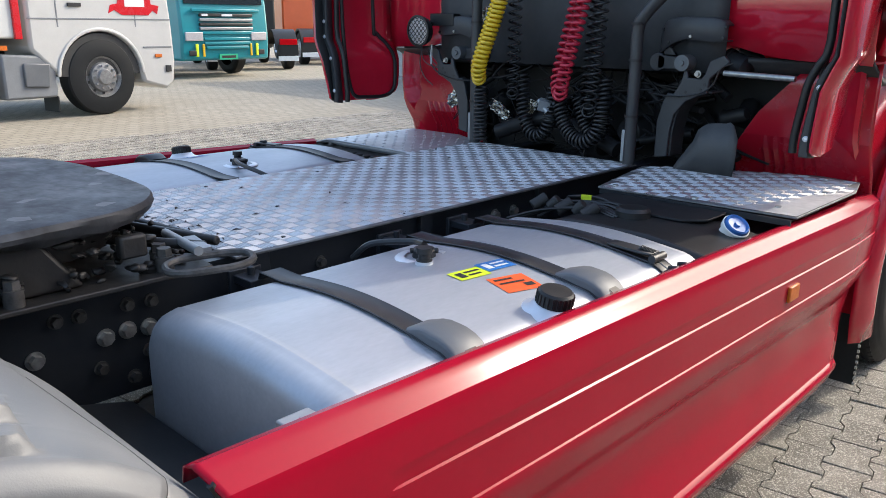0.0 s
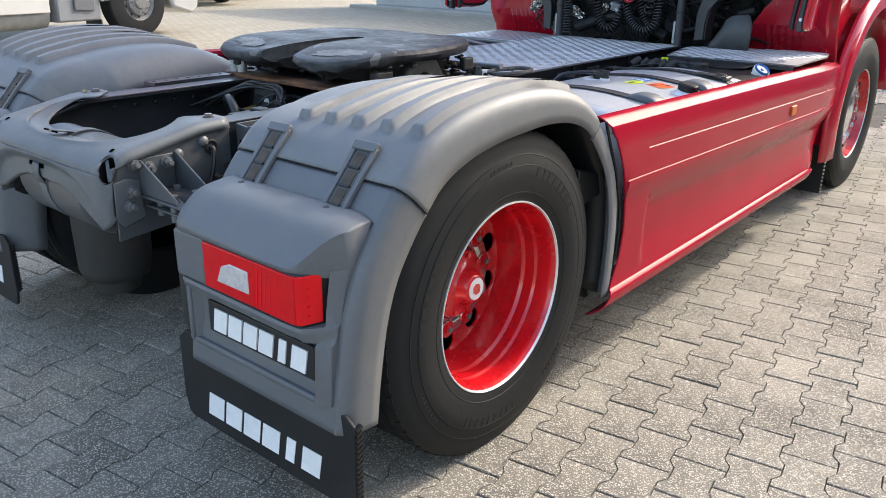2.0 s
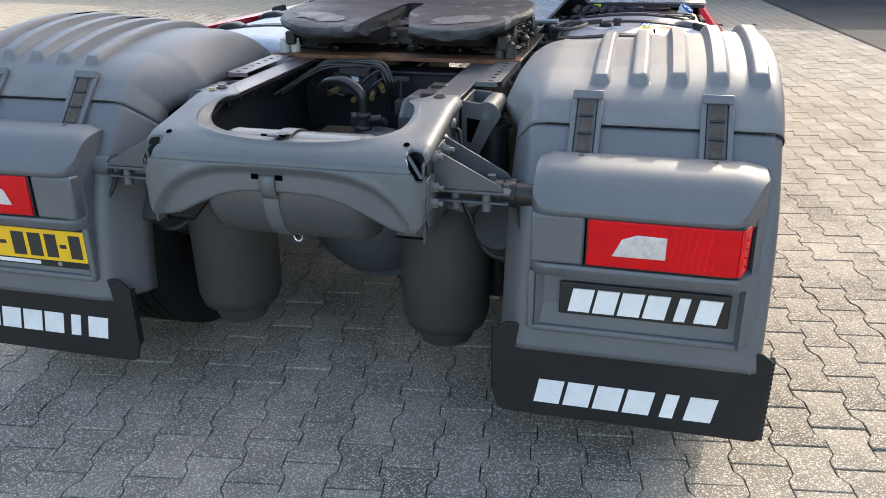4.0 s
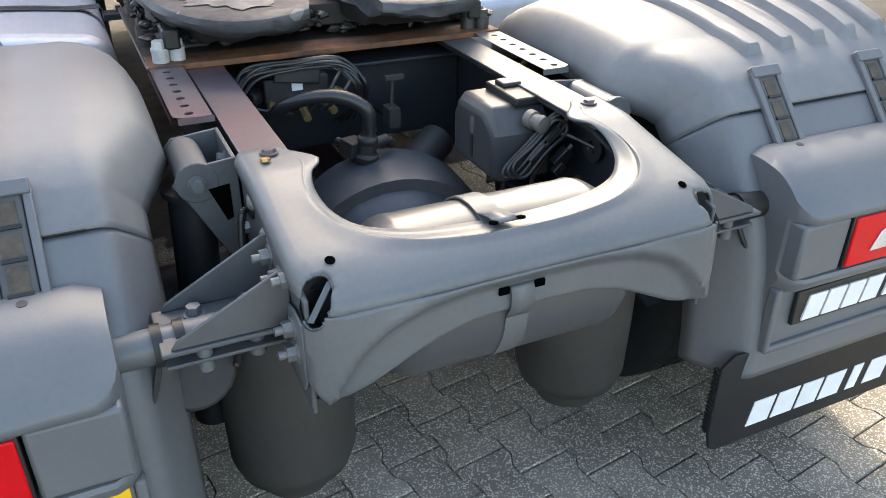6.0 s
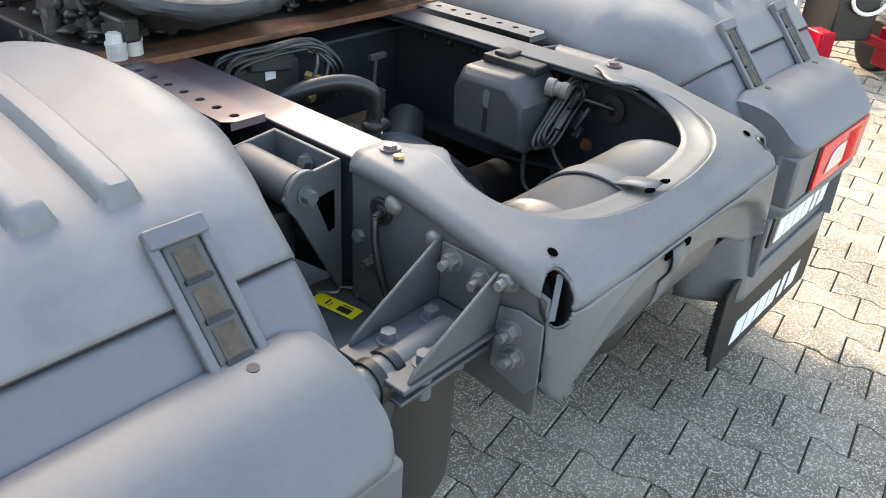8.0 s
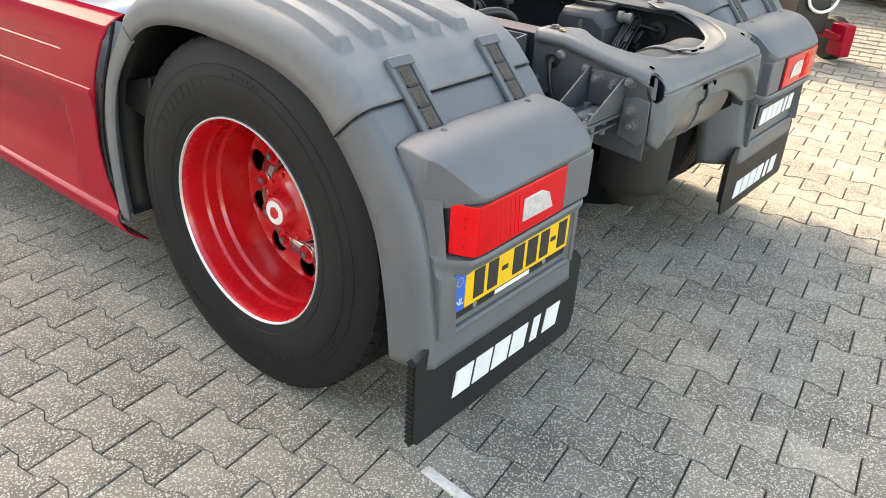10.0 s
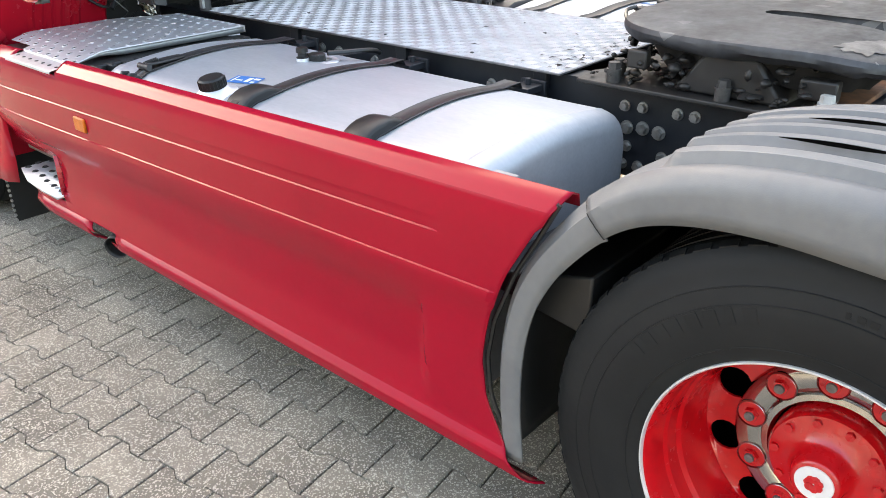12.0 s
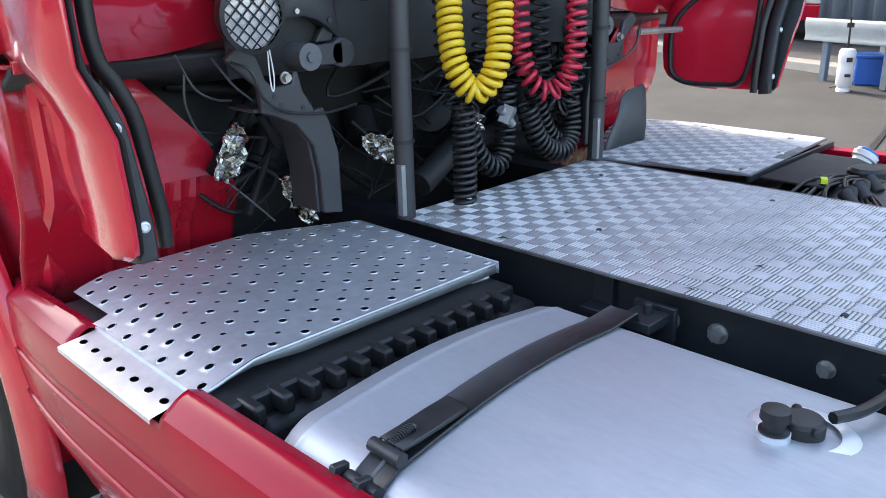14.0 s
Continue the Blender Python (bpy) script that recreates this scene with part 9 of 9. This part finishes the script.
for c, sz in (((0, 0.085, 1.47), (0.30, 0.01, 0.05)), ((0.62, 0.085, 1.47), (0.16, 0.01, 0.05))):
    bm = bmesh.new()
    box(bm, c, sz)
    part("maker_bar", bm, WHITE, tt)
bm = bmesh.new()
box(bm, (0, -4.2, 1.0), (0.9, 6.0, 0.3))
part("chassis", bm, GRIME, tt)
bm = bmesh.new()
box(bm, (0, -5.0, 2.4), (2.5, 5.2, 2.4))
part("body", bm, TARP, tt, bevel=0.03)
place(tt, -15.4, 10.85, -87)


def far_tractor(name, label, paint, x, y, yaw):
    t = thing(name, label, "truck", "tractor units parked across the yard")
    bm = bmesh.new()
    prism(bm, [(2.4, 0.7), (2.4, 3.5), (4.3, 3.4), (4.5, 2.5), (4.6, 0.5), (3.0, 0.5)], "x", -1.24, 1.24)
    part("cab", bm, paint, t, "cab seen from behind", bevel=0.06)
    bm = bmesh.new()
    box(bm, (0, 1.2, 0.85), (0.8, 4.0, 0.25))
    part("chassis", bm, GRIME, t)
    bm = bmesh.new()
    box(bm, (0, 0.55, 1.12), (0.9, 0.8, 0.08))
    part("coupling", bm, GREASE, t, bevel=0.02)
    for s in (1, -1):
        plain_wheel(t, s * 1.08, 0.0, face=s)
        plain_wheel(t, s * 1.08, 3.9, face=s)
        bm = bmesh.new()
        prism(bm, [(0.66 * math.cos(math.radians(20 + 155 * k / 14)), 0.5 + 0.62 * math.sin(math.radians(20 + 155 * k / 14))) for k in range(15)] + [(0.60 * math.cos(math.radians(175 - 155 * k / 14)), 0.5 + 0.56 * math.sin(math.radians(175 - 155 * k / 14))) for k in range(15)], "x", s * 0.62, s * 1.26)
        part("mudguard", bm, BLACK, t, "black mudguard")
        for c, sz, m in (((s * 0.98, -0.68, 0.78), (0.5, 0.06, 0.16), LENS), ((s * 0.98, -0.64, 0.55), (0.58, 0.06, 0.30), BLACK), ((s * 0.98, -0.66, 0.32), (0.58, 0.02, 0.14), WHITE)):
            bm = bmesh.new()
            box(bm, c, sz)
            part("rear_panel" if m is BLACK else "tail_lamp" if m is LENS else "flap_panel", bm, m, t, bevel=0.01)
    return place(t, x, y, yaw)


far_tractor("dark_tractor_unit", "dark tractor unit with red tail lamps and white flaps", BLACK, -18.0, 13.2, 66)
far_tractor("orange_tractor_unit", "orange tractor unit parked behind a dark one", ORANGE, -18.9, 17.1, 66)
far_tractor("dark_tractor_unit", "dark tractor unit farther along the row", FRAME, -18.2, 21.0, 66)

# concrete kerb and wall ahead
bm = bmesh.new()
box(bm, (2, 13.3, 0.06), (30, 0.5, 0.35))
tagged(part("kerb", bm, CONCRETE, None, bevel=0.02), "pale concrete kerb along the far wall", "kerb", kind="structure")
bm = bmesh.new()
box(bm, (2, 14.2, 1.9), (30, 0.3, 3.8))
for k in range(14):
    box(bm, (2, 14.04, 0.3 + k * 0.27), (29.9, 0.06, 0.20))
tagged(part("wall_north", bm, WALL, None, bevel=0.01), "pale ribbed metal wall", "wall", kind="structure")

# workshop to the right: apron, threshold, open bay
WU, WN = V(0.447, 0.894, 0), V(-0.894, 0.447, 0)
W0 = V(8.75, 5.10, 0)
YAW_W = math.degrees(math.atan2(-WU.x, WU.y))
ws = thing("workshop", "workshop hall with an open bay and pale threshold", "building")
ws.matrix_basis = pose(W0.x, W0.y, rise(W0.x), 0, 0, YAW_W)
for name, c, sz, m in (("threshold", (0.16, 4.0, 0.05), (0.36, 9.4, 0.14), CONCRETE), ("bay_floor", (4.3, 4.0, 0.06), (8.0, 9.4, 0.08), DARKROOM), ("back_wall", (8.5, 2.0, 3.0), (0.3, 14.0, 6.0), DARKROOM),
                       ("side_wall", (4.3, -0.7, 3.0), (8.4, 0.3, 6.0), WALL), ("side_wall", (4.3, 8.9, 3.0), (8.4, 0.3, 6.0), WALL), ("roof", (4.2, 2.5, 6.1), (9.0, 17.0, 0.3), WALL), ("lintel", (0.3, 4.0, 5.2), (0.4, 9.6, 1.8), WALL),
                       ("front_wall", (0.4, -4.6, 3.0), (0.3, 7.5, 6.0), WALL)):
    bm = bmesh.new()
    box(bm, c, sz)
    part(name, bm, m, ws, bevel=0.01)
rt = thing("red_truck", "red truck standing inside the workshop bay", "truck")
bm = bmesh.new()
box(bm, (0, 0, 1.7), (2.5, 3.0, 2.6))
part("body", bm, RED, rt, "red body", bevel=0.08)
for name, c, sz, m in (("white_band", (-1.26, 0, 0.72), (0.04, 2.9, 0.20), TRUCK_WHITE), ("number_plate", (-1.29, -0.2, 0.70), (0.02, 0.5, 0.12), PLATE_Y), ("lower_panel", (-1.2, 0, 0.48), (0.2, 2.9, 0.26), RED)):
    bm = bmesh.new()
    box(bm, c, sz)
    part(name, bm, m, rt, bevel=0.02)
for s in (1, -1):
    bm = bmesh.new()
    rod(bm, (-0.7, s * 1.1, 0.5), (-0.7, s * 1.4, 0.5), 0.5, seg=28)
    part("wheel", bm, RUBBER, rt, bevel=0.03)
p = W0 + WU * 3.6 - WN * 3.4
rt.matrix_basis = pose(p.x, p.y, rise(p.x) + 0.1, 0, 0, YAW_W)
# bench: galvanised guard rail on legs, ribbed blue-grey sheet behind
bench = thing("guard_rail_bench", "galvanised guard rail on posts before a blue-grey ribbed sheet", "barrier")
for z in (0.60,):
    bm = bmesh.new()
    rows = []
    for y in (-3.6, 0.05):
        rows.append([V(-0.02 + 0.014 * math.sin(k * 0.8), y, z - 0.13 + 0.26 * k / 8) for k in range(9)])
    sheet(bm, rows)
    part("rail", bm, SHED, bench, "galvanised rail", thick=0.004)
for y in (-0.25, -1.15, -2.1, -3.2):
    bm = bmesh.new()
    box(bm, (0.06, y, 0.30), (0.06, 0.09, 0.60))
    part("post", bm, SHED, bench, bevel=0.008)
bm = bmesh.new()
rows = []
for k in range(73):
    y = -3.6 + 3.65 * k / 72
    rows.append([V(0.16 + (0.05 if (k // 3) % 2 else 0), y, 0.55), V(0.16 + (0.05 if (k // 3) % 2 else 0), y, 2.6)])
sheet(bm, rows)
part("ribbed_sheet", bm, SHED, bench, "blue-grey ribbed sheet", angle=20, thick=0.004)
p = W0 + WU * 0.0 + WN * 0.45
bench.matrix_basis = pose(p.x, p.y, rise(p.x), 0, 0, YAW_W)
# sprayer bottle and crate
bt = thing("sprayer_bottle", "white plastic pump sprayer with a dark lance", "sprayer")
bm = bmesh.new()
lathe(bm, [(0.0, 0.0), (0.0, 0.075), (0.03, 0.075), (0.05, 0.062), (0.08, 0.085), (0.27, 0.088), (0.30, 0.078), (0.33, 0.088), (0.44, 0.088), (0.47, 0.07), (0.475, 0.0)], (0, 0, 0), (0, 0, 1), 24)
part("bottle", bm, BOTTLE, bt, "white bottle", angle=40)
bm = bmesh.new()
rod(bm, (0.03, 0, 0.46), (0.05, 0, 0.80), 0.011, seg=8)
box(bm, (0.05, 0, 0.72), (0.03, 0.07, 0.05))
part("lance", bm, BLACK, bt)
for z, h in ((0.36, 0.05), (0.19, 0.035)):
    bm = bmesh.new()
    box(bm, (-0.089, -0.01, z), (0.004, 0.06, h))
    part("label_bar", bm, INK, bt)
bm = bmesh.new()
sweep(bm, smooth_path([(0.05, 0, 0.10), (0.2, 0.1, 0.02), (0.45, 0.05, 0.015), (0.6, -0.15, 0.015)], 6), 0.008, 6)
part("hose", bm, HOSE, bt)
bt.matrix_basis = pose(7.72, 4.62, rise(7.72), 0, 0, 30)
cr = thing("crate", "blue plastic crate under the guard rail", "crate")
bm = bmesh.new()
box(bm, (0, 0, 0.16), (0.42, 0.34, 0.32))
part("tub", bm, CRATE, cr, bevel=0.02)
bm = bmesh.new()
box(bm, (0, 0, 0.325), (0.45, 0.37, 0.03))
part("rim", bm, CRATE, cr, bevel=0.006)
cr.matrix_basis = pose(8.35, 4.55, rise(8.35), 0, 0, 20)
# asphalt strip before the workshop with a drain line
bm = bmesh.new()
xs3 = [3.9 + 0.4 * k for k in range(18)]
sheet(bm, [[V(x - 0.12 * (y - 4), y, rise(x - 0.12 * (y - 4)) + 0.012) for x in xs3] for y in (1.6, 4, 7, 10, 13)])
ASPH = mat("worn_asphalt", (0.054, 0.052, 0.050), 0.88, tint=(0.036, 0.035, 0.034), scale=1.2, fine=90, bump=0.4, bump_scale=120)
tagged(part("asphalt", bm, ASPH, None), "grey asphalt strip before the workshop", "asphalt", kind="structure")
bm = bmesh.new()
sweep(bm, [V(x, 3.35 + 0.15 * (x - 4), rise(x) + 0.016) for x in (4.0, 5.0, 6.0, 7.0, 8.0)], 0, flat=(0.05, 0.01))
tagged(part("drain_channel", bm, INK, None), "narrow dark drain slot in the asphalt", "drain", kind="structure")
# grey vehicle corner to the right
gv = thing("grey_van", "blue-grey van with a pale bumper strip", "van")
bm = bmesh.new()
prism(bm, [(-0.95, 0.0), (-0.98, 0.5), (-0.85, 0.9), (0.85, 0.9), (0.98, 0.5), (0.95, 0.0)], "y", -4.0, 0.0)
part("body", bm, TRUCK_GREY, gv, "blue-grey body", bevel=0.12, seg=4)
bm = bmesh.new()
prism(bm, [(-0.9, 0.9), (-0.8, 1.6), (0.8, 1.6), (0.9, 0.9)], "y", -3.9, -0.9)
part("upper_body", bm, GLASS_D, gv, bevel=0.05)
bm = bmesh.new()
box(bm, (-0.98, -0.9, 0.16), (0.05, 1.1, 0.10))
part("bumper_strip", bm, TRUCK_WHITE, gv, "pale bumper strip", bevel=0.02)
for s in (1, -1):
    for y in (-0.75, -3.2):
        bm = bmesh.new()
        rod(bm, (s * 0.72, y, -0.05), (s * 0.93, y, -0.05), 0.31, seg=24)
        part("wheel", bm, RUBBER, gv, bevel=0.02)
gv.matrix_basis = pose(7.15, 2.75, rise(7.1) + 0.36, 0, 0, 4)
# small red machine behind the right rear corner
rm = thing("pressure_washer", "small red wheeled machine with black tyres and a hose", "machine")
for name, c, sz, m in (("frame_bar", (-0.22, 0, 0.22), (0.05, 0.5, 0.06), RED), ("frame_bar", (0.22, 0, 0.22), (0.05, 0.5, 0.06), RED), ("motor", (0, 0.02, 0.36), (0.30, 0.32, 0.26), BLACK), ("guard", (0.27, -0.20, 0.20), (0.10, 0.16, 0.24), RED), ("guard", (-0.27, -0.20, 0.20), (0.10, 0.16, 0.24), RED),
                       ("handle", (-0.18, 0.2, 0.55), (0.04, 0.04, 0.5), BOTTLE), ("handle", (0.12, 0.2, 0.55), (0.04, 0.04, 0.5), BOTTLE), ("tank", (0.0, 0.05, 0.56), (0.26, 0.24, 0.12), ORANGE)):
    bm = bmesh.new()
    box(bm, c, sz)
    part(name, bm, m, rm, bevel=0.012)
for s in (1, -1):
    bm = bmesh.new()
    rod(bm, (s * 0.29, -0.02, 0.17), (s * 0.39, -0.02, 0.17), 0.17, seg=24)
    w = part("wheel", bm, RUBBER, rm, "black tyre", bevel=0.02)
    bm = bmesh.new()
    rod(bm, (s * 0.385, -0.02, 0.17), (s * 0.395, -0.02, 0.17), 0.08, seg=18)
    part("rim", bm, RED, w)
bm = bmesh.new()
sweep(bm, [V(0.05 + 0.13 * math.cos(t), -0.16, 0.50 + 0.10 * math.sin(t)) for t in [2 * math.pi * k / 24 for k in range(24)]], 0.012, 7, closed=True)
part("hose_loop", bm, BOTTLE, rm)
rm.matrix_basis = pose(4.28, 0.22, rise(4.28), 0, 0, -35)
